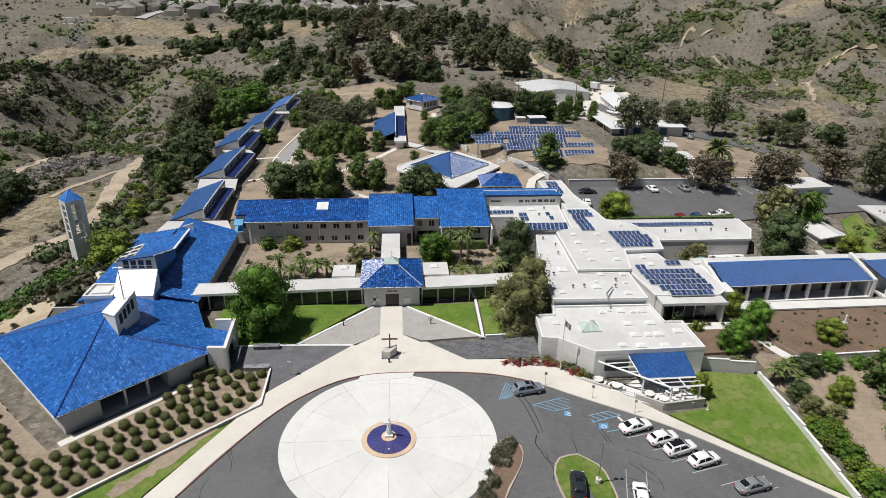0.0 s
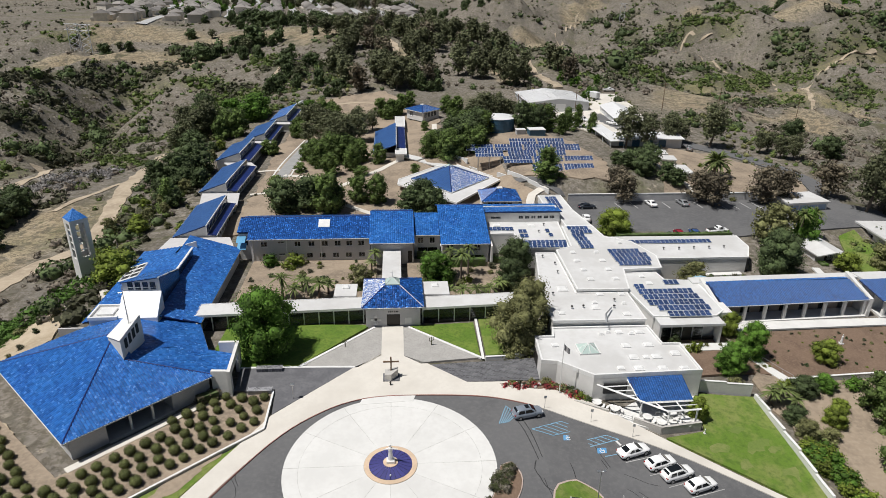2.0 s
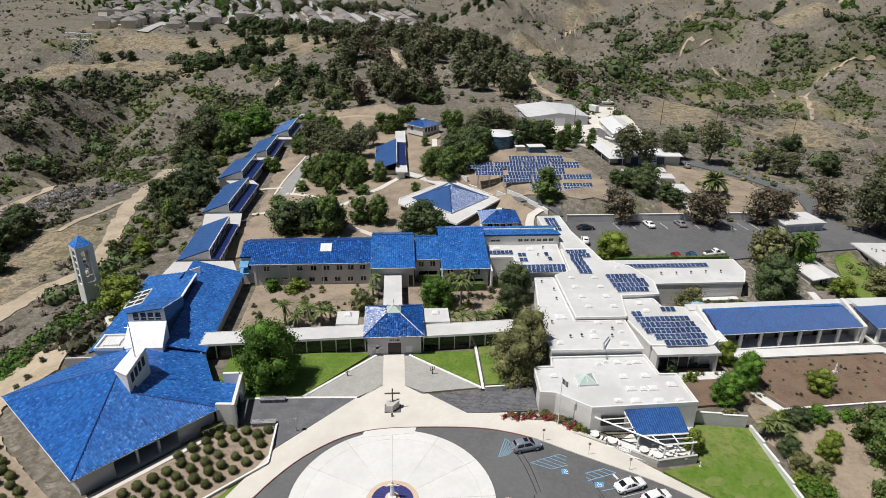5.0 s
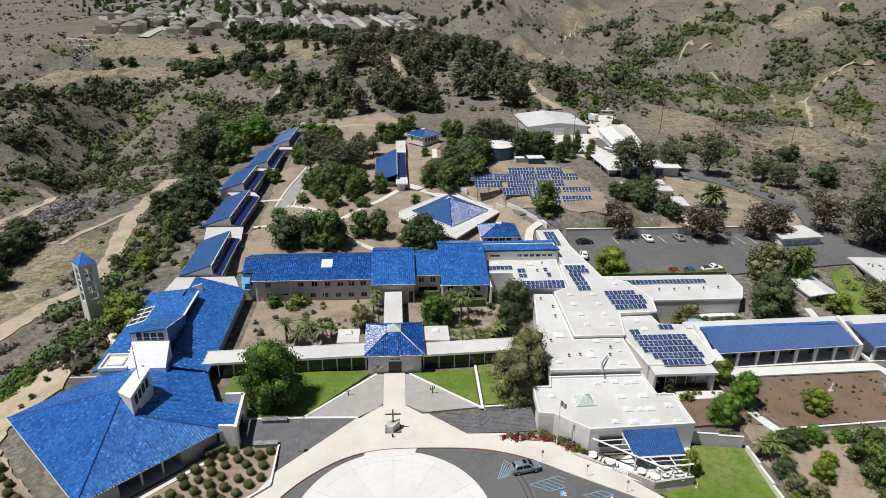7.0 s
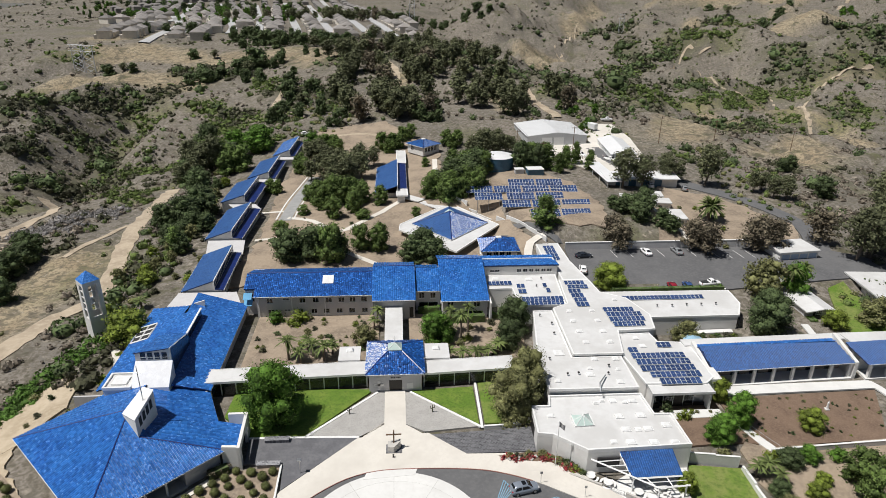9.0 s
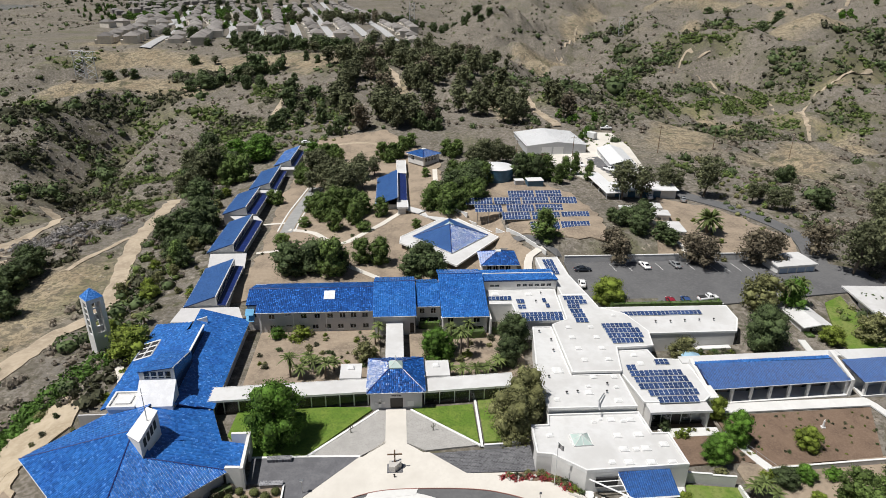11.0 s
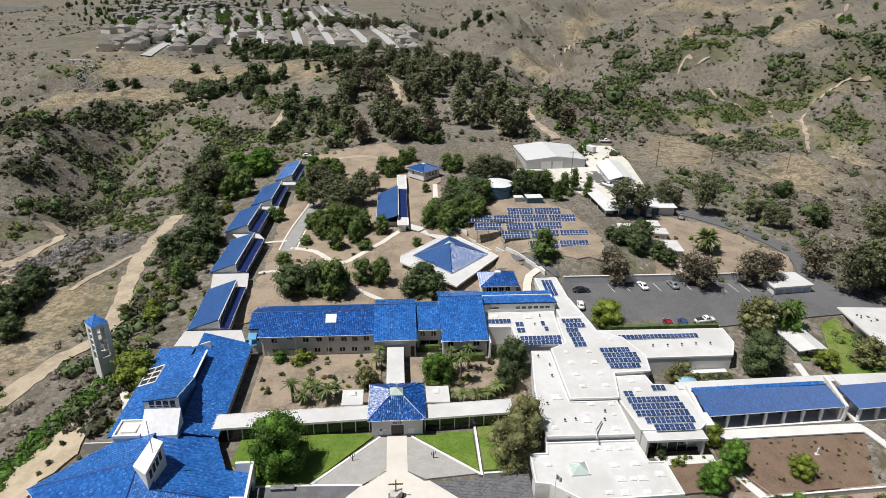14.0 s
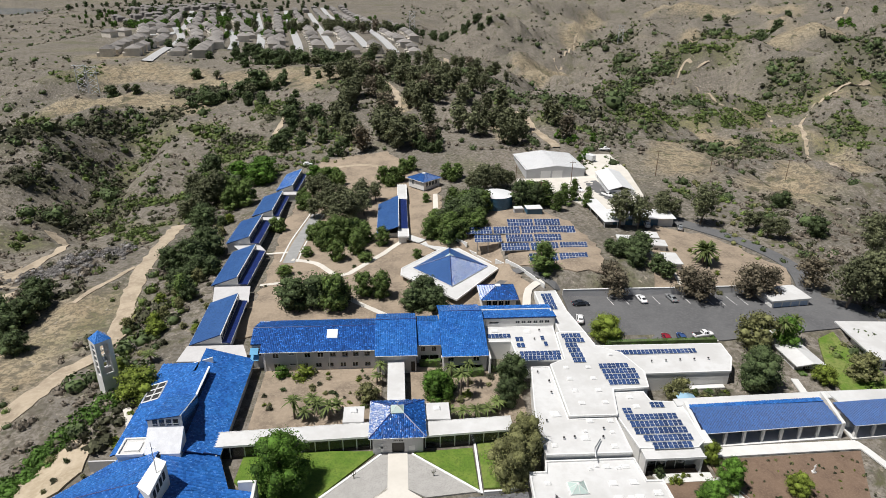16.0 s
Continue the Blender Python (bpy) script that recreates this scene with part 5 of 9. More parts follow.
bmesh.ops.create_cone(cap, cap_ends=True, segments=4, radius1=1.5, radius2=0.05, depth=1.0, matrix=Matrix.Translation((14.6, 177.6, 7.8)))
part("lantern", cap, GREEN_GLASS, pyr)


def hip_house(name, label, x0, x1, y0, y1, z, rise, g, m_, seed, cap_light=True):
    t = house(name, label, 0, 0, 0)
    cx, cy = (x0 + x1) / 2, (y0 + y1) / 2
    k = 0.86
    q = [(x0, y0, z), (x1, y0, z), (x1, y1, z), (x0, y1, z)]
    top = [(cx + (a - cx) * (1 - k), cy + (b - cy) * (1 - k), z + rise) for a, b, _ in q]
    for i in range(4):
        tiled(t, [q[i], q[(i + 1) % 4], top[(i + 1) % 4], top[i]], m_, pitch=0.6, course=0.55, seed=seed + i, caps=[(q[i], top[i])])
    if cap_light:
        part("lantern", plate([(a, b, c + 0.3) for a, b, c in top], 0.35), SKYLIGHT, t)
    walls(t, x0 + 0.6, x1 - 0.6, y0 + 0.6, y1 - 0.6, g, z - 0.1, south=[(1 + 1.7 * i, 2.3 + 1.7 * i, g + 1.3, z - 0.5) for i in range(int((x1 - x0 - 2.5) / 1.7))], west=[(1.5, 3, g + 1.3, z - 0.5)])
    return t


hip_house("hipped_house", "small house with hipped blue tile roof", 21.0, 31.2, 152.2, 161.2, 5.7, 2.0, 1.5, TILE_DARK, 70)
kiosk = hip_house("kiosk", "small white pavilion with a hipped blue roof", -5.0, 5.0, -5.0, 5.0, 9.2, 1.6, 5.6, TILE_PLAIN, 75)
kiosk.matrix_basis = pose(10.0, 250.6, 0, 0, 0, 42)
for y0, y1, x0, x1 in ((181, 196.2, -1.8, 1.2), ):
    cw = house("covered_walk", "white flat covered walk between the halls", 0, 0, 0)
    for q in ([(-0.4, 199.4, 4.9), (2.2, 201.6, 4.9), (8.4, 197.0, 4.6), (6.0, 194.6, 4.6)], [(6.3, 194.1, 4.4), (8.7, 196.5, 4.4), (15.4, 190.2, 4.3), (13.0, 187.8, 4.3)]):
        part("roof", plate(q, 0.3), FLAT_ROOF, cw)
    for p in ((0.6, 199.6), (2.4, 200.8), (6.2, 195.2), (8.0, 196.4), (12.8, 188.6), (14.6, 190.0)):
        part("post", boxes((p[0] - 0.12, p[0] + 0.12, p[1] - 0.12, p[1] + 0.12, 1.5, 4.2)), TRIM, cw)

# flat-roofed kitchen and office range
flat = house("flat_range", "sprawling white flat-roofed range with parapets", 0, 0, 0)


def block(poly, z, g=-0.4, parapet=0.25, name="roof", material=STUCCO):
    cx, cy = sum(q[0] for q in poly) / len(poly), sum(q[1] for q in poly) / len(poly)
    part("wall", prism(bmesh.new(), [(cx + (q[0] - cx) * 0.985, cy + (q[1] - cy) * 0.985) for q in poly], g, z - 0.3), material, flat)
    flat_top(flat, poly, z, 0.35, parapet)


block([(25.9, 93.6), (42.2, 93.4), (42.2, 103.4), (32.6, 103.5), (32.8, 121.8), (28.6, 121.9), (26.4, 107.3), (25.7, 99.0)], 4.9, parapet=0.10)
block([(32.7, 103.6), (42.6, 103.5), (44.3, 111.8), (52.2, 112.2), (53.3, 118.0), (50.6, 125.7), (45.5, 128.9), (44.6, 135.3), (37.4, 135.3), (36.6, 123.8), (32.9, 121.7)], 5.6, parapet=0.05)
block([(19.9, 132.5), (25.8, 132.5), (26.2, 124.3), (36.5, 123.9), (37.3, 135.3), (37.6, 139.4), (19.9, 139.4)], 5.0, parapet=0.08)
nb = house("clerestory_block", "white wall with high windows above the flat roofs", 0, 0, 0)
walls(nb, 19.9, 38.0, 139.5, 144.5, 2, 7.3, south=[(1.6, 4.0, 5.9, 6.5)] + [(8.2 + 1.5 * i, 9.3 + 1.5 * i, 5.8, 6.6) for i in range(5)] + [(15.6, 16.8, 5.8, 6.6)])
tiled(nb, [(38.3, 147.5, 6.6), (19.7, 147.5, 6.6), (19.7, 139.3, 7.7), (38.3, 139.3, 7.7)], TILE, pitch=0.6, course=0.6, seed=80)
block([(38.3, 135.4), (44.6, 135.4), (42.8, 146.0), (42.4, 157.2), (36.3, 156.8), (36.3, 147.6), (38.3, 147.6)], 5.5, parapet=0.12)
block([(53.4, 118.05), (73.4, 118.1), (76.2, 123.3), (76.5, 129.6), (45.6, 130.0), (45.6, 129.0), (50.7, 125.8)], 4.9, g=0, parapet=0.05)
block([(44.3, 111.7), (42.7, 103.5), (43.9, 94.6), (55.2, 94.3), (57.2, 96.0), (57.4, 107.9), (51.4, 108.6), (50.9, 111.9)], 4.8, parapet=0.06)
front = house("office_front", "white office front with a wide glazed entrance", 0, 1.0, 0.1)
part("canopy", boxes((44.2, 55.6, 91.0, 94.2, 4.1, 4.45)), FLAT_ROOF, front)
part("fascia", boxes((44.1, 55.7, 90.86, 90.99, 4.0, 4.5)), TRIM, front)
for x in (44.3, 55.0):
    part("side_wall", boxes((x, x + 0.4, 91.2, 94.2, 0, 4.1)), STUCCO, front)
for i in range(5):
    x = 45.2 + i * 1.9
    part("mullion", boxes((x - 0.06, x + 0.06, 92.6, 92.75, 0.3, 4.1)), TRIM, front)
    if i != 2 and i < 4:
        part("pane", boxes((x + 0.06, x + 1.84, 92.65, 92.68, 0.9, 4.0)), PANE, front)
part("door_leaf", boxes((49.1, 50.8, 92.65, 92.72, 0.3, 3.3)), DARK_METAL, front)
part("plinth", boxes((44.7, 55.0, 92.6, 92.9, 0, 0.9)), DARK_METAL, front)
part("corner_block", boxes((55.3, 58.6, 94.4, 98.2, 0, 4.6)), STUCCO, front)
draped("path", [(46.2, 92.3), (57.3, 92.3), (57.3, 90.2), (48, 90.0), (46.6, 91)], WHITE_CONCRETE, 0.14, "white concrete apron before the office", "path")

# front hall with faceted walls
fh = house("front_hall", "white flat-roofed front hall with faceted walls", 0, 0, 0)
FH = [(22.2, 90.6), (21.8, 83.5), (24.3, 83.1), (29.0, 79.1), (46.1, 79.6), (45.8, 87.4), (42.9, 87.5), (42.5, 93.2), (25.7, 93.3), (25.2, 90.6)]
part("wall", prism(bmesh.new(), FH, -2.2, 3.4), STUCCO, fh)
flat_top(fh, [(x, y) for x, y in FH], 3.6, 0.3, 0.32)
part("kitchen_opening", boxes((30.6, 34.2, 78.75, 79.05, 0.6, 2.4)), DARK, fh)
part("side_door", prism(bmesh.new(), [(21.95, 85.5), (22.1, 85.5), (22.15, 89.5), (22.0, 89.5)], 0.2, 2.6), DARK_METAL, fh)
gl = thing("roof_lantern", pose(30.0, 86.4, 3.6, 0, 0, 2), "pale green glass pyramid roof lantern", "skylight")
part("kerb", boxes((-1.7, 1.7, -1.5, 1.5, -0.05, 0.3)), TRIM, gl)
bm = bmesh.new()
bmesh.ops.create_cone(bm, cap_ends=True, segments=4, radius1=2.15, radius2=0.03, depth=1.0, matrix=Matrix.Translation((0, 0, 0.8)) @ Matrix.Rotation(radians(45), 4, "Z"))
part("glass", bm, GREEN_GLASS, gl)
bm = bmesh.new()
for sx, sy in ((1.5, 1.5), (-1.5, 1.5), (1.5, -1.5), (-1.5, -1.5), (0, 1.5), (0, -1.5), (1.5, 0), (-1.5, 0)):
    rod(bm, (sx, sy, 0.33), (0, 0, 1.32), 0.05, seg=5)
part("glazing_bar", bm, TRIM, gl)
for x, y, w, d in ((25.0, 87.9, 1.1, 0.9), (36.6, 87.2, 1.4, 1.2), (40.4, 87.3, 1.5, 1.2), (36.7, 83.8, 1.5, 1.2), (38.7, 83.7, 1.0, 0.9), (40.4, 83.8, 1.6, 1.2), (43.8, 84.6, 1.5, 1.2), (33.7, 80.9, 1.1, 0.9), (36.5, 80.7, 1.5, 1.2), (40.2, 80.5, 1.5, 1.2), (43.6, 80.4, 1.4, 0.9), (36.8, 91.4, 1.2, 1.1), (34.9, 91.5, 0.8, 0.6), (33.6, 91.0, 0.9, 0.7), (40.3, 91.2, 1.5, 0.9), (38.8, 90.9, 0.9, 0.6)):
    skylight(x, y, 3.6, w, d)
for x, y, z, w in ((30.3, 105.1, 4.9, 2.0), (36.7, 102.6, 4.9, 1.2), (40.7, 102.4, 4.9, 1.1), (34.9, 99.6, 4.9, 0.8), (40.1, 99.1, 4.9, 0.8), (34.5, 97.7, 4.9, 1.4), (39.3, 95.2, 4.9, 1.3), (36.1, 120.1, 5.6, 1.1), (41.1, 120.0, 5.6, 1.1), (35.9, 115.9, 5.6, 1.2), (41.1, 115.8, 5.6, 1.2), (36.1, 111.7, 5.6, 1.2), (41.0, 111.6, 5.6, 1.2), (36.3, 107.5, 5.6, 1.2), (41.2, 107.5, 5.6, 1.2), (22.6, 137.4, 5.0, 1.6), (30.6, 136.8, 5.0, 1.6), (47.6, 106.8, 4.8, 1.3), (47.2, 109.8, 4.8, 1.1), (28.0, 96.0, 4.9, 1.1), (47.6, 124.8, 5.6, 0.9)):
    skylight(x, y, z, w, w * 0.9)
duct = thing("roof_duct", pose(34.8, 92.6, 4.9), "bent metal duct lying across the parapet", "duct")
bm = bmesh.new()
rod(bm, (0, -0.4, 0.3), (0.3, 1.4, 0.9), 0.16)
rod(bm, (0.3, 1.4, 0.9), (2.2, 4.2, 0.5), 0.12)
part("pipe", bm, METAL, duct)
for i, (x, y, z) in enumerate(((30.2, 97.7, 4.9), (32.3, 97.9, 4.9), (38.6, 100.0, 4.9), (28.0, 102.9, 4.9), (31.6, 133.0, 5.0), (37.8, 97.6, 4.9), (31.4, 116.0, 4.9), (31.0, 112.0, 4.9), (33.6, 137.0, 5.0), (29.6, 119.5, 4.9), (60.0, 122.4, 4.9), (63.4, 122.6, 4.9), (66.8, 122.7, 4.9), (56.6, 122.4, 4.9), (70.2, 122.8, 4.9))):
    v = thing("roof_vent", pose(x, y, z), "small grey roof vent pipe", "vent", "roof vents")
    part("stack", rod(bmesh.new(), (0, 0, -0.05), (0, 0, 0.5), 0.14), METAL, v)
    part("cowl", rod(bmesh.new(), (0, 0, 0.5), (0, 0, 0.62), 0.24, 0.18), DARK_METAL, v)

# east arcade wing
arc = house("arcade_wing", "long arcade wing with blue tile roof and white columns", 0, 0, 0)
tiled(arc, [(59.0, 99.1, 3.75), (88.0, 100.6, 3.75), (86.4, 104.9, 5.9), (57.9, 104.3, 5.9)], TILE_PLAIN, pitch=0.33, course=0.42, amp=0.05, lip=0.01, jitter=0.004, seed=90)
tiled(arc, [(87.2, 107.2, 5.2), (57.2, 106.2, 5.2), (57.9, 104.3, 5.9), (86.4, 104.9, 5.9)], TILE, pitch=0.6, course=0.6, seed=91)
part("spine_roof", plate([(56, 106.3, 5.1), (90, 107.3, 5.1), (90, 109.5, 5.1), (56, 108.6, 5.1)], 0.4), FLAT_ROOF, arc)
for x, y in ((57.7, 98.8), (88.1, 100.5)):
    end = bmesh.new()
    prism(end, [(x, y), (x + 0.7, y), (x + 0.2, y + 7.5), (x - 0.5, y + 7.5)], 0, lambda xx, yy, y0=y: 3.9 + min(max((yy - y0) * 0.42, 0), 2.2))
    part("end_wall", end, STUCCO, arc)
part("wall", prism(bmesh.new(), [(59.4, 102.4), (87.6, 103.8), (87.6, 108), (59.4, 107)], 0, 4.6), mat("tan back wall", (0.42, 0.33, 0.27), 0.9), arc)
for i in range(8):
    x = 59.6 + i * 4.0
    y = 99.5 + (x - 59) * 0.052
    part("column", soft_box(x - 0.28, x + 0.28, y - 0.2, y + 0.36, 0.2, 3.55, 0.05), STUCCO, arc)
    if i < 7:
        part("opening", prism(bmesh.new(), [(x + 0.8, y + 2.84), (x + 2.6, y + 2.93), (x + 2.6, y + 2.96), (x + 0.8, y + 2.87)], 0.4, 2.6), PANE, arc)
part("floor", prism(bmesh.new(), [(58.6, 98.9), (88, 100.3), (88, 103.8), (58.6, 102.4)], -0.3, 0.42), WHITE_CONCRETE, arc)
arc2 = house("arcade_wing", "second arcade wing with blue tile roof", 0, 0, 0)
tiled(arc2, [(90.4, 99.8, 3.75), (112, 101.2, 3.75), (112, 106, 5.9), (88.2, 104.6, 5.9)], TILE_PLAIN, pitch=0.33, course=0.42, amp=0.05, lip=0.01, jitter=0.004, seed=93)
part("spine_roof", plate([(90, 104.9, 5.5), (114, 106.3, 5.5), (114, 109.6, 5.2), (90, 109.4, 5.2)], 0.4), FLAT_ROOF, arc2)
part("wall", prism(bmesh.new(), [(91, 103.2), (112, 104.4), (112, 108), (91, 107)], 0, 4.6), STUCCO, arc2)
for i in range(6):
    x = 91.4 + i * 4.0
    part("column", soft_box(x - 0.28, x + 0.28, 100.2 + i * .26, 100.8 + i * .26, 0.2, 3.55, 0.05), STUCCO, arc2)
part("floor", prism(bmesh.new(), [(90.6, 99.8), (112, 101.2), (112, 104), (91, 103)], -0.3, 0.42), WHITE_CONCRETE, arc2)
pp = thing("white_porch", pose(94.9, 121.6, 0, 0, 0, 3), "white low-gabled porch house with a lattice gate", "porch")
for k in (-1, 1):
    part("roof_slope", plate([(3.65 * k, 0, 3.2), (0, -0.6, 4.1), (0, 15, 4.1), (3.65 * k, 15, 3.2)], 0.25), FLAT_ROOF, pp)
    part("wall", boxes((min(1.0 * k, 3.2 * k), max(1.0 * k, 3.2 * k), 1.3, 1.6, 0, 3.1), (3.0 * k - 0.15, 3.0 * k + 0.15, 1.6, 14.4, 0, 3.05)), GREY_STUCCO, pp)
part("back_wall", boxes((-3.2, 3.2, 14.4, 14.7, 0, 3.05)), GREY_STUCCO, pp)
part("gate", boxes((-1.0, 1.0, 1.4, 1.5, 0.2, 2.4)), DARK_METAL, pp)
lattice = bmesh.new()
for i in range(6):
    rod(lattice, (-1.25 + i * 0.5, 0.2, 2.3), (-1.25 + i * 0.5, 0.2, 3.55), 0.05, seg=4)
for z in (2.3, 2.8, 3.3):
    rod(lattice, (-1.3, 0.2, z), (1.3, 0.2, z), 0.05, seg=4)
part("lattice", lattice, TRIM, pp, "white timber lattice in the gable")
draped("lawn", [(98.0, 109), (112.0, 110.5), (112.5, 121), (109.5, 136), (104.5, 134), (98.6, 120)], DRY_LAWN, 0.06, "sunlit lawn beside the porch house", "lawn", cell=3)
ehouse = house("east_house", "low white flat-roofed house behind the trees", 118.5, 128.5, 0, -4)
walls(ehouse, -6, 14, -6, 10, 0, 3.6, south=[(2, 4, 1.2, 2.6), (7, 9, 1.2, 2.6)], west=[(3, 5, 1.2, 2.6)])
flat_top(ehouse, [(-7, -7), (15, -7), (15, 11), (-7, 11)], 4.0, 0.4)
ff = house("garden_veranda", "glazed garden veranda of the flat-roofed range", 0, 0, 0)
for i in range(7):
    x = 58 + i * 2.3
    part("post", boxes((x, x + 0.25, 118.2, 118.45, 0, 4.5)), TRIM, ff)
    part("pane", boxes((x + 0.3, x + 2.2, 118.5, 118.56, 0.8, 4.0)), PANE, ff)

# farm sheds, tank, garage and cabins
shed = house("farm_shed", "large white metal farm shed with low gable", 64.5, 267.5, 6.2, 3)
walls(shed, -12.5, 12.5, -12.0, 12.0, -1.5, 4.7, south=[(6, 10.5, -1.5, 3.9, "open"), (11, 15.5, -1.5, 3.9, "open")], material=GREY_METAL)
for x in (-6.4, -1.4):
    part("shed_door", boxes((x, x + 4.3, -11.95, -11.85, -1.4, 3.9)), WHITE_METAL, shed)
for sgn in (-1, 1):
    bm = bmesh.new()
    v = [bm.verts.new(q) for q in ((sgn * 13, -12.4, 4.6), (0, -12.4, 6.1), (0, 12.4, 6.1), (sgn * 13, 12.4, 4.6))]
    bm.faces.new(v)
    bmesh.ops.solidify(bm, geom=bm.faces[:], thickness=0.15)
    part("roof_slope", bm, WHITE_METAL, shed)
    for i in range(24):
        y = -12 + i * 1.04
        part("roof_rib", rod(bmesh.new(), (sgn * 13, y, 4.66), (0, y, 6.16), 0.045, seg=4), WHITE_METAL, shed)
for y in (-12.2, 12.0):
    bm = bmesh.new()
    prism(bm, [(-12.5, y), (0, y), (0, y + 0.2), (-12.5, y + 0.2)], 4.6, lambda x, yy: 4.62 + (12.5 + x) * 0.112)
    prism(bm, [(0, y), (12.5, y), (12.5, y + 0.2), (0, y + 0.2)], 4.6, lambda x, yy: 4.62 + (12.5 - x) * 0.112)
    part("gable", bm, GREY_METAL, shed)
shed2 = house("small_shed", "white workshop shed with a pitched metal roof", 86.0, 243.0, 6.6, -4)
walls(shed2, -4.8, 4.8, -12, 12, -1, 3.0, west=[(3, 4, 1, 2), (8, 9, 1, 2), (13, 14, 1, 2)], material=WHITE_METAL)
for sgn in (-1, 1):
    part("roof_slope", plate([(sgn * 5.2, -12.4, 3.0), (0, -12.4, 4.6), (0, 12.4, 4.6), (sgn * 5.2, 12.4, 3.0)], 0.12), WHITE_METAL, shed2)
tank = thing("water_tank", pose(34.6, 217.5, 8.3), "round blue steel water tank with white roof", "tank")
bm = bmesh.new()
bmesh.ops.create_cone(bm, cap_ends=True, segments=40, radius1=5.6, radius2=5.6, depth=5.6, matrix=Matrix.Translation((0, 0, 2.2)))
part("shell", bm, TANK_BLUE, tank, smooth=False)
bm = bmesh.new()
bmesh.ops.create_cone(bm, cap_ends=True, segments=40, radius1=5.75, radius2=0.5, depth=0.6, matrix=Matrix.Translation((0, 0, 5.3)))
part("roof", bm, WHITE_METAL, tank)
for zz in (1.6, 3.4):
    bm = bmesh.new()
    bmesh.ops.create_cone(bm, cap_ends=True, segments=40, radius1=5.68, radius2=5.68, depth=0.1, matrix=Matrix.Translation((0, 0, zz)))
    part("band", bm, TANK_BLUE, tank)
for x, y, w, d, h, c in ((41.2, 210.6, 3.0, 2.2, 2.6, GREY_METAL), (46.5, 210.0, 5.4, 3.6, 2.9, TANK_BLUE)):
    pb = house("pump_house", "small metal pump enclosure by the tank", x, y, 7.8, 4)
    part("wall", boxes((-w / 2, w / 2, -d / 2, d / 2, -0.5, h)), c, pb)
    part("roof", soft_box(-w / 2 - .15, w / 2 + .15, -d / 2 - .15, d / 2 + .15, h, h + 0.18), WHITE_METAL, pb)
garage = house("garage", "white flat-roofed garage with pale blue doors", 105.3, 152.2, 2.8, 6)
walls(garage, -5.6, 5.6, -3.2, 4.2, -0.5, 2.6, south=[(0.6 + 2.65 * i, 2.9 + 2.65 * i, -0.5, 2.1, "open") for i in range(4)])
for i in range(4):
    part("garage_door", boxes((-5.0 + 2.65 * i, -2.7 + 2.65 * i, -3.1, -3.02, -0.4, 2.1)), mat("pale blue door", (0.42, 0.52, 0.66), 0.6), garage)
flat_top(garage, [(-6, -3.6), (6, -3.6), (6, 4.6), (-6, 4.6)], 2.95, 0.35)
for x, y, turn, w, d in ((72.0, 188.6, -10, 4.0, 3.4), (81.4, 190.4, -10, 4.4, 4.6), (81.5, 183.8, -10, 4.4, 4.4), (81.0, 172.0, -6, 4.2, 7.6)):
    cb = house("cabin", "small white portable cabin with a flat roof", x, y, 5.2 if y > 170 else 4.6, turn)
    walls(cb, -w / 2, w / 2, -d / 2, d / 2, -0.6, 2.5, south=[(0.8, 1.9, 0.9, 1.9), (w - 1.9, w - 0.9, -0.4, 1.9, "open")], west=[(1, 2, 0.9, 1.9)])
    part("door_leaf", boxes((w / 2 - 1.9, w / 2 - 0.9, -d / 2 + 0.1, -d / 2 + 0.16, -0.4, 1.9)), GREY_METAL, cb)
    flat_top(cb, [(-w / 2 - .3, -d / 2 - .3), (w / 2 + .3, -d / 2 - .3), (w / 2 + .3, d / 2 + .3), (-w / 2 - .3, d / 2 + .3)], 2.8, 0.3)
work = house("workshop", "long low white workshop with blue doors under the trees", 82.0, 206.0, 6.4, -2)
walls(work, -12, 12, -3.4, 3.4, -0.6, 2.7, south=[(3.0 + 4.4 * i, 5.6 + 4.4 * i, -0.6, 2.2, "open") for i in range(4)], west=[(2, 3.4, 0.9, 1.9)])
for i in range(4):
    part("shed_door", boxes((-9.0 + 4.4 * i, -6.4 + 4.4 * i, -3.3, -3.22, -0.5, 2.2)), TANK_BLUE, work)
part("roof", plate([(-12.6, -4.4, 2.75), (12.6, -4.4, 2.75), (12.6, 4.0, 3.2), (-12.6, 4.0, 3.2)], 0.15), WHITE_METAL, work)
port = house("carport", "open white carport roof along the farm lane", 70.5, 212.0, 6.6, 4)
part("roof", plate([(-2.6, -12.5, 2.5), (2.6, -12.5, 2.5), (2.6, 9.5, 2.9), (-2.6, 9.5, 2.9)], 0.15), WHITE_METAL, port)
for x in (-2.3, 2.3):
    for y in (-12, -5, 2, 9):
        part("post", boxes((x - 0.08, x + 0.08, y - 0.08, y + 0.08, -0.8, 2.5)), TRIM, port)

# car parks and lanes behind
draped("road", [(43.9, 134.5), (80, 134), (118, 138), (160, 134), (160, 150), (121, 152), (112, 158.5), (44.5, 157.5)], ASPHALT, 0.04, "grey asphalt rear car park", "road")
ribbon("road", [(113, 150), (121, 172), (114, 190), (97, 206), (86, 214), (80, 232), (78, 250)], 6.0, ASPHALT, 0.05, "grey asphalt service lane", "road")
draped("yard", [(46, 240), (48, 254), (79, 257), (84, 284), (97, 284), (98, 262), (94, 230), (84, 210), (72, 212), (60, 234)], CONCRETE, 0.05, "pale dusty concrete farm yard", "ground")

bank_wall = thing("retaining_wall", pose(44.6, 157.7, 3.2), "long grey stucco retaining wall behind the rear car park", "wall")
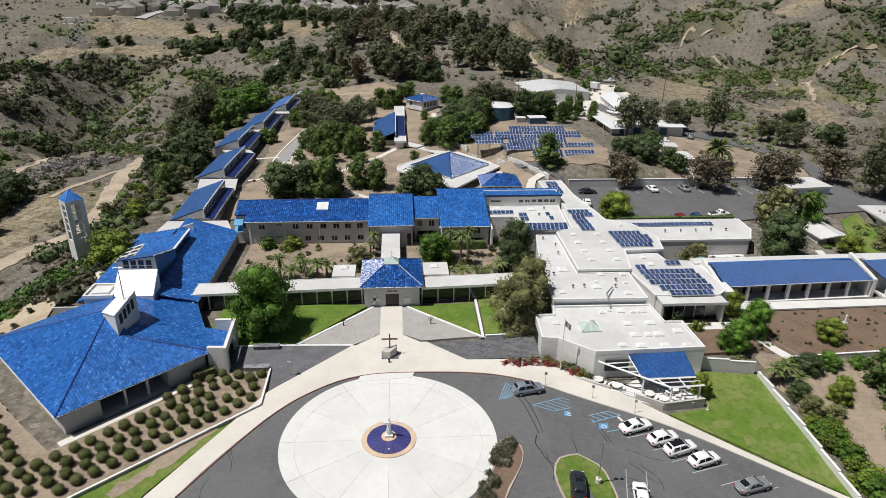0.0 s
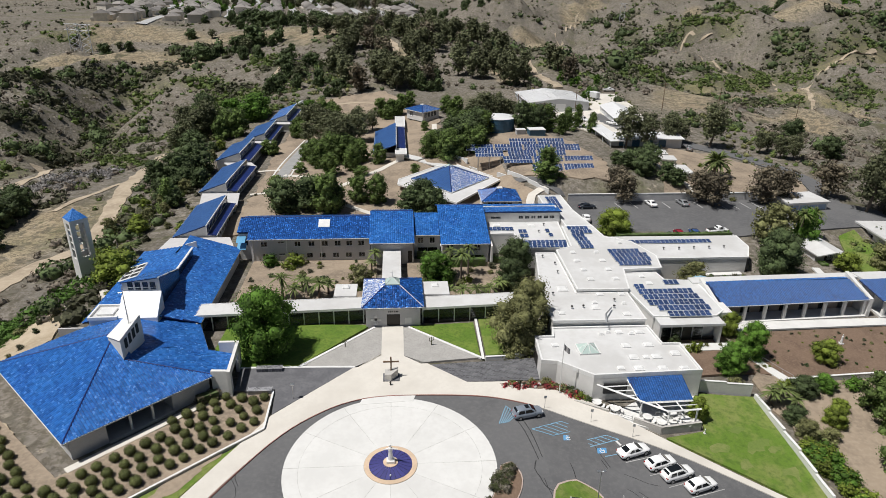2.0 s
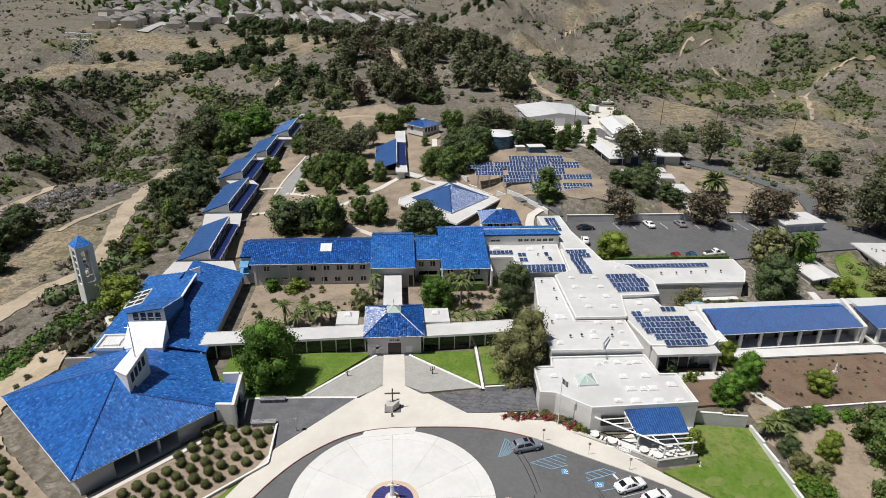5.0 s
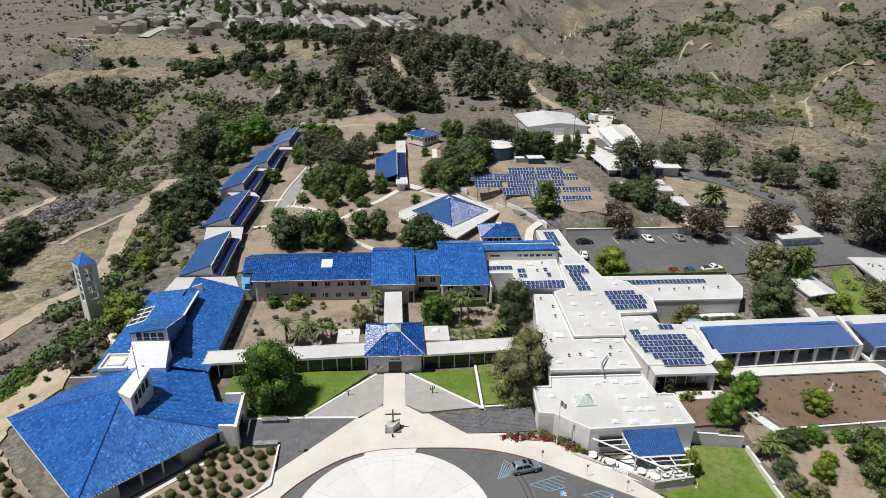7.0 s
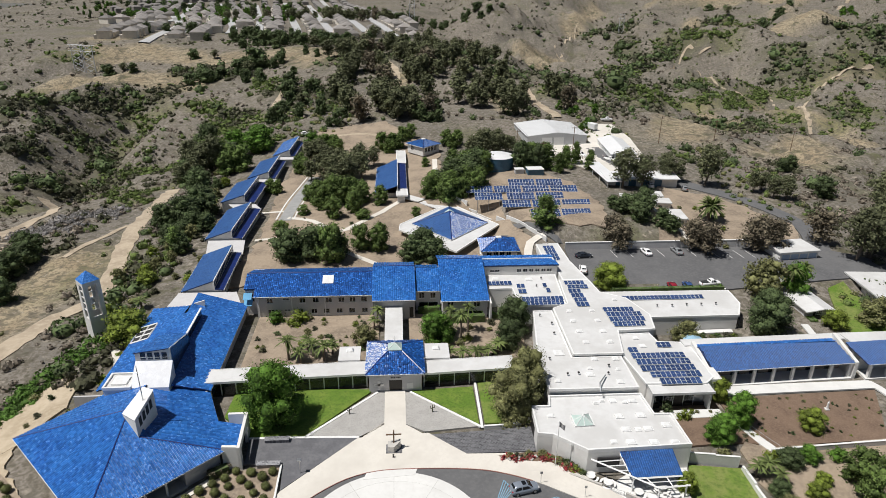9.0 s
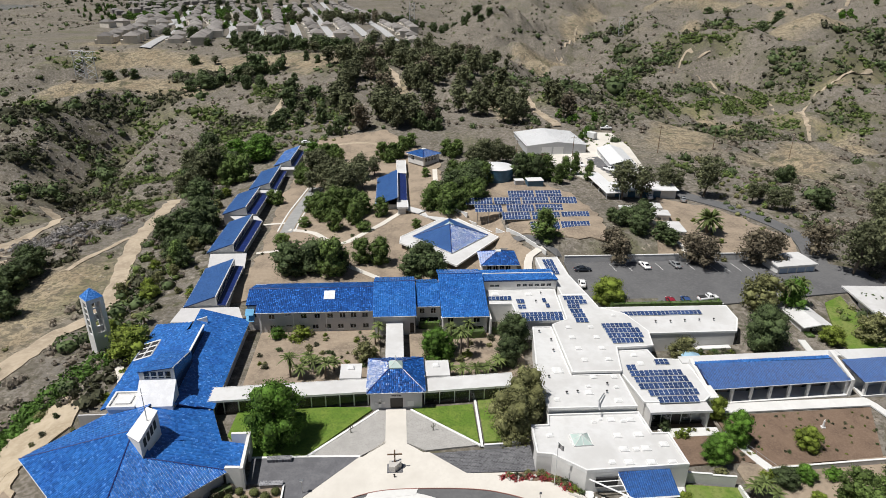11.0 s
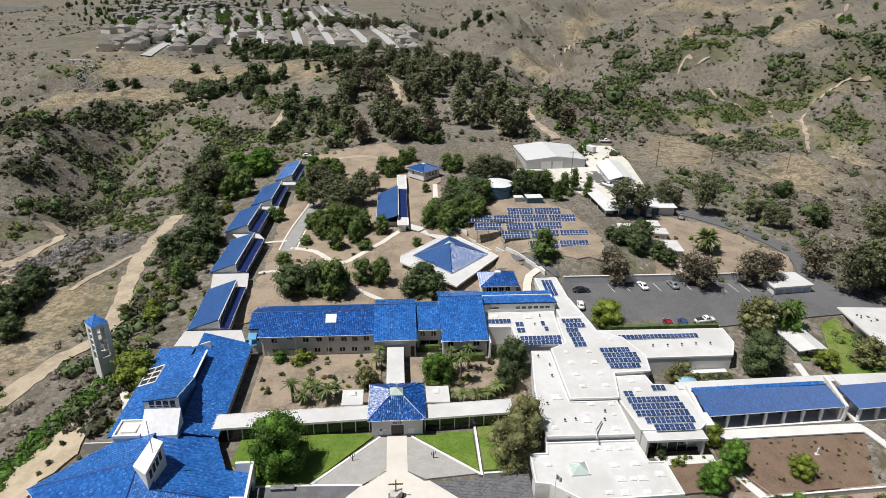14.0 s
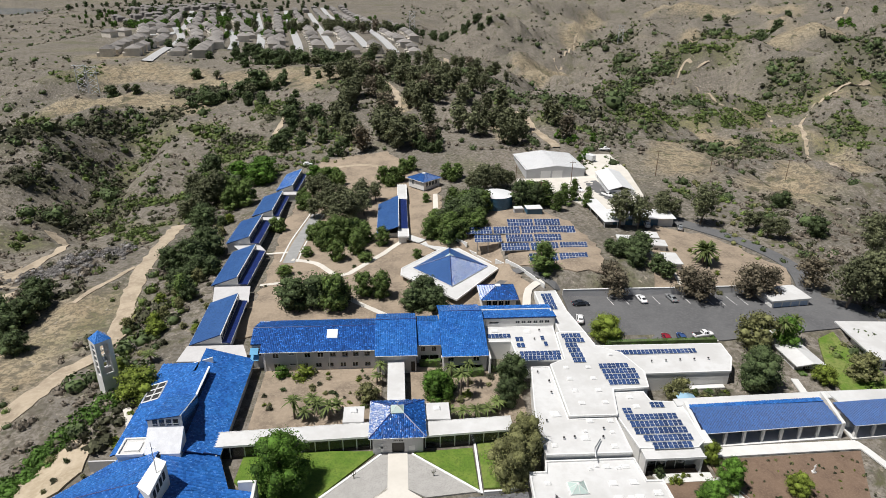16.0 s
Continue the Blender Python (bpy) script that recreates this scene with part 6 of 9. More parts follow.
for i in range(6):
    part("wall_panel", soft_box(i * 9.6, i * 9.6 + 9.57, -0.16, 0.16, -0.3, 2.3, 0.02), GREY_STUCCO, bank_wall)
    part("coping", soft_box(i * 9.6 - 0.01, i * 9.6 + 9.58, -0.22, 0.22, 2.3, 2.42, 0.02), TRIM, bank_wall)

# ---- plants ----
def foliage(name, base, dark, light, vary=0.45):
    """Leaves that let some light through."""
    m = mat(name, base, 0.75, dark, 0.25, 0.7, light, 1.3, island=vary, per_object=0.18, sheen=0.25)
    n, l = m.node_tree.nodes, m.node_tree.links
    b = n["Principled BSDF"]
    out = [q for q in n if q.type == "OUTPUT_MATERIAL"][0]
    thin, mix = n.new("ShaderNodeBsdfTranslucent"), n.new("ShaderNodeMixShader")
    l.new(b.inputs["Base Color"].links[0].from_socket, thin.inputs["Color"])
    mix.inputs[0].default_value = 0.08
    l.new(b.outputs[0], mix.inputs[1])
    l.new(thin.outputs[0], mix.inputs[2])
    l.new(mix.outputs[0], out.inputs["Surface"])
    return m


def tint(name, c, vary=0.45):
    return foliage(name, c, tuple(q * 0.5 for q in c), tuple(q * 1.5 for q in c), vary)


F_EUC = tint("grey green eucalyptus leaves", (0.125, 0.136, 0.070))
F_RUST = tint("brownish eucalyptus leaves", (0.142, 0.120, 0.082))
F_DARK = tint("dark green leaves", (0.078, 0.108, 0.043))
F_PINE = tint("green pine needles", (0.105, 0.155, 0.040))
F_GREEN = tint("bright green leaves", (0.082, 0.165, 0.022))
F_LIME = tint("yellow green leaves", (0.155, 0.200, 0.030))
F_OLIVE = tint("olive grey leaves", (0.165, 0.168, 0.070))
F_PALM = tint("palm fronds", (0.125, 0.160, 0.050))
F_SAGE = tint("grey sage scrub", (0.250, 0.212, 0.168))
F_BRUSH = tint("dark chaparral scrub", (0.086, 0.088, 0.051))
F_HERB = tint("green herb scrub", (0.118, 0.160, 0.045))
F_IVY = tint("dark glossy ivy leaves", (0.075, 0.145, 0.026))
F_CLIP = tint("clipped box leaves", (0.108, 0.122, 0.042), 0.35)


def cards(rng, centres, radii, per, size, out=0.75, squash=0.8, reach=(0.62, 1.22)):
    """Small leaf cards over a set of clumps: each clump a rough shell of leaves."""
    c = np.repeat(np.asarray(centres, float), per, axis=0)
    r = np.repeat(np.asarray(radii, float), per)
    n = len(c)
    d = rng.normal(size=(n, 3))
    d /= np.linalg.norm(d, axis=1)[:, None]
    pos = c + d * (r * rng.uniform(*reach, n))[:, None] * np.array([1, 1, squash])
    nrm = d * out + rng.normal(size=(n, 3)) * 0.45 + np.array([0, 0, 0.25])
    nrm /= np.linalg.norm(nrm, axis=1)[:, None]
    t = np.cross(nrm, rng.normal(size=(n, 3)))
    t /= np.linalg.norm(t, axis=1)[:, None]
    b = np.cross(nrm, t)
    s = (size * rng.uniform(0.55, 1.3, n))[:, None]
    v = np.stack([pos - t * s * 0.5, pos - b * s * 0.42 + nrm * s * 0.1, pos + t * s * 0.5, pos + b * s * 0.42 + nrm * s * 0.1], 1).reshape(-1, 3)
    f = (np.arange(n) * 4)[:, None] + np.array([0, 1, 2, 3])
    return v, f


def ball_mesh(level):
    bm = bmesh.new()
    bmesh.ops.create_icosphere(bm, subdivisions=level, radius=1.0)
    v, f = np.array([q.co for q in bm.verts]), np.array([[q.index for q in p.verts] for p in bm.faces])
    bm.free()
    return v, f


BALLS = {k: ball_mesh(k) for k in (1, 2)}


def cores(rng, centres, radii, level, fill, squash):
    """The shaded inner mass of each clump: a lumpy low ball."""
    bv, bf = BALLS[level]
    c, r = np.asarray(centres, float), np.asarray(radii, float)
    lump = rng.uniform(0.72, 1.18, (len(c), len(bv)))
    v = c[:, None, :] + bv[None] * (r[:, None] * fill * lump)[..., None] * np.array([1, 1, squash])
    f = bf[None] + (np.arange(len(c)) * len(bv))[:, None, None]
    return v.reshape(-1, 3), f.reshape(-1, 3)


def to_part(name, v, f, material, parent):
    return part(name, (v.tolist(), f.tolist()), material, parent)


def weld(bm):
    """Joins loose pieces to the first one at their nearest corners."""
    left, groups = set(bm.verts), []
    while left:
        todo, seen = [left.pop()], set()
        while todo:
            v = todo.pop()
            seen.add(v)
            for e in v.link_edges:
                o = e.other_vert(v)
                if o in left:
                    left.discard(o)
                    todo.append(o)
        groups.append(seen)
    groups.sort(key=lambda q: min(v.co.z for v in q))
    main_ = list(groups[0])
    for g in groups[1:]:
        a, b = min(((v, w) for v in g for w in main_), key=lambda q: (q[0].co - q[1].co).length_squared)
        a.co = b.co
        main_ += list(g)
    bmesh.ops.remove_doubles(bm, verts=bm.verts, dist=0.0002)


def trunk(rng, h, r, limbs, spread, lean=0.04):
    bm = bmesh.new()
    p, tips = Vector((0, 0, -0.4)), []
    q = Vector((rng.normal() * lean * h, rng.normal() * lean * h, h * 0.45))
    rod(bm, p, q, r, r * 0.7, 7)
    top = q + Vector((rng.normal() * lean * h, rng.normal() * lean * h, h * 0.4))
    rod(bm, q, top, r * 0.7, r * 0.25, 6)
    for i in range(limbs):
        a = math.tau * i / limbs + rng.uniform(-0.5, 0.5)
        s = q.lerp(top, rng.uniform(0.0, 0.55))
        e = s + Vector((math.cos(a) * spread, math.sin(a) * spread, h * rng.uniform(0.14, 0.3))) * rng.uniform(0.7, 1.0)
        rod(bm, s, e, r * 0.4, r * 0.12, 5)
        tips.append(e)
    weld(bm)
    return bm, tips + [top]


def make_tree(seed, material, h, rad, clumps, clump_r, per, size, low=0.35, limbs=5, shape="round", name="tree", label="", squash=0.8, bark=BARK):
    """A tree of height h and crown radius rad; shape sets how the clumps narrow with height."""
    rng = np.random.default_rng(seed)
    t = thing(name, pose(0, 0, -500), label, "tree")
    bm, tips = trunk(rng, h * 0.85, 0.022 * h + 0.05, limbs, rad * 0.55)
    part("trunk", bm, bark, t)
    cs, rs = [], []
    for i in range(clumps):
        u = (i + 0.5) / clumps
        z = low + (0.98 - low) * u
        if shape == "round":
            w = math.sqrt(max(0.05, 1 - (2 * (z - low) / (1 - low) - 0.85) ** 2 / 1.35))
        elif shape == "cone":
            w = 1.05 * (1 - u) ** 0.75 + 0.1
        else:
            w = 0.45 + 0.55 * math.sin(u * 2.6 + 0.3)
        a = i * 2.4 + rng.uniform(-0.6, 0.6)
        rr = rad * w * (rng.uniform(0.35, 0.85) if i % 3 else rng.uniform(0.0, 0.4))
        cs.append((rr * math.cos(a), rr * math.sin(a), z * h - clump_r * 0.4))
        rs.append(clump_r * rng.uniform(0.7, 1.25))
    if shape == "airy":
        for e in tips:
            cs.append(tuple(e))
            rs.append(clump_r * rng.uniform(0.7, 1.1))
    v, f = cards(rng, cs, rs, per, size, squash=squash)
    cv, cf = cores(rng, cs, rs, 2 if per > 100 else 1, 0.50 if shape == "airy" else 0.64, squash)
    part("crown", (np.concatenate([v, cv]).tolist(), f.tolist() + (cf + len(v)).tolist()), material, t, smooth=True)
    return t


def make_palm(seed, h, fronds, length, name="palm", label="", droop=1.0, material=F_PALM, thick=0.16):
    rng = np.random.default_rng(seed)
    t = thing(name, pose(0, 0, -500), label, "palm")
    bm = bmesh.new()
    rod(bm, (0, 0, -0.3), (0.05, 0.1, h), thick * 1.25, thick, 8)
    part("trunk", bm, BARK, t)
    vs, fs = [], []
    for i in range(fronds):
        a = i * 2.4
        el = rng.uniform(-0.35, 1.25)
        prev = None
        L = length * rng.uniform(0.85, 1.1)
        d = Vector((math.cos(a), math.sin(a), 0))
        s = Vector((-d.y, d.x, 0))
        for k in range(5):
            u = k / 4
            p = Vector((0.05, 0.1, h)) + d * (L * u * math.cos(el) * (1 - 0.15 * u)) + Vector((0, 0, L * (u * math.sin(el) - droop * 0.55 * u * u)))
            w = length * 0.058 * (0.25, 1.0, 1.0, 0.75, 0.1)[k]
            row = [p - s * w - Vector((0, 0, w * 0.5)), p, p + s * w - Vector((0, 0, w * 0.5))]
            i0 = len(vs)
            vs += [tuple(q) for q in row]
            if k:
                fs += [(i0 - 3, i0 - 2, i0 + 1, i0), (i0 - 2, i0 - 1, i0 + 2, i0 + 1)]
    part("crown", (vs, fs), material, t)
    return t


KINDS = {
    "euc": [make_tree(100 + i, F_EUC, 12, 4.2, 30, 1.5, 62, 0.5, 0.30, 6, "airy", "eucalyptus", "tall grey-green eucalyptus with an open crown") for i in range(4)],
    "rust": [make_tree(110 + i, F_RUST, 9, 3.6, 28, 1.4, 60, 0.45, 0.22, 6, "airy", "eucalyptus", "brownish eucalyptus with a thin ragged crown") for i in range(2)],
    "dark": [make_tree(120 + i, F_DARK, 8, 4.6, 44, 1.7, 66, 0.46, 0.10, 6, "round", "oak", "broad dark green tree with a dense crown") for i in range(3)],
    "pine": [make_tree(130 + i, F_PINE, 8, 3.8, 42, 1.4, 62, 0.40, 0.08, 6, "round", "pine", "bushy green pine in the dry garden") for i in range(3)],
    "cone": [make_tree(140 + i, F_PINE, 9, 2.9, 38, 1.15, 74, 0.37, 0.08, 5, "cone", "conifer", "conical green conifer with layered branches") for i in range(2)],
    "green": [make_tree(150 + i, F_GREEN, 8, 4.0, 48, 1.4, 84, 0.38, 0.10, 6, "round", "shade_tree", "full bright green shade tree") for i in range(2)],
    "lime": [make_tree(160 + i, F_LIME, 6, 3.6, 42, 1.3, 80, 0.35, 0.15, 6, "round", "shade_tree", "yellow-green tree with a round crown") for i in range(2)],
    "olive": [make_tree(170 + i, F_OLIVE, 6, 3.4, 40, 1.25, 80, 0.34, 0.10, 6, "round", "olive_tree", "olive-grey tree with a loose crown") for i in range(2)],
    "shrub": [make_tree(180 + i, m_, 2.2, 1.4, 12, 0.75, 44, 0.25, 0.02, 3, "round", "shrub", lab) for i, (m_, lab) in enumerate(((F_DARK, "dark green rounded garden shrub"), (F_OLIVE, "grey-green rounded garden shrub"), (F_LIME, "yellow-green rounded garden shrub"), (F_BRUSH, "dull dark green chaparral shrub"), (F_GREEN, "bright green leafy shrub")))],
    "palm": [make_palm(190 + i, 4.2, 34, 2.3, "palm", "small courtyard palm with arching fronds") for i in range(2)],
    "tall_palm": [make_palm(195, 7.5, 34, 2.4, "palm", "tall slim palm in the courtyard")],
    "date_palm": [make_palm(197, 4.5, 110, 4.6, "date_palm", "stout date palm with a huge round crown", 0.7, F_PALM, 0.5)],
}
KINDS["euc_far"] = [make_tree(200 + i, F_EUC, 12, 4.2, 26, 1.6, 24, 0.85, 0.25, 6, "airy", "eucalyptus", "tall grey-green eucalyptus with an open crown") for i in range(4)]
KINDS["rust_far"] = [make_tree(210 + i, F_RUST, 9, 3.6, 24, 1.5, 24, 0.75, 0.2, 6, "airy", "eucalyptus", "brownish eucalyptus with a thin ragged crown") for i in range(2)]
KINDS["dark_far"] = [make_tree(220 + i, F_DARK, 8, 4.6, 30, 1.9, 26, 0.85, 0.05, 6, "round", "oak", "broad dark green tree with a dense crown") for i in range(3)]
KINDS["green_far"] = [make_tree(230 + i, F_GREEN, 8, 4.0, 28, 1.6, 28, 0.85, 0.05, 6, "round", "shade_tree", "full bright green shade tree") for i in range(2)]
KINDS["green_fine"] = [make_tree(240 + i, F_GREEN, 8, 4.0, 56, 1.3, 210, 0.23, 0.08, 8, "round", "shade_tree", "full bright green shade tree with fine leaves") for i in range(2)]
KINDS["olive_fine"] = [make_tree(250 + i, F_OLIVE, 6, 3.4, 54, 1.15, 210, 0.19, 0.04, 8, "round", "olive_tree", "broad olive-green tree with a dense crown") for i in range(2)]
KINDS["dark_fine"] = [make_tree(270, F_DARK, 8, 4.6, 60, 1.5, 190, 0.26, 0.08, 7, "round", "oak", "broad dark green tree with a dense crown")]
KINDS["lime_fine"] = [make_tree(260, F_LIME, 6, 3.6, 46, 1.2, 190, 0.2, 0.12, 7, "round", "shade_tree", "yellow-green tree with a round crown")]
BASE_H = {"euc": 12, "rust": 9, "dark": 8, "pine": 8, "cone": 9, "green": 8, "lime": 6, "olive": 6, "shrub": 2.2, "palm": 5.2, "tall_palm": 8.5, "date_palm": 7.5}
BASE_R = {"euc": 5.2, "rust": 4.4, "dark": 5.6, "pine": 4.6, "cone": 3.5, "green": 4.8, "lime": 4.3, "olive": 4.4, "shrub": 1.8, "palm": 2.3, "tall_palm": 2.4, "date_palm": 4.6}
for k_ in BASE_R:
    BASE_R[k_] *= 0.84
for k_ in ("green", "olive", "lime", "dark"):
    BASE_H[k_ + "_fine"], BASE_R[k_ + "_fine"] = BASE_H[k_], BASE_R[k_]
for k_ in ("euc", "rust", "dark", "green"):
    BASE_H[k_ + "_far"], BASE_R[k_ + "_far"] = BASE_H[k_], BASE_R[k_]
spin = random.Random(5)
USED = set()


def plant(kind, x, y, h, r=None, which=None, z=None):
    src = KINDS[kind][spin.randrange(len(KINDS[kind])) if which is None else which]
    k = h / BASE_H[kind]
    w = k if r is None else r / BASE_R[kind]
    zz = gz(x, y) if z is None else z
    m = Matrix.LocRotScale((x, y, zz), Euler((0, 0, spin.uniform(0, 6.28))), None)
    if src.name not in USED:
        USED.add(src.name)
        ob = src
        ob.matrix_basis = m
    else:
        ob = copy_thing(src, m)
    ob.scale = (w, w, k)
    return ob


def plant_all(kind, rows):
    """Single trees: x, y, height, half width; a broad clump of a slim kind is two or three trees."""
    slim = {"pine": 0.46, "euc": 0.42, "rust": 0.46, "dark": 0.62}.get(kind, 9.0)
    for x, y, h, r in rows:
        if r <= slim * h + 0.4 or h < 4:
            plant(kind, x, y, h, r)
            continue
        n, a0 = (2 if r < slim * h * 1.45 else 3), spin.uniform(0, 6.28)
        for i in range(n):
            a, f = a0 + math.tau * i / n, spin.uniform(0.85, 1.2)
            plant(kind, x + r * 0.5 * math.cos(a), y + r * 0.5 * math.sin(a), h * f, slim * h * f)


# single trees
EAST_PINES = [(72.5, 75.5, 6.5, 3.0), (71.8, 71.0, 7.0, 3.2), (67.5, 63.5, 6.5, 3.0), (76.0, 66.0, 7.0, 3.2), (79.0, 76.0, 6.0, 3.0), (70.0, 56.0, 5.5, 2.8)]
plant("green_fine", -22.4, 93.4, 12.4, 5.7)
plant("olive_fine", 19.6, 93.0, 9.5, 5.6)
plant("olive_fine", 22.6, 97.5, 10.5, 4.6)
plant("dark_fine", 79.2, 117.0, 10.0, 5.4)
plant("dark_fine", 24.5, 121.5, 8.0, 4.2)
plant("dark_fine", 22.2, 114.5, 6.5, 3.2)
plant("lime", -58.6, 122.5, 6.5, 5.2)
plant("pine", -49.5, 144, 3.0, 2.2)
plant_all("green_fine", [(7.5, 118.6, 6.8, 4.0), (53.7, 84.4, 5.0, 3.0), (59.2, 89.0, 6.6, 2.9)])
plant_all("green", [(-71, 283, 9, 6), (-60, 281, 10, 7), (94, 132, 8, 4)])
plant_all("lime_fine", [(50.2, 136, 6.2, 4.6), (58.4, 95.3, 4.6, 2.3), (71.8, 87.4, 3.8, 2.8), (43.8, 74.8, 3.6, 1.8)])
plant_all("lime", [(18.2, 149.5, 3.0, 3.0), (-64, 150, 3.2, 3), (96, 118, 4, 3)])
plant_all("olive", [(60.2, 114.8, 5.0, 3.6), (-8.0, 118.0, 4.2, 3.2), (86.5, 132, 9.5, 5.6), (106.2, 119.0, 6.5, 4.6)])
plant_all("dark", [(70, 172, 6.5, 4.6), (73.5, 178.5, 7, 4.4), (66, 178, 4, 4), (76, 166, 4.5, 3.2), (5.9, 157.0, 6.6, 6.4), (-29.5, 158.5, 8.5, 5.6), (-22.8, 159.5, 9.0, 5.8), (-17.2, 158.5, 8, 4.8), (-69, 190, 8, 6), (-64, 196, 9, 6), (-65, 178, 6, 5), (-62, 170, 6, 4.5), (-60, 184, 5.5, 4.5), (-106, 160, 8.5, 8), (-97, 146, 6, 4), (-112, 150, 7, 6), (-104, 172, 7, 6), (20, 204, 9, 6), (24.5, 210, 9, 6)])
plant_all("pine", [(-8.1, 162.5, 7.2, 4.8), (-24, 200, 8.5, 6.0), (-17.5, 203, 8, 5.5), (-28, 206, 6, 4), (-13, 199, 7, 4.5), (13, 209, 5, 3.4), (-4, 256, 6.5, 5.5), (-31, 262, 7, 4.5), (-26, 259, 5.5, 4), (3, 268, 6, 4.4), (22, 256, 6, 5), (-37, 240, 5, 3.5), (-35, 233, 5, 3.6), (-20, 187, 7, 3.2), (-14, 191, 7.5, 3.2), (-6, 197, 6.5, 2.8), (10, 198, 8, 3.6), (10, 233, 3.6, 1.9), (5, 187, 3.2, 1.7), (19, 219, 9, 4), (23, 211, 10, 4), (29, 211, 9, 3.6), (-18, 156, 11, 4.6), (-25, 196, 7, 3.0), (-1, 258, 5.5, 3.2)])
plant_all("pine", [(17, 196, 8, 5.5), (13, 202, 7.5, 5), (24, 200, 7, 5), (-43, 215, 4.5, 2.8), (-35, 178, 3.6, 2.6), (-33, 164, 2.2, 1.6), (-30, 192, 3.2, 2.2), (-11, 185, 3, 2.6), (-63, 245, 9, 6), (-70, 255, 11, 7), (-78, 268, 10, 6)])
plant_all("cone", [(41.0, 168, 9.2, 4.6), (-62, 168, 8, 3.0), (56, 214, 7, 3), (60, 221, 8, 3), (65, 226, 8.5, 2.4), (52, 219, 9, 5), (47, 220, 8.5, 5), (70, 224, 6, 2.4), (68, 219, 5.5, 2)])
plant_all("euc", [(121, 148, 15, 5.5), (128, 152, 16, 6), (134, 154, 15, 6), (141, 158, 16, 6), (150, 160, 15, 6), (74.5, 200.5, 13.5, 5.2), (80.5, 199.5, 12, 4.8), (94, 209, 9, 5.5), (105, 205, 14.5, 5.6), (122, 201, 7.5, 4.0), (126, 194, 7.5, 3.6)])
plant_all("euc", [(-22, 218, 9.5, 6.0), (-16, 224, 9, 6), (-30, 226, 8.5, 5), (-25, 234, 9, 6), (-12, 238, 9, 5.4), (-33, 246, 8, 5), (-76, 252, 13, 6.5), (-84, 262, 12, 6), (-80, 240, 9, 5), (36, 240, 9, 6), (30, 236, 9, 6), (42, 243, 7, 5)])
plant_all("rust", [(59.3, 159.0, 8.4, 4.4), (81, 155, 8.2, 4.6), (99, 154.5, 9, 5), (118, 160, 10, 5), (140, 150, 11, 5)])
plant("date_palm", 92.2, 174.0, 7.8, 4.8)
plant_all("palm", [(-22.9, 112.5, 5.6, 2.6), (-20.4, 111.4, 3.4, 2.2), (-18.2, 113.4, 4.0, 2.5), (-15.8, 111.8, 4.6, 2.6), (-14.2, 114.0, 3.4, 2.2), (-19.6, 116, 3.4, 2.2), (9.5, 110.8, 3.0, 2.2), (12.2, 110.2, 3.4, 2.4), (15.0, 110.5, 3.2, 2.4), (17.5, 111.0, 3.0, 2.3), (19.6, 112.6, 3.4, 2.4), (-5.4, 126.6, 4.2, 2.0), (-6.0, 123.8, 3.0, 1.8), (-60, 136, 2.6, 2.6), (96.5, 133, 8, 2.6)])
plant_all("tall_palm", [(12.4, 117.6, 7.6, 2.4), (14.4, 121.4, 7.2, 2.2), (10.6, 121.6, 6.4, 2.2), (92.0, 130.5, 8.5, 2.6)])
plant_all("shrub", [(-27.7, 128.0, 2.6, 2.2), (-23.0, 127.4, 2.8, 2.8), (-44.5, 144, 1.6, 1.4), (53.0, 81.2, 1.6, 1.3), (49.6, 90.2, 1.8, 1.2), (47.3, 92.0, 2.2, 1.3), (61.0, 80.4, 2.0, 1.6), (72, 80.2, 2.0, 1.8), (86, 81, 2.6, 2.2), (-37.6, 96.5, 1.6, 1.7)])

# loose low plants in the courtyards and gardens
loose = random.Random(11)
for x0, x1, y0, y1, n, lo, hi in ((-31, -8, 115, 129, 34, 0.5, 1.1), (2, 20, 112, 126, 22, 0.7, 1.7), (59, 88, 85, 95.5, 60, 0.28, 0.5), (47, 60, 84, 94, 18, 0.4, 1.1), (-70, -52, 92, 118, 22, 0.6, 1.3), (-40, -10, 165, 198, 14, 0.5, 1.2), (76, 100, 156, 190, 20, 0.6, 1.4), (61, 72, 112, 117, 16, 0.7, 1.3), (-60, -48, 132, 200, 26, 0.8, 2.0)):
    for i in range(n):
        x, y = loose.uniform(x0, x1), loose.uniform(y0, y1)
        if x0 == 59 and y < 85:
            continue
        h = loose.uniform(lo, hi)
        plant("shrub", x, y, h, h * loose.uniform(0.7, 1.1), loose.randrange(4))

# clipped bushes in rows round the chapel
rng0 = np.random.default_rng(77)
ball = thing("clipped_bush", pose(0, 0, -500), "clipped round bush in a sandy bed", "bush", "clipped bushes in rows")
n = 620
d = rng0.normal(size=(n, 3))
d /= np.linalg.norm(d, axis=1)[:, None]
v, f = cards(rng0, d[:1] * 0, [0.80], n, 0.15, out=2.6, squash=0.88, reach=(0.90, 1.02))
v[:, 2] += 0.62
to_part("foliage", v, f, F_CLIP, ball)
bm = bmesh.new()
bmesh.ops.create_icosphere(bm, subdivisions=2, radius=0.68, matrix=Matrix.LocRotScale((0, 0, 0.58), None, (1, 1, 0.85)))
part("core", bm, F_CLIP, ball)
part("stem", rod(bmesh.new(), (0, 0, -0.2), (0, 0, 0.4), 0.06), BARK, ball)
d1, d2 = Vector((-0.755, -0.655)), Vector((-0.655, 0.755))
first = True
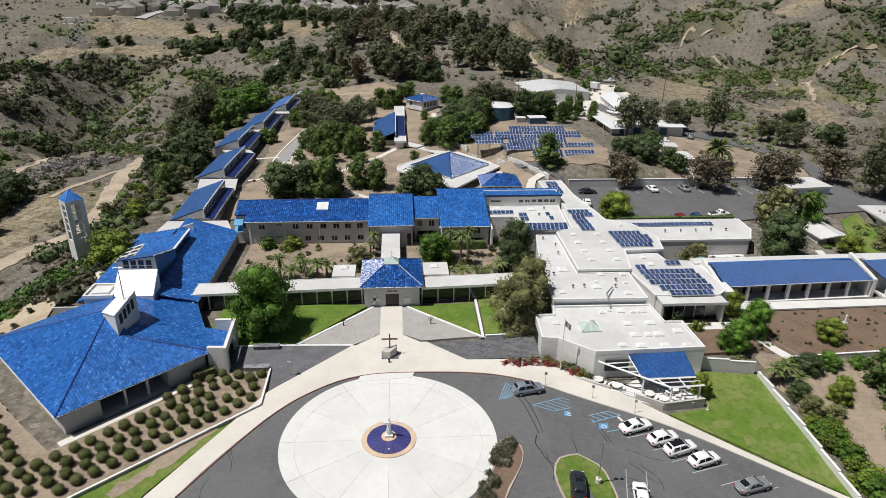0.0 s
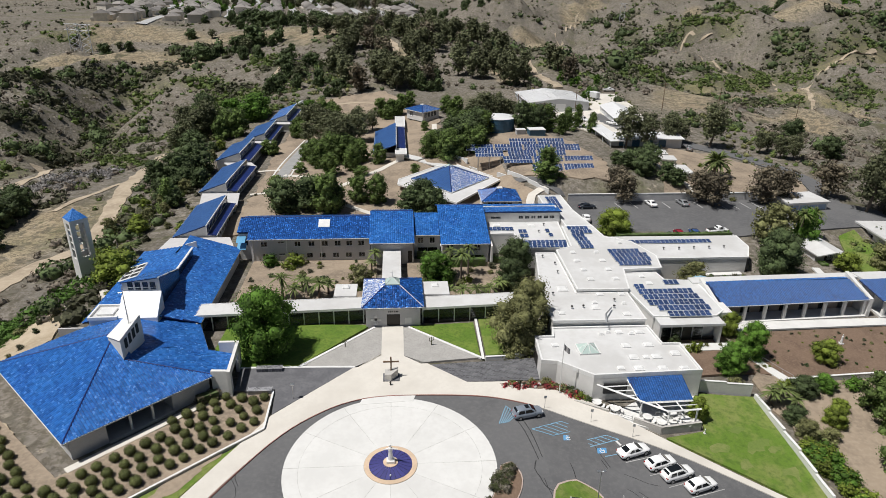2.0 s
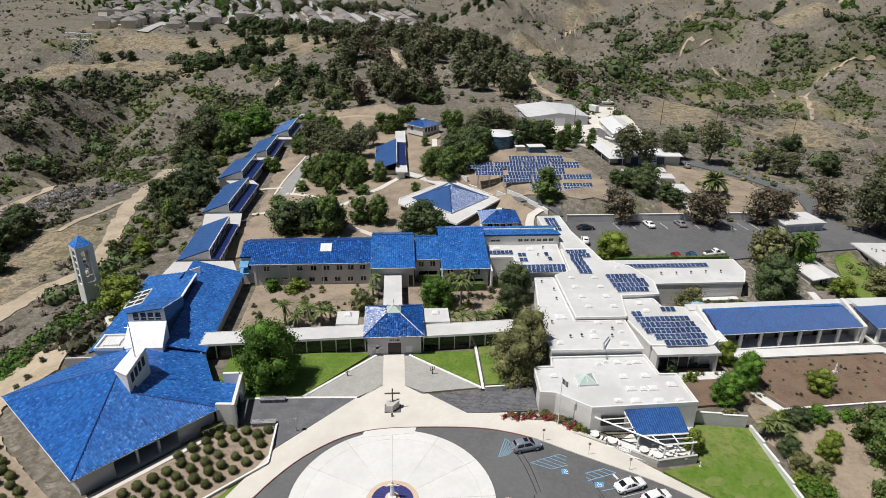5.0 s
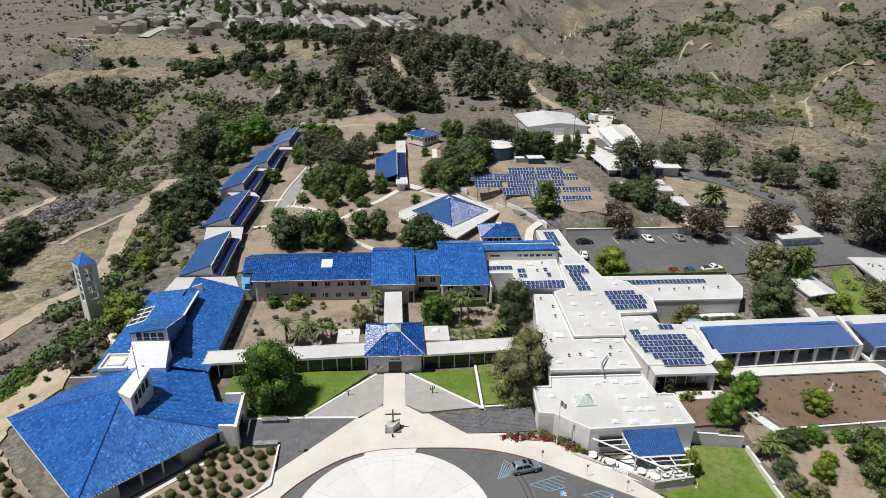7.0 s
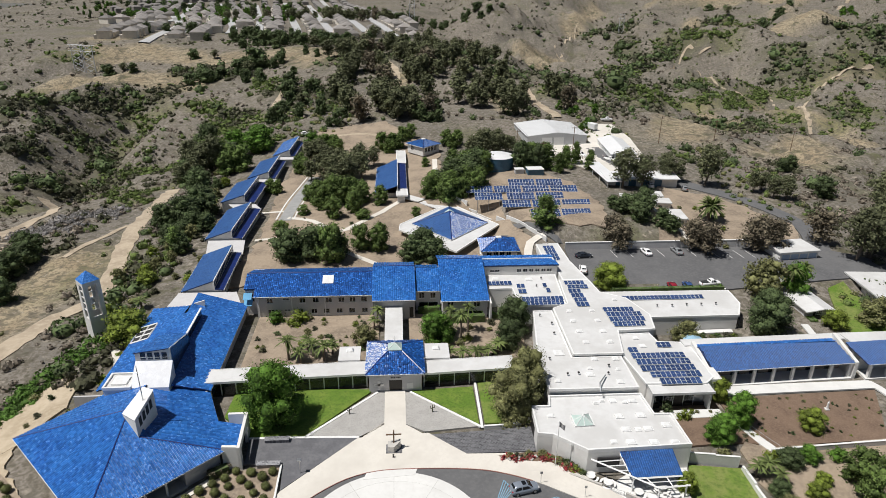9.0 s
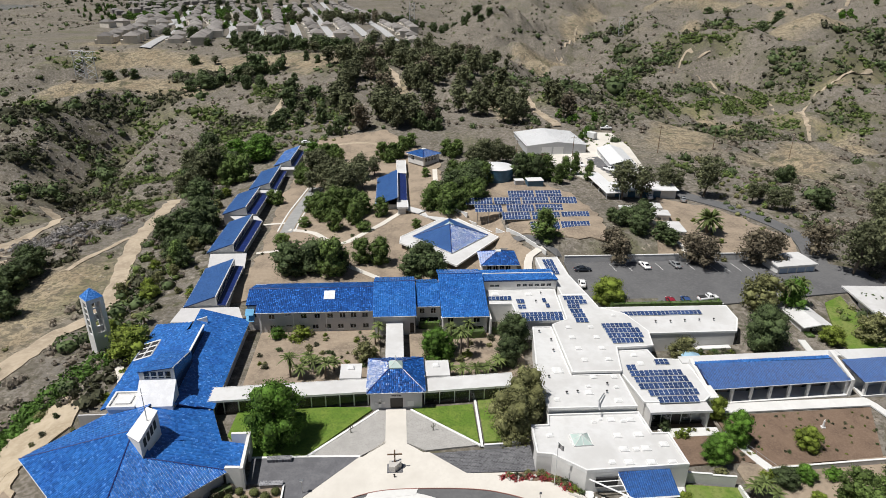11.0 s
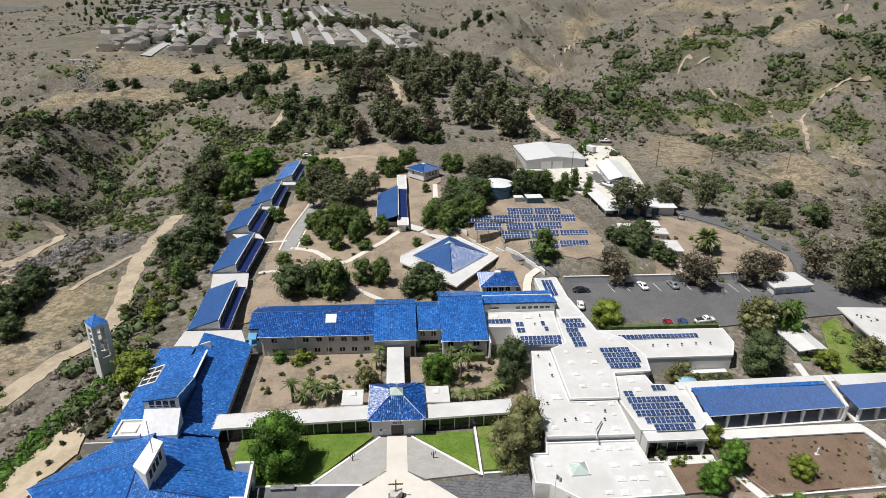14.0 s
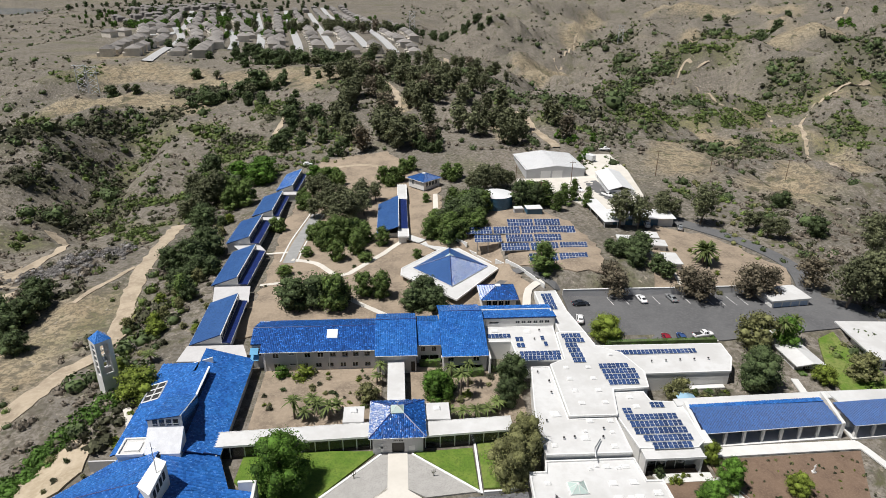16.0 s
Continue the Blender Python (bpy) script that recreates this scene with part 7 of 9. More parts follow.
for k in range(-1, 16):
    for j in range(-5, 27):
        p = Vector((-20.3, 74.2)) + d1 * (j * 2.05 + (k % 2) * 0.5) + d2 * (1.2 + k * 2.02) + Vector((loose.uniform(-0.15, 0.15), loose.uniform(-0.15, 0.15)))
        a, b = (p - Vector((-19.4, 73.9))).dot(d2), (p - Vector(S[:2])).dot(Vector((0.68, -0.73)))
        rel = p - Vector(S[:2])
        from_wall = -rel.dot(V)
        from_west = -rel.dot(U)
        if a < 0.9 or p.x > -20.0 or p.y > 81.8 or p.y < 47:
            continue
        if from_west < 0.8 and from_wall < 2.3:
            continue
        if from_west >= 0.8 and from_wall < 2.3 and from_west < 4.2:
            continue
        if p.x < -66 or p.y > 84:
            continue
        s = loose.uniform(0.82, 1.02)
        if loose.random() < 0.03:
            continue
        m = pose(p.x, p.y, gz(p.x, p.y) + 0.05, 0, 0, loose.uniform(0, 360))
        if first:
            ob, first = ball, False
            ob.matrix_basis = m
        else:
            ob = copy_thing(ball, m)
        ob.scale = (s, s, s * loose.uniform(0.92, 1.08))


# hedges
def hedge(x0, x1, y0, y1, z, h, label, m_=F_DARK, turn=0.0, group=""):
    t = thing("hedge", pose((x0 + x1) / 2, (y0 + y1) / 2, z, 0, 0, turn), label, "hedge", group)
    w, dd = (x1 - x0) / 2, (y1 - y0) / 2
    rng = np.random.default_rng(int(abs(x0 * 10)) + 3)
    k = max(24, int(1.7 * (w * dd * 4 * 1.3 + (w + dd) * 2 * h)))
    cs = np.stack([rng.uniform(-w, w, k), rng.uniform(-dd, dd, k), rng.uniform(0.15, h - 0.2, k)], 1)
    v, f = cards(rng, cs, np.full(k, 0.35), 26, 0.2, reach=(0.6, 1.05))
    to_part("foliage", v, f, m_, t)
    part("core", boxes((-w + 0.2, w - 0.2, -dd + 0.2, dd - 0.2, -0.2, h - 0.4)), F_DARK, t)
    return t


hedge(10.2, 18.8, 125.0, 126.6, 0.3, 2.2, "tall clipped hedge below the hall windows", F_GREEN)
hedge(3.6, 8.8, 130.0, 131.2, 0.3, 1.8, "clipped hedge beside the link bay", F_GREEN)
hedge(20.4, 26.4, 126.4, 128.0, 0.3, 1.6, "low clipped hedge in the courtyard", F_GREEN)
hedge(49.5, 77, 131.6, 133.0, 2.6, 2.4, "long clipped hedge along the rear car park", F_GREEN)
hedge(63.0, 65.6, 114.6, 116.6, 0.3, 1.2, "square clipped hedge block", F_GREEN, 0, "hedge blocks")
hedge(66.6, 69.2, 114.8, 116.8, 0.3, 1.2, "square clipped hedge block", F_GREEN, 0, "hedge blocks")
hedge(91.7, 93.7, 120.1, 121.9, 0.3, 1.8, "tall clipped hedge by the porch", F_GREEN)
hedge(96.0, 98.0, 120.4, 122.2, 0.3, 1.8, "tall clipped hedge by the porch", F_GREEN)
hedge(-30.9, -27.4, 80.5, 82.0, 0.05, 1.5, "low brownish hedge beside the chapel", F_RUST, 30)
for i in range(46):
    k = loose.uniform(-0.3, 8.6)
    x, y = 58.4 - k * 0.05 + loose.uniform(-1.4, 1.6), 68.5 - k * 2.3
    h = loose.uniform(1.1, 2.4)
    plant("shrub", x, y, h, h * loose.uniform(0.75, 1.0), loose.choice((4, 4, 2)))
banks = []
for x0, x1, y0, y1, n, lo, hi in ((-72, -60, 126, 160, 26, 1.0, 3.2), (-74, -61, 160, 240, 34, 1.2, 3.6), (-84, -70, 232, 262, 24, 1.2, 3.4), (-62, -20, 286, 345, 170, 1, 2), (-100, -82, 60, 135, 40, 1, 2), (-128, -112, 120, 170, 30, 1, 2), (108, 140, 176, 250, 90, 1, 2), (104, 126, 96, 136, 40, 0.8, 2.4), (18, 34, 96, 104, 10, 0.6, 1.4), (60, 100, 262, 300, 30, 0.8, 2.2)):
    for i in range(int(n * 1.5)):
        banks.append((loose.uniform(x0, x1), loose.uniform(y0, y1)))
for i in range(14):
    plant(loose.choice(("dark", "olive", "lime")), loose.uniform(-72, -61), loose.uniform(132, 236), loose.uniform(2.4, 4.2))


# ---- wild growth ----
def draw(n, seed, keep, region=(-480, 480, 50, 1500)):
    """Random places over the hills, denser near, kept by a rule."""
    rng = np.random.default_rng(seed)
    x0, x1, y0, y1 = region
    y = np.exp(rng.uniform(math.log(y0 + 60), math.log(y1 + 60), n)) - 60
    x = rng.uniform(x0, x1, n) * np.clip(y / 420, 0.42, 3.2)
    ok = keep(x, y, rng) & wild(x, y) & off_track(x, y) & ~((y > 560) & (x > -360) & (x < 10) & (y < 1900))
    return x[ok], y[ok]


def strewn(strips, per_metre, seed, wide=1.0):
    """Random places along the strips of one kind of growth."""
    rng = np.random.default_rng(int(seed))
    xs, ys = [], []
    for pts, w in strips:
        for (x0, y0), (x1, y1) in zip(pts, pts[1:]):
            n = int((math.hypot(x1 - x0, y1 - y0) + w) * per_metre * w)
            k, s, a = rng.uniform(-0.1, 1.1, n), w * wide * np.sqrt(rng.uniform(0, 1, n)) * rng.uniform(0.6, 1.25, n), rng.uniform(0, math.tau, n)
            xs.append(x0 + (x1 - x0) * k + s * np.cos(a))
            ys.append(y0 + (y1 - y0) * k + s * np.sin(a))
    x, y = np.concatenate(xs), np.concatenate(ys)
    ok = wild(x, y) & off_track(x, y) & (rough_noise(x, y, 17.0, seed, 3) + rng.normal(0, 0.2, len(x)) > -0.05)
    return x[ok], y[ok]


def scatter(name, material, places, size, per, label, seed, card, flat=0.7):
    """Many shrubs over the hills in one mesh; the nearer ones have more and smaller leaves."""
    rng = np.random.default_rng(seed)
    xx, yy = np.concatenate([p[0] for p in places]), np.concatenate([p[1] for p in places])
    vs, fs, base = [], [], 0
    for near in (True, False):
        sel = (yy < 300) == near
        x, y = xx[sel], yy[sel]
        if not len(x):
            continue
        z = ground(x, y)
        r = size * np.exp(rng.normal(0, 0.38, len(x))) * (1 + 0.0009 * np.maximum(y - 200, 0))
        k, cs_ = (int(per * 2.6), card * 0.5) if near and per < 30 else (max(5, int(per * 0.6)), card * 0.8)
        c, rr = np.repeat(np.stack([x, y, z + r * 0.3], 1), k, axis=0), np.repeat(r, k)
        m = len(c)
        d = rng.normal(size=(m, 3))
        d[:, 2] = np.abs(d[:, 2]) * 0.9 - 0.1
        d /= np.linalg.norm(d, axis=1)[:, None]
        pos = c + d * (rr * rng.uniform(0.75, 1.1, m))[:, None] * np.array([1, 1, flat])
        nrm = d + rng.normal(size=(m, 3)) * 0.35
        nrm /= np.linalg.norm(nrm, axis=1)[:, None]
        t = np.cross(nrm, rng.normal(size=(m, 3)))
        t /= np.linalg.norm(t, axis=1)[:, None]
        b = np.cross(nrm, t)
        s = (rr * cs_ * rng.uniform(0.6, 1.25, m))[:, None]
        vs.append(np.stack([pos - t * s * 0.5, pos - b * s * 0.45, pos + t * s * 0.5, pos + b * s * 0.45], 1).reshape(-1, 3))
        fs += ((base + np.arange(m) * 4)[:, None] + np.array([0, 1, 2, 3])).tolist()
        base += m * 4
        cv, cf = cores(rng, np.stack([x, y, z + r * 0.12], 1), r, 1, 0.78, flat)
        vs.append(cv)
        fs += (cf + base).tolist()
        base += len(cv)
    return tagged(part(name, (np.concatenate(vs).tolist(), fs), material, smooth=True), label, "scrub", kind="stuff")


TRACKS = [
    ([(-112, 60), (-96, 90), (-85, 118), (-80, 134), (-74, 147), (-80, 180), (-83, 208), (-83, 233)], 5.0),
    ([(-94, 171), (-85, 194)], 1.6),
    ([(-126, 176), (-122, 203), (-119, 217), (-128, 240), (-141, 252)], 4.2),
    ([(245, 573), (293, 666), (311, 663), (322, 663)], 1.9),
    ([(266, 616), (274, 576), (275, 549), (283, 543), (297, 544), (297, 539)], 1.9),
    ([(331, 552), (316, 495), (292, 436), (262, 365), (229, 308)], 2.6),
    ([(300, 462), (335, 512), (372, 546), (425, 561)], 2.2),
    ([(-66, 343), (-64, 358), (-64, 375)], 3.2),
    ([(-8, 415), (-1, 387), (0, 360)], 4.0),
    ([(25, 606), (35, 557), (35, 501)], 4.5),
    ([(64, 350), (67, 324), (71, 309), (74, 292)], 4.4),
    ([(47, 632), (39, 514)], 4.5),
    ([(183, 763), (197, 768), (258, 948)], 2.2),
    ([(570, 842), (612, 887)], 4.0),
]
track_pts = np.array([(q.x, q.y) for tr, w_ in TRACKS for q in glide(tr, 4.0)])


def off_track(x, y):
    d = np.full(len(x), 1e9)
    for p in track_pts:
        d = np.minimum(d, (x - p[0]) ** 2 + (y - p[1]) ** 2)
    return d > 4.2 ** 2


def wild(x, y):
    campus = (x > -58 - np.clip((y - 130) * 0.03, 0, 8)) & (x < 128) & (y < 288) & (y > 20)
    forecourt = (x > -72) & (y < 104)
    return ~campus & ~forecourt & (y > 45)


def patch(s, seed, lo):
    def f(x, y, rng):
        return rough_noise(x, y, s, seed, 3) + rng.normal(0, 0.16, len(x)) - 1.1 * cover(x, y, DRY) > lo
    return f


scatter("sage_scrub", F_SAGE, [draw(17000, 201, patch(60, 1.0, -0.3))], 0.85, 9, "grey-brown sage scrub over the hillsides", 201, 1.0)
scatter("chaparral", F_BRUSH, [strewn([q for q in BRUSHY if q[0][0][0] < 20], 0.95, 11.0, 1.7), strewn([q for q in BRUSHY if q[0][0][0] >= 20], 0.34, 15.0, 2.0), draw(19000, 202, patch(45, 3.0, 0.1))], 1.15, 11, "dark chaparral brush in the gullies", 202, 0.95)
scatter("green_scrub", F_HERB, [strewn(GREENISH, 0.7, 12.0, 1.5), strewn(BRUSHY, 0.12, 14.0, 1.5), draw(10000, 203, patch(75, 5.2, 0.24))], 1.0, 11, "green herb patches on the slopes", 203, 0.95)
scatter("tall_brush", F_DARK, [strewn(BRUSHY, 0.09, 13.0, 0.9), draw(3600, 204, patch(80, 7.7, 0.18))], 1.9, 26, "tall dark bushes scattered over the country", 204, 0.6, 0.85)

banks = np.array(banks)
scatter("bank_shrubs", F_DARK, [banks[::3].T], 1.25, 44, "dark green shrubs on the banks round the campus", 205, 0.45, 0.8)
scatter("bank_shrubs", F_OLIVE, [banks[1::3].T], 1.0, 40, "grey-green shrubs on the banks round the campus", 206, 0.45, 0.8)
F_DEAD = tint("grey dead brush twigs", (0.30, 0.285, 0.275))
dead = np.random.default_rng(23)
dk, dn = dead.uniform(0, 1, 300), dead.normal(0, 1, (2, 300))
scatter("dead_brush", F_DEAD, [(-117 + 15 * dk + dn[0] * 3.2, 190 + 13 * dk + dn[1] * 5.0), (-100 + 7 * dk[:90] + dn[1][:90] * 1.5, 210 + dn[0][:90] * 3)], 0.75, 28, "grey leafless brush beside the dirt track", 209, 0.5, 0.6)
slope = np.random.default_rng(19)
k_ = slope.uniform(0, 1, 420)
ivy = (-76.5 + 13.0 * k_ + slope.normal(0, 1.6, 420), 90 + 34 * k_)
scatter("bank_shrubs", F_IVY, [ivy], 0.9, 40, "bright green creeping cover on the slope beside the church", 208, 0.4, 0.5)
scatter("bank_shrubs", F_HERB, [banks[2::3].T], 1.0, 40, "fresh green shrubs on the banks round the campus", 207, 0.45, 0.8)

# the eucalyptus grove behind the campus and the far tree belts
grove = random.Random(31)
GROVES = [(10, 350, 46, 58, 66, "euc", 9, 15), (62, 312, 26, 22, 16, "euc", 9, 14), (-10, 305, 30, 16, 12, "euc", 10, 14), (0, 425, 46, 34, 34, "euc", 8, 13), (-10, 296, 36, 14, 14, "dark", 4, 8), (-45, 330, 22, 24, 9, "dark", 5, 9), (-62, 520, 70, 22, 30, "dark", 6, 12), (40, 545, 70, 40, 34, "euc", 8, 13), (-70, 430, 36, 30, 16, "dark", 4, 8), (-120, 560, 40, 16, 12, "dark", 6, 11), (-100, 830, 120, 16, 40, "euc", 10, 17), (-190, 640, 60, 24, 9, "dark", 5, 10), (60, 860, 80, 40, 36, "dark", 7, 11), (-270, 905, 90, 40, 24, "green", 6, 10), (-150, 1040, 130, 90, 36, "green", 6, 10), (-330, 1150, 180, 120, 40, "dark", 7, 11), (430, 790, 40, 14, 8, "dark", 7, 12), (560, 830, 60, 16, 10, "green", 7, 11), (160, 170, 14, 24, 10, "euc", 11, 15), (85, 300, 10, 30, 8, "green", 3, 5), (-175, 900, 130, 170, 70, "green", 5, 8), (-330, 1450, 260, 160, 60, "dark", 7, 11), (-420, 1180, 120, 90, 26, "green", 6, 9), (-520, 1330, 120, 120, 30, "dark", 6, 10)]
for x, y, h in ((-193, 456, 9), (-184, 459, 6), (-174, 449, 6), (-144, 484, 7), (-129, 419, 7), (-117, 420, 8), (-111, 425, 7), (-122, 424, 8), (-99, 427, 10), (-94, 424, 9), (-82, 402, 7), (-91, 438, 13), (-126, 472, 6), (-87, 493, 7), (-59, 486, 8), (-69, 505, 9), (-61, 382, 8), (-60, 361, 9), (-46, 362, 8), (-49, 337, 7), (465, 984, 12), (473, 941, 12), (565, 946, 10), (592, 900, 8)):
    plant(grove.choice(("dark_far", "euc_far", "dark_far")), x, y, h, h * grove.uniform(0.55, 0.75))
plant_all("dark", [(-86, 293, 12, 7), (-71, 261, 10, 7), (-82, 247, 8, 5), (-73, 230, 8, 6), (43, 216, 10, 4.5), (49, 217, 9, 4.0), (143, 197, 7, 4.5), (145, 224, 5, 3.6)])
plant_all("green", [(-60, 274, 10, 7), (-36, 269, 6, 4), (-27, 266, 5, 3.5)])
for cx, cy, rx, ry, n, kind, lo, hi in GROVES:
    for i in range(n):
        a, q = grove.uniform(0, math.tau), math.sqrt(grove.random())
        x, y = cx + rx * q * math.cos(a), cy + ry * q * math.sin(a)
        if min((x - p[0]) ** 2 + (y - p[1]) ** 2 for p in track_pts) < 30:
            continue
        h = grove.uniform(lo, hi)
        plant(("rust" if kind == "euc" and grove.random() < 0.12 else kind) + ("_far" if y > 275 else ""), x, y, h, None if grove.random() < 0.5 else h * grove.uniform(0.34, 0.5))
for tr, w_ in TRACKS:
    ribbon("dirt_track", tr, w_, DIRT, 0.18 if tr[0][1] < 280 else 0.32, "bare sandy dirt track over the mesa", "track", wobble=0.24, step=2.0, down=0.5)
draped("ground_patch", [(-44, 146), (-30, 146), (20, 150), (34, 150), (36, 163), (30, 180), (14, 198), (16, 252), (-6, 292), (-36, 290), (-38, 246), (-42, 218), (-41, 196), (-40, 170)], SOIL, 0.05, "dry sandy garden ground between the wings", "ground", ragged=1.0)
draped("ground_patch", [(18, 182), (30, 175), (58, 164), (62, 180), (58, 204), (34, 226), (20, 206)], SOIL, 0.06, "dry ground under the solar rows", "ground", ragged=1.0)
draped("ground_patch", [(72, 158.6), (112, 159), (118, 172), (106, 192), (88, 202), (78, 190)], SOIL, 0.05, "dry sandy ground round the cabins", "ground", ragged=1.0)
draped("ground_patch", [(-150, 196), (-126, 206), (-120, 190), (-106, 170), (-118, 150), (-150, 160)], DIRT, 0.05, "bare trampled dirt beside the track", "ground", ragged=2.0)
draped("ground_patch", [(-75, 60), (-66, 88), (-60, 100), (-66, 112), (-72, 100), (-84, 70)], SAND, 0.05, "bare slope beside the chapel", "ground", ragged=1.0)

draped("ground_patch", [(57, 84), (94, 84), (100, 66), (92, 46), (66, 44), (58, 62)], SOIL, 0.05, "dry sandy bank beside the lawn wall", "ground", ragged=1.0)
plant_all("pine", EAST_PINES)
plant_all("palm", [(58.2, 77.6, 3.4, 2.4), (56.6, 77.4, 3.0, 2.0), (59.6, 75.8, 2.8, 2.0)])
plant("dark_fine", 63.2, 79.6, 3.0, 2.6)
plant("lime_fine", 64.0, 72.6, 3.2, 2.0)
plant("lime_fine", 66.6, 75.2, 2.2, 1.5)
plant("olive_fine", 58.6, 70.6, 2.8, 2.0)
plant("olive", 61.4, 69.4, 2.2, 1.7)
plant("green_fine", 67.2, 80.2, 2.6, 2.0)
plant("dark_fine", 58.4, 73.6, 2.6, 2.0)

# ---- forecourt things ----
base_z = gz(CX, CY) + 0.07
disc = thing("star_disc", pose(CX, CY, base_z), "blue tiled star disc with beige rim in the forecourt", "plinth")
part("rim", wedge(2.85, 3.5, 0, math.tau - 0.0005, -0.1, 0.05), BEIGE, disc)
PURPLE = mat("violet blue tile", (0.060, 0.060, 0.22), 0.45, (0.05, 0.05, 0.18), 1.5, 0.6, bump=0.2, bump_scale=12, per_object=0.12)
first_ray = None
for i in range(24):
    bm = bmesh.new()
    a0, a1 = math.tau * i / 24, math.tau * (i + 1) / 24
    if first_ray is None:
        g0, g1 = 0.012, math.tau / 24 - 0.012
        lo = [bm.verts.new((r * math.cos(a), r * math.sin(a), z)) for r, a, z in ((0.95, g0, 0.42), (2.84, g0, 0.09), (2.84, g1, 0.09), (0.95, g1, 0.42))]
        bm.faces.new(lo)
        bmesh.ops.solidify(bm, geom=bm.faces[:], thickness=0.1)
        first_ray = part("ray", bm, PURPLE, disc)
    else:
        bm.free()
        same("ray", first_ray, disc, Matrix.Rotation(a0, 4, "Z"))
part("bed", wedge(0.02, 2.86, 0, math.tau - 0.0005, -0.1, 0.03), CRACK, disc)
part("hub", rod(bmesh.new(), (0, 0, -0.1), (0, 0, 0.5), 0.98, seg=28), BEIGE, disc)
part("spotlight", soft_box(-0.1, 0.1, -2.3, -2.1, 0.1, 0.32, 0.03), TRIM, disc)


def lathe(bm, profile, seg=14, sx=1.0, sy=1.0):
    rings = []
    for r, z in profile:
        rings.append([bm.verts.new((r * sx * math.cos(math.tau * i / seg), r * sy * math.sin(math.tau * i / seg), z)) for i in range(seg)])
    for a, b in zip(rings, rings[1:]):
        for i in range(seg):
            bm.faces.new((a[i], a[(i + 1) % seg], b[(i + 1) % seg], b[i]))
    bm.faces.new(rings[0][::-1]), bm.faces.new(rings[-1])
    return bm


def statue(x, y, z, h, label, arms=True):
    bm = bmesh.new()
    s = h / 2.4
    lathe(bm, [(0.34 * s, 0), (0.36 * s, 0.1 * s), (0.30 * s, 0.7 * s), (0.24 * s, 1.2 * s), (0.30 * s, 1.6 * s), (0.27 * s, 1.85 * s), (0.10 * s, 1.98 * s), (0.13 * s, 2.08 * s), (0.15 * s, 2.2 * s), (0.11 * s, 2.36 * s), (0.03 * s, 2.4 * s)], 12, 1.0, 0.75)
    if arms:
        for k in (-1, 1):
            rod(bm, (0.2 * k * s, 0, 1.78 * s), (0.72 * k * s, -0.08 * s, 1.66 * s), 0.13 * s, 0.08 * s, 7)
            rod(bm, (0.72 * k * s, -0.08 * s, 1.68 * s), (0.92 * k * s, -0.16 * s, 1.76 * s), 0.07 * s, 0.05 * s, 6)
    box(bm, -0.5 * s, 0.5 * s, -0.45 * s, 0.45 * s, -0.35 * s, 0.02)
    ob = part("statue", bm, MARBLE, None, smooth=False)
    ob.matrix_basis = pose(x, y, z)
    return tagged(ob, label, "statue")


statue(CX, CY, base_z + 0.5 + 0.35, 2.5, "white robed marble statue on the blue disc")
statue(77.4, 91.6, gz(77.4, 91.6) + 0.3, 1.7, "small white marble statue in the mulch garden", False)
statue(43.6, 71.4, gz(43.6, 71.4) + 0.2, 0.8, "little white garden figure on the lawn", False)

cr = thing("forecourt_cross", pose(-1.7, 85.0, gz(-1.7, 85) + 0.16), "tall timber cross on a grey stone plinth", "cross")
part("base_slab", soft_box(-1.3, 1.3, -0.9, 1.2, -0.1, 0.12), SLATE, cr)
bm = bmesh.new()
prism(bm, [(-1.0, -0.5), (0.0, -0.9), (1.1, 0.2), (1.1, 0.9), (-1.0, 0.9)], 0.12, lambda x, y: 1.25 + 0.25 * x)
part("plinth", bm, STONE, cr)
part("upright", soft_box(-0.11, 0.11, 0.2, 0.42, 1.0, 3.75, 0.02), WOOD, cr)
part("crossbar", soft_box(-1.25, 1.25, 0.22, 0.40, 2.75, 2.97, 0.02), WOOD, cr)
bo = thing("bollard", pose(-1.8, 83.2, gz(-1.8, 83.2) + 0.16), "small dark bronze bollard light", "bollard")
part("post", rod(bmesh.new(), (0, 0, -0.05), (0, 0, 0.5), 0.13, 0.12, 10), DARK_METAL, bo)
part("cap", rod(bmesh.new(), (0, 0, 0.5), (0, 0, 0.62), 0.18, 0.08, 10), DARK_METAL, bo)
for x0, x1, y in ((-23.2, -19.2, 88.1), (-23.4, -19.8, 82.4)):
    sb = thing("slate_seat", pose((x0 + x1) / 2, y, gz(x0, y) + 0.12), "low dark slate-clad bench wall", "bench", "slate bench walls")
    part("body", soft_box(-(x1 - x0) / 2, (x1 - x0) / 2, -0.45, 0.45, -0.1, 0.55, 0.03), SLATE, sb)
    part("cap", soft_box(-(x1 - x0) / 2 - .06, (x1 - x0) / 2 + .06, -0.52, 0.52, 0.55, 0.65, 0.02), SLATE, sb)


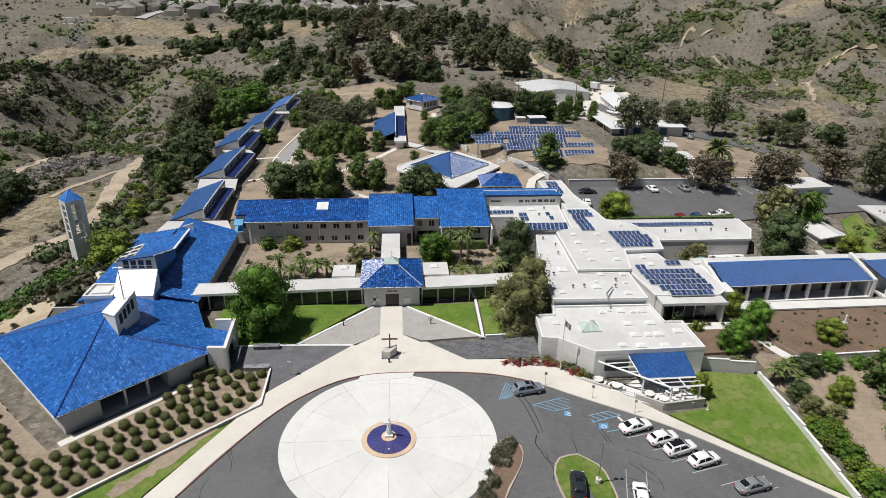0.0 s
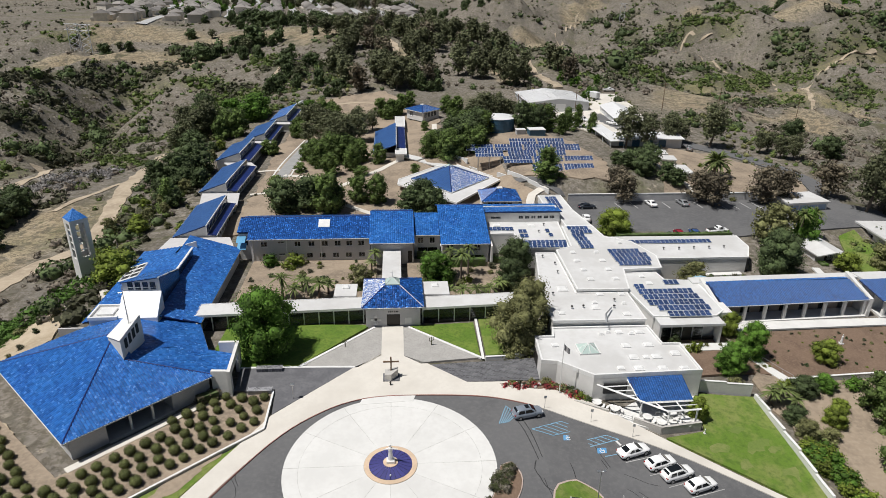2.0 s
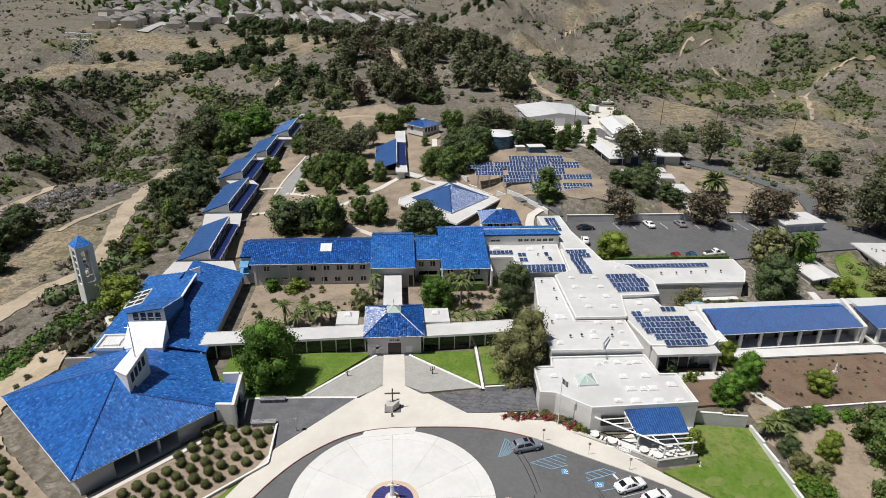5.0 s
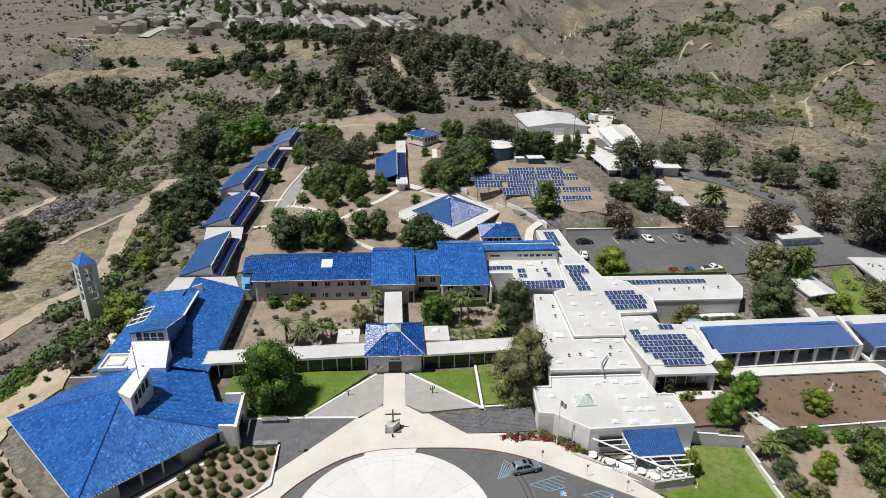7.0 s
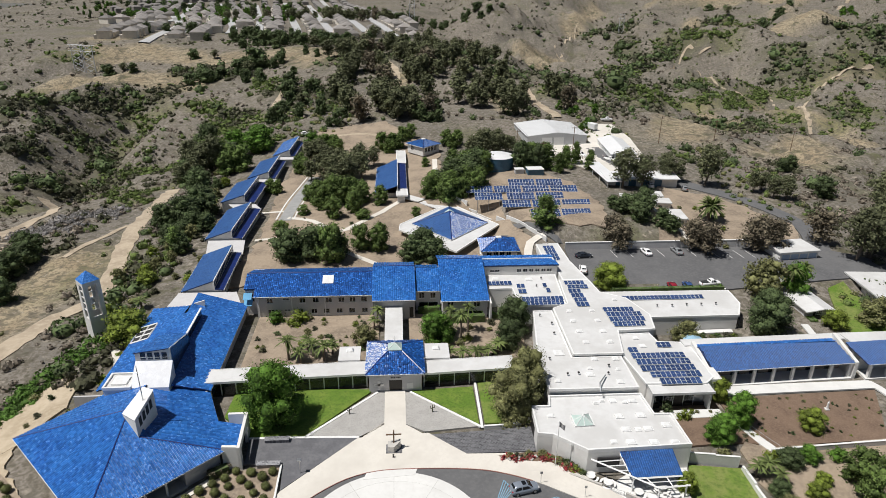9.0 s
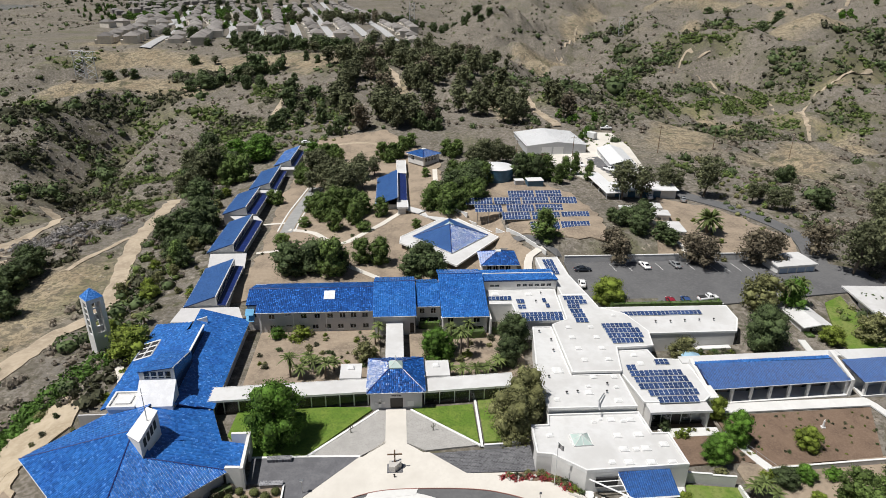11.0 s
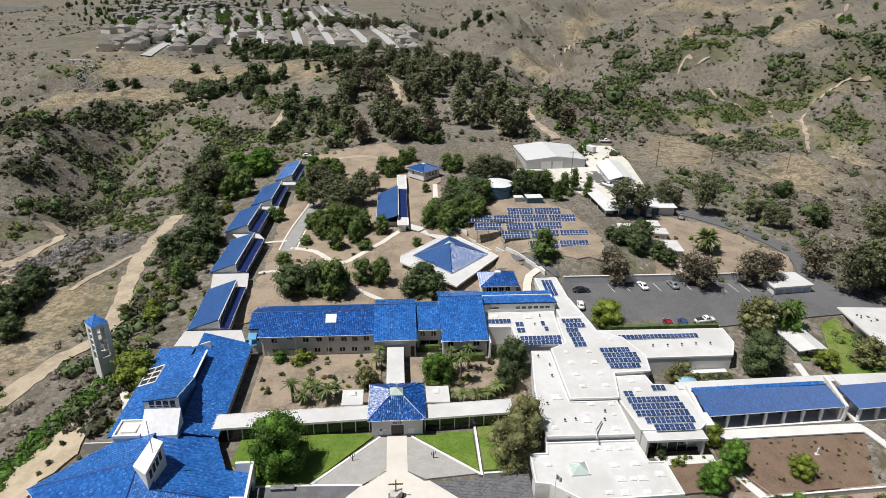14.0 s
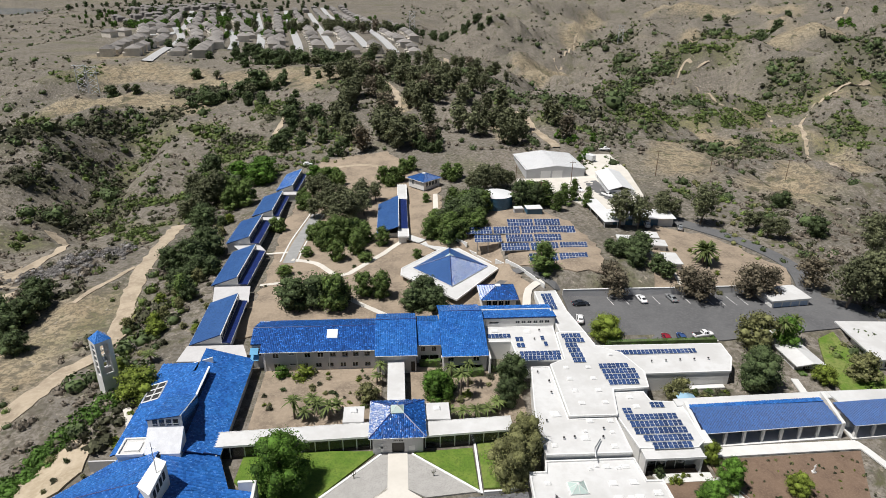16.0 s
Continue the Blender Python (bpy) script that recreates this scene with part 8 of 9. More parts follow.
def wall_run(name, pts, h, thick, material, label, cap=TRIM, z=None, category="wall"):
    """A free-standing wall along plan points, with a coping."""
    t = thing(name, ID, label, category)
    for (x0, y0), (x1, y1) in zip(pts, pts[1:]):
        a, b = Vector((x0, y0)), Vector((x1, y1))
        n = max(1, round((b - a).length / 4))
        for i in range(n):
            p, q = a.lerp(b, i / n), a.lerp(b, (i + 1) / n)
            d = (q - p).normalized()
            s = Vector((-d.y, d.x)) * thick / 2
            zz = gz((p.x + q.x) / 2, (p.y + q.y) / 2) if z is None else z
            part("panel", prism(bmesh.new(), [tuple(p - s), tuple(q - s), tuple(q + s), tuple(p + s)], zz - 0.8, zz + h), material, t)
            if cap:
                e = s * 1.18
                part("coping", prism(bmesh.new(), [tuple(p - e), tuple(q - e), tuple(q + e), tuple(p + e)], zz + h, zz + h + 0.08), cap, t)
    return t


wall_run("bed_wall", [(-19.6, 82.2), (-19.5, 73.7), (-37.7, 57.9), (-50, 46.5)], 0.4, 0.25, STONE, "low pale wall edging the bush bed")
wall_run("garden_wall", [(46.7, 80.6), (54.6, 79.4)], 1.9, 0.3, GREY_STUCCO, "grey rendered garden wall")
wall_run("lawn_wall", [(55.0, 78.8), (55.4, 67), (55.2, 55), (57.5, 44)], 0.9, 0.35, STUCCO, "white rendered wall beside the lawn")
wall_run("garden_wall", [(61.5, 81.8), (78, 82.6), (97, 83.4)], 0.9, 0.3, GREY_STUCCO, "grey rendered wall below the mulch garden")
wall_run("garden_wall", [(13.9, 89.5), (19, 89.7), (22.2, 91.4)], 0.6, 0.3, STUCCO, "low white wall round the tree lawn")
wall_run("lot_wall", [(46.2, 133.5), (77.5, 132.4)], 1.4, 0.25, STUCCO, "white wall behind the rear car park")
wall_run("court_wall", [(16, 197), (24, 187), (34, 172.5), (40, 160)], 0.7, 0.25, STUCCO, "low white wall below the solar slope")


def pole(name, x, y, h, label, r=0.035, material=METAL, plate_h=0.0, z=None):
    t = thing(name, pose(x, y, gz(x, y) + 0.16 if z is None else z), label, "post", "thin posts along the walk" if name == "sign_post" else "")
    part("shaft", rod(bmesh.new(), (0, 0, -0.3), (0, 0, h), r, r * 0.8, 8), material, t)
    if plate_h:
        part("plate", soft_box(-0.2, 0.2, -0.02, 0.02, h - plate_h, h, 0.01), material, t)
    return t


for x, y in ((21.1, 76.6), (27.4, 73.8), (32.6, 70.7)):
    pole("sign_post", x, y, 2.2, "thin grey metal sign post", plate_h=0.45)
fl = pole("flagpole", 24.2, 80.2, 9.0, "tall white flagpole before the hall", 0.07, TRIM)
bm = bmesh.new()
g = [[bm.verts.new((0.08 + 0.16 * i, 0.12 * math.sin(i * 1.3), 8.7 - 0.24 * j - 0.14 * i)) for i in range(7)] for j in range(5)]
for j in range(4):
    for i in range(6):
        bm.faces.new((g[j][i], g[j][i + 1], g[j + 1][i + 1], g[j + 1][i]))
bmesh.ops.solidify(bm, geom=bm.faces[:], thickness=0.01)
part("flag", bm, mat("grey white cloth", (0.5, 0.48, 0.48), 0.9), fl)
wl = thing("walk_lamp", pose(-16.4, 80.6, gz(-16.4, 80.6) + 0.12), "short post lamp with a flat square head", "lamp")
part("shaft", rod(bmesh.new(), (0, 0, -0.1), (0, 0, 2.5), 0.06), METAL, wl)
part("head", soft_box(-0.3, 0.3, -0.3, 0.3, 2.5, 2.68, 0.04), METAL, wl)
lp = thing("street_lamp", pose(23.6, 57.9, gz(23.6, 57.9) + 0.05), "parking lamp post with two heads on a concrete base", "lamp")
part("footing", rod(bmesh.new(), (0, 0, -0.2), (0, 0, 0.75), 0.38, 0.36, 16), CONCRETE, lp)
part("shaft", rod(bmesh.new(), (0, 0, 0.75), (0, 0, 6.1), 0.08, 0.06), METAL, lp)
for k in (-1, 1):
    part("head", soft_box(0.12 * k - 0.2 + 0.24 * k, 0.12 * k + 0.2 + 0.24 * k, -0.16, 0.16, 6.05, 6.25, 0.04), METAL, lp)
part("arm", rod(bmesh.new(), (-0.5, 0, 6.05), (0.5, 0, 6.05), 0.04), METAL, lp)

# planted islands in the drive
KERB_PINK = mat("faded pink kerb", (0.50, 0.40, 0.35), 0.85)


def island(pts, material, label):
    line = [tuple(q) for q in glide(pts + [pts[0]], 1.2)][:-1]
    draped("island", line, KERB_PINK, 0.17, "raised kerb of a drive island", "kerb", cell=3)
    c = Vector((sum(q[0] for q in line) / len(line), sum(q[1] for q in line) / len(line)))
    inner = [tuple(c + (Vector(q) - c) * (1 - 0.26 / max(0.8, (Vector(q) - c).length))) for q in line]
    draped("planting_bed", inner, material, 0.19, label, "soil", cell=3)


island([(14.3, 65.6), (15.2, 63.6), (14.9, 61.0), (12.6, 56.6), (9.2, 50.5), (5.0, 50.5), (9.6, 57.2), (12.0, 62.2), (12.7, 65)], MULCH, "brown rose bed in the drive")
island([(22.3, 62.6), (24.6, 61.0), (25.3, 58.6), (25.2, 54.8), (22.6, 54.6), (22.5, 57.6), (21.6, 58.7), (19.9, 58.6), (19.6, 54.6), (18.6, 54.8), (18.3, 58.8), (19.6, 61.6)], DRY_LAWN, "grassy island in the parking bay")
F_RED = foliage("red flowering leaves", (0.30, 0.045, 0.05), (0.16, 0.05, 0.04), (0.42, 0.10, 0.12))
F_ROSE = foliage("rose leaves", (0.075, 0.085, 0.035), (0.05, 0.06, 0.025), (0.45, 0.38, 0.36))
KINDS["red"] = [make_tree(300, F_RED, 1.0, 0.8, 9, 0.35, 40, 0.16, 0.05, 3, "round", "flower_shrub", "red flowering low shrub")]
KINDS["rose"] = [make_tree(301 + i, F_ROSE, 1.2, 0.8, 10, 0.34, 40, 0.17, 0.05, 4, "airy", "rose_bush", "rose bush with pale blooms") for i in range(2)]
BASE_H.update(red=1.0, rose=1.2)
BASE_R.update(red=0.95, rose=0.95)
for i in range(26):
    t = loose.random()
    a, b = Vector((13.6, 64.4)), Vector((7.6, 52.0))
    p = a.lerp(b, t) + Vector((loose.uniform(-0.9, 0.9), loose.uniform(-0.5, 0.5)))
    plant("rose", p.x, p.y, loose.uniform(0.8, 1.4))
draped("planting_bed", [(15.2, 82.6), (20.5, 83.1), (21.9, 83.0), (24.3, 82.3), (28.8, 78.9), (28.2, 78.3), (24.6, 80.7), (20.0, 81.2)], MULCH, 0.2, "flower bed before the front hall", "soil")
for i in range(44):
    t = loose.random()
    p = Vector((15.8, 82.2)).lerp(Vector((23.5, 81.9)), t / 0.62) if t < 0.62 else Vector((23.5, 81.9)).lerp(Vector((28.2, 78.8)), (t - 0.62) / 0.38)
    p += Vector((loose.uniform(-0.5, 0.5), loose.uniform(-0.7, 0.6)))
    k = loose.random()
    if k < 0.38:
        plant("red", p.x, p.y, loose.uniform(0.6, 1.0))
    else:
        h = loose.uniform(0.6, 1.2)
        plant("shrub", p.x, p.y, h, h * 0.8, loose.randrange(4))
rock_rng = random.Random(8)
for i in range(22):
    x, y = rock_rng.uniform(16, 27), 82.0
    y = 82.0 if x < 23 else 82 - (x - 23) * 0.6
    y += rock_rng.uniform(-0.7, 0.4)
    bm = bmesh.new()
    bmesh.ops.create_icosphere(bm, subdivisions=1, radius=rock_rng.uniform(0.2, 0.42))
    for v in bm.verts:
        v.co *= rock_rng.uniform(0.75, 1.15)
        v.co.z *= 0.7
    ob = part("boulder", bm, STONE)
    ob.matrix_basis = pose(x, y, gz(x, y) + 0.28)
    tagged(ob, "rounded pale boulder in the flower bed", "rock", "boulders in the bed")
for x, y in ((-9.6, 94.6), (5.2, 94.4)):
    ct = thing("cactus", pose(x, y, gz(x, y) + 0.07), "slim branching cactus in the stone bed", "cactus", "cacti in the stone beds")
    bm = bmesh.new()
    rod(bm, (0, 0, -0.1), (0, 0, 1.6), 0.09, 0.07, 8)
    part("stem", bm, F_BRUSH, ct)
    for k, hh in ((-1, 0.7), (1, 0.9)):
        bm = bmesh.new()
        rod(bm, (0, 0, hh), (0.34 * k, 0, hh + 0.1), 0.06, seg=7)
        rod(bm, (0.34 * k, 0, hh + 0.06), (0.36 * k, 0, hh + 0.7), 0.06, 0.05, 7)
        part("branch", bm, F_BRUSH, ct)


# ---- drive markings ----
def stripe(pts, width, material, name="road_line", label="painted line on the asphalt"):
    return ribbon(name, pts, width, material, 0.05, label, "marking", step=1.5, down=0.03)


BAYS = ([(18.3, 72.0), (23.0, 73.9), (25.7, 72.5), (21.1, 70.8)], [(24.1, 69.7), (28.9, 71.1), (30.5, 70.3), (25.5, 68.7)], [(15.4, 77.3), (16.7, 75.3), (15.2, 73.7), (13.8, 73.4)])
for bay in BAYS:
    for a, b in zip(bay, bay[1:] + bay[:1]):
        stripe([a, b], 0.13, BLUE_PAINT, label="pale blue painted bay line")
    a, b, c, d = (Vector(q) for q in bay)
    for f in (0.2, 0.4, 0.6, 0.8):
        stripe([tuple(a.lerp(b, f)), tuple(d.lerp(c, f))], 0.12, BLUE_PAINT, label="pale blue hatching line")
stripe([(27.5, 67.0), (29.6, 67.5)], 0.13, BLUE_PAINT, label="pale blue painted bay line")
for x, y in [(23.2, 70.5), (27.4, 68.1)]:
    draped("bay_symbol", [(x - 0.8, y - 0.55), (x + 0.55, y - 0.45), (x + 0.75, y + 0.55), (x - 0.6, y + 0.5)], BAY_BLUE, 0.04, "blue painted square with a white wheel, marking a parking bay", "marking")
    ring = [(x + 0.32 * math.cos(a), y - 0.08 + 0.32 * math.sin(a)) for a in np.linspace(2.6, 7.4, 9)]
    stripe([(x - 0.12, y + 0.45), (x - 0.05, y + 0.05), (x + 0.3, y + 0.02)] , 0.12, WHITE_PAINT, "bay_figure", "white painted sign figure")
    stripe(ring, 0.1, WHITE_PAINT, "bay_figure", "white painted sign wheel")
for q in ([(30.0, 65.9), (34.5, 67.1)], [(32.6, 63.6), (36.8, 64.8)], [(34.4, 61.6), (39, 63)], [(36.4, 59.8), (41.9, 61.4)], [(39.2, 57.8), (44, 59.2)], [(41.5, 56.1), (46.6, 57.6)], [(27.9, 60.3), (26.2, 54.5)], [(30.4, 60.0), (28.7, 54.2)]):
    stripe(q, 0.11, FADED_PAINT, label="white painted bay line")
for q in ([(25.5, 72.4), (25.8, 71.6)], [(30.0, 70.0), (30.4, 69.1)]):
    stripe(q, 0.35, WHITE_PAINT, "wheel_stop", "white concrete wheel stop")
crk = random.Random(21)
for i in range(20):
    x, y = (crk.uniform(14, 36), crk.uniform(52, 72)) if i < 14 else (crk.uniform(-26, -17), crk.uniform(48, 66))
    a = crk.uniform(0, math.tau)
    pts = [(x, y)]
    for k in range(crk.randrange(3, 6)):
        a += crk.uniform(-0.6, 0.6)
        pts.append((pts[-1][0] + 1.6 * math.cos(a), pts[-1][1] + 1.6 * math.sin(a)))
    if all(p[1] < 74 - max(0, p[0] - 20) * 0.62 and (p[0] - CX) ** 2 + (p[1] - CY) ** 2 > 15 ** 2 for p in pts):
        ribbon("crack", pts, 0.09, CRACK, 0.038, "sealed crack in the asphalt", "crack", step=0.8, wobble=0.5, down=0.02)
for q in ([(15.6, 76.6), (17.2, 71.6), (18.0, 66)], [(16.6, 76.4), (18.0, 71.6), (18.6, 66.4)], [(25.8, 72.2), (26.2, 68.4), (27.2, 64.8)], [(26.3, 72.2), (26.7, 68.4), (27.6, 65)]):
    ribbon("crack", q, 0.1, CRACK, 0.038, "sealed saw cut in the asphalt", "crack", step=1.0, wobble=0.3, down=0.02)


# ---- vehicles ----
def car_paint(name, c, metal=0.0):
    return mat(name, c, 0.18, tuple(v * 0.92 for v in c), 1.0, 0.3, tuple(v * 0.96 for v in c), metal=metal)


PAINTS = {"white": car_paint("white car paint", (0.86, 0.86, 0.86)), "silver": car_paint("silver blue car paint", (0.32, 0.36, 0.42), 0.4), "grey": car_paint("grey car paint", (0.33, 0.34, 0.35), 0.3), "black": car_paint("dark car paint", (0.025, 0.03, 0.04)), "red": car_paint("dark red car paint", (0.25, 0.02, 0.035)), "blue": car_paint("blue car paint", (0.04, 0.08, 0.2))}
CAR_GLASS = mat("dark car glass", (0.012, 0.014, 0.016), 0.05)
TYRE = mat("black tyre rubber", (0.02, 0.02, 0.02), 0.9)
LAMP = mat("clear lamp cover", (0.6, 0.6, 0.6), 0.15)
RED_LAMP = mat("red lamp cover", (0.35, 0.02, 0.02), 0.2)


def shell(rows):
    """Skin over cross-sections along x, each (x, the half outline from the foot to the crown)."""
    bm = bmesh.new()
    rings = [[bm.verts.new((x, -w, z)) for w, z in half] + [bm.verts.new((x, w, z)) for w, z in half[::-1]] for x, half in rows]
    n = len(rings[0])
    for a, b in zip(rings, rings[1:]):
        for i in range(n):
            bm.faces.new((a[i], a[(i + 1) % n], b[(i + 1) % n], b[i]))
    bm.faces.new(rings[0][::-1]), bm.faces.new(rings[-1])
    return bm


def flank(w, z0, z1):
    return [(w * 0.86, z0), (w, z0 + 0.14), (w * 1.01, z0 + (z1 - z0) * 0.62), (w * 0.95, z1 - 0.06), (w * 0.82, z1), (w * 0.4, z1 + 0.025)]


def canopy_half(wb, wt, z0, z1):
    return [(wb, z0), (wb, z0 + 0.05), (wt + 0.03, z1 - 0.10), (wt - 0.06, z1 - 0.02), (wt * 0.5, z1 + 0.015)]


def pane_plate(pts, away):
    """A thin pane over four corners, pushed out along away."""
    v = Vector(away)
    bm = bmesh.new()
    lo, hi = [bm.verts.new(Vector(q)) for q in pts], [bm.verts.new(Vector(q) + v) for q in pts]
    bm.faces.new(hi), bm.faces.new(lo[::-1])
    for i in range(len(pts)):
        k = (i + 1) % len(pts)
        bm.faces.new((lo[i], lo[k], hi[k], hi[i]))
    return bm


CARS = {}


def make_car(colour, kind, label, dark_roof=False):
    L = {"sedan": 4.75, "suv": 4.6, "hatch": 4.4, "pickup": 5.4}[kind]
    H = {"sedan": 1.45, "suv": 1.66, "hatch": 1.52, "pickup": 1.8}[kind]
    h = L / 2
    paint = PAINTS[colour]
    t = thing("car", pose(0, 0, -500), label, "car")
    belt = H * 0.61
    part("body", shell([(-h, flank(0.66, 0.42, belt - 0.22)), (-h + 0.10, flank(0.80, 0.30, belt - 0.06)), (-h + 0.35, flank(0.88, 0.24, belt)), (-h + 1.2, flank(0.92, 0.2, belt + 0.02)), (h - 1.5, flank(0.92, 0.2, belt)), (h - 0.9, flank(0.90, 0.22, belt - 0.08)), (h - 0.35, flank(0.84, 0.26, belt - 0.18)), (h - 0.1, flank(0.72, 0.30, belt - 0.27)), (h, flank(0.58, 0.38, belt - 0.36))]), paint, t, smooth=True)
    c0, c1, r0, r1 = {"sedan": (-h + 0.45, h - 1.3, -h + 1.45, h - 2.15), "suv": (-h + 0.10, h - 1.2, -h + 0.6, h - 2.0), "hatch": (-h + 0.12, h - 1.15, -h + 0.8, h - 1.95), "pickup": (-0.5, h - 1.3, -0.25, h - 2.0)}[kind]
    b0 = belt - 0.06
    cabin = part("cabin", shell([(c0, canopy_half(0.72, 0.66, b0, belt + 0.06)), ((c0 + r0) / 2, canopy_half(0.78, 0.66, b0, (belt + H) / 2 + 0.02)), (r0, canopy_half(0.81, 0.61, b0, H - 0.07)), ((r0 + r1) / 2, canopy_half(0.83, 0.63, b0, H - 0.015)), (r1, canopy_half(0.82, 0.60, b0, H - 0.06)), ((r1 + c1) / 2, canopy_half(0.80, 0.64, b0, (belt + H) / 2 - 0.01)), (c1, canopy_half(0.74, 0.66, b0, belt + 0.04))]), paint, t, smooth=True)
    # windscreen and rear window
    part("windscreen", pane_plate([(r1 + 0.06, -0.50, H - 0.09), (r1 + 0.06, 0.50, H - 0.09), (c1 - 0.06, 0.62, belt + 0.06), (c1 - 0.06, -0.62, belt + 0.06)], (0.04, 0, 0.05)), CAR_GLASS, cabin)
    e = 0.55 if kind != "sedan" else 0.72
    part("rear_window", pane_plate([(r0 - 0.06, -0.48, H - 0.11), (r0 - 0.06, 0.48, H - 0.11), (r0 + (c0 - r0) * e, 0.54, H - 0.07 + (belt + 0.06 - H + 0.07) * e), (r0 + (c0 - r0) * e, -0.54, H - 0.07 + (belt + 0.06 - H + 0.07) * e)], (-0.05, 0, 0.04)), CAR_GLASS, cabin)
    # side windows, following the lean of the cabin
    zl, zh = belt + 0.04, H - 0.19
    lean = lambda z: 0.835 - 0.185 * (z - b0 - 0.05) / (H - 0.115 - b0 - 0.05)
    xm = (r0 + r1) / 2
    for k in (-1, 1):
        for xa, xb, xc, xd in ((xm + 0.06, c1 - 0.35, r1 - 0.05, xm + 0.06), (c0 + (0.75 if kind == "sedan" else 0.45), xm - 0.06, xm - 0.06, r0 + 0.12)):
            part("side_window", pane_plate([(xa, lean(zl) * k, zl), (xb, (lean(zl) - 0.02) * k, zl), (xc, (lean(zh) - 0.015) * k, zh), (xd, lean(zh) * k, zh)], (0, 0.03 * k, 0.01)), CAR_GLASS, cabin)
        part("mirror", soft_box(c1 - 0.5, c1 - 0.32, min(0.88 * k, 1.04 * k), max(0.88 * k, 1.04 * k), belt, belt + 0.14, 0.04), paint, t)
        part("headlight", soft_box(h - 0.34, h - 0.10, min(0.48 * k, 0.74 * k), max(0.48 * k, 0.74 * k), belt - 0.32, belt - 0.2, 0.03), LAMP, t)
        part("tail_light", soft_box(-h + 0.02, -h + 0.2, min(0.5 * k, 0.8 * k), max(0.5 * k, 0.8 * k), belt - 0.22, belt - 0.08, 0.02), RED_LAMP, t)
    if dark_roof:
        part("glass_roof", pane_plate([(r0 + 0.1, -0.5, H - 0.02), (r0 + 0.1, 0.5, H - 0.02), (r1 - 0.1, 0.5, H - 0.01), (r1 - 0.1, -0.5, H - 0.01)], (0, 0, 0.04)), CAR_GLASS, cabin, "black glass roof")
    elif kind == "suv":
        part("sunroof", pane_plate([(r1 - 0.8, -0.4, H), (r1 - 0.8, 0.4, H), (r1 - 0.2, 0.4, H - 0.01), (r1 - 0.2, -0.4, H - 0.01)], (0, 0, 0.02)), CAR_GLASS, cabin)
    part("licence_plate", boxes((-h - 0.01, -h + 0.04, -0.26, 0.26, 0.58, 0.69)), TRIM, t)
    if kind == "pickup":
        part("load_bed", boxes((-h + 0.15, -0.55, -0.7, 0.7, belt - 0.05, belt + 0.055)), DARK, t)
    for x in (-h + 0.85, h - 0.9):
        for k in (-1, 1):
            w = part("wheel", rod(bmesh.new(), (x, 0.74 * k, 0.33), (x, 0.945 * k, 0.33), 0.34, seg=16), TYRE, t)
            part("rim", rod(bmesh.new(), (x, 0.92 * k, 0.33), (x, 0.96 * k, 0.33), 0.22, seg=12), METAL, w)
    return t


def park(colour, kind, x, y, turn, label, z=None, dark_roof=False):
    key = (colour, kind, dark_roof)
    m = pose(x, y, (gz(x, y) + 0.05) if z is None else z, 0, 0, turn)
    if key not in CARS:
        CARS[key] = make_car(colour, kind, label, dark_roof)
        CARS[key].matrix_basis = m
        return CARS[key]
    return tagged(copy_thing(CARS[key], m), label)


park("silver", "suv", 18.2, 75.0, 12, "silver-blue small sport utility car at the kerb")
park("white", "sedan", 31.6, 67.6, 17, "white saloon car in a marked bay")
park("white", "hatch", 34.6, 65.4, 17, "white hatchback parked in a marked bay")
park("white", "suv", 36.2, 63.5, 17, "white sport utility car with a black glass roof", dark_roof=True)
park("white", "hatch", 38.6, 61.6, 17, "white hatchback parked in a marked bay")
park("grey", "sedan", 43.0, 57.4, 14, "grey saloon car in a marked bay")
park("black", "suv", 20.7, 56.6, 78, "black sport utility car beside the island")
park("white", "sedan", 28.1, 55.4, 78, "white saloon car parked in the drive")
park("white", "sedan", 66.0, 154.4, 96, "white saloon car in the rear car park")
park("grey", "sedan", 74.6, 154.6, 96, "grey saloon car in the rear car park")
park("black", "sedan", 48.4, 152.6, 4, "black saloon car in the rear car park")
park("white", "pickup", 75.0, 135.4, 10, "white pickup truck by the hedge")
park("red", "hatch", 65.4, 134.8, 85, "dark red hatchback behind the hedge")
park("blue", "hatch", 69.2, 134.8, 85, "blue hatchback behind the hedge")
park("white", "hatch", 46.0, 144.4, 80, "white hatchback beside the range")
park("white", "pickup", 96.5, 290.5, 0, "white pickup truck on the farm road")
park("white", "pickup", 69.9, 237.5, -50, "white pickup truck in the farm yard")
park("white", "pickup", 79.6, 230.5, -60, "white pickup truck beside the shed")
park("white", "hatch", -41.3, 287.9, 5, "white hatchback on the dirt lane")
park("white", "suv", 84.5, 201.5, 80, "white sport utility car under the trees")
park("grey", "suv", 95.5, 199.5, 70, "grey sport utility car under the trees")
rv = thing("camper_van", pose(84.6, 275.5, gz(84.6, 275.5), 0, 0, 120), "white camper van beside the farm shed", "van")
part("body", soft_box(-3.4, 2.2, -1.15, 1.15, 0.5, 3.0, 0.15), WHITE_METAL, rv)
part("cab", soft_box(2.2, 3.6, -1.0, 1.0, 0.5, 2.1, 0.3), WHITE_METAL, rv)
part("windscreen", boxes((3.0, 3.45, -0.9, 0.9, 1.3, 1.9)), CAR_GLASS, rv)
for x in (-2.2, 2.4):
    for k in (-1, 1):
        part("wheel", rod(bmesh.new(), (x, 0.8 * k, 0.4), (x, 1.1 * k, 0.4), 0.4, seg=14), TYRE, rv)

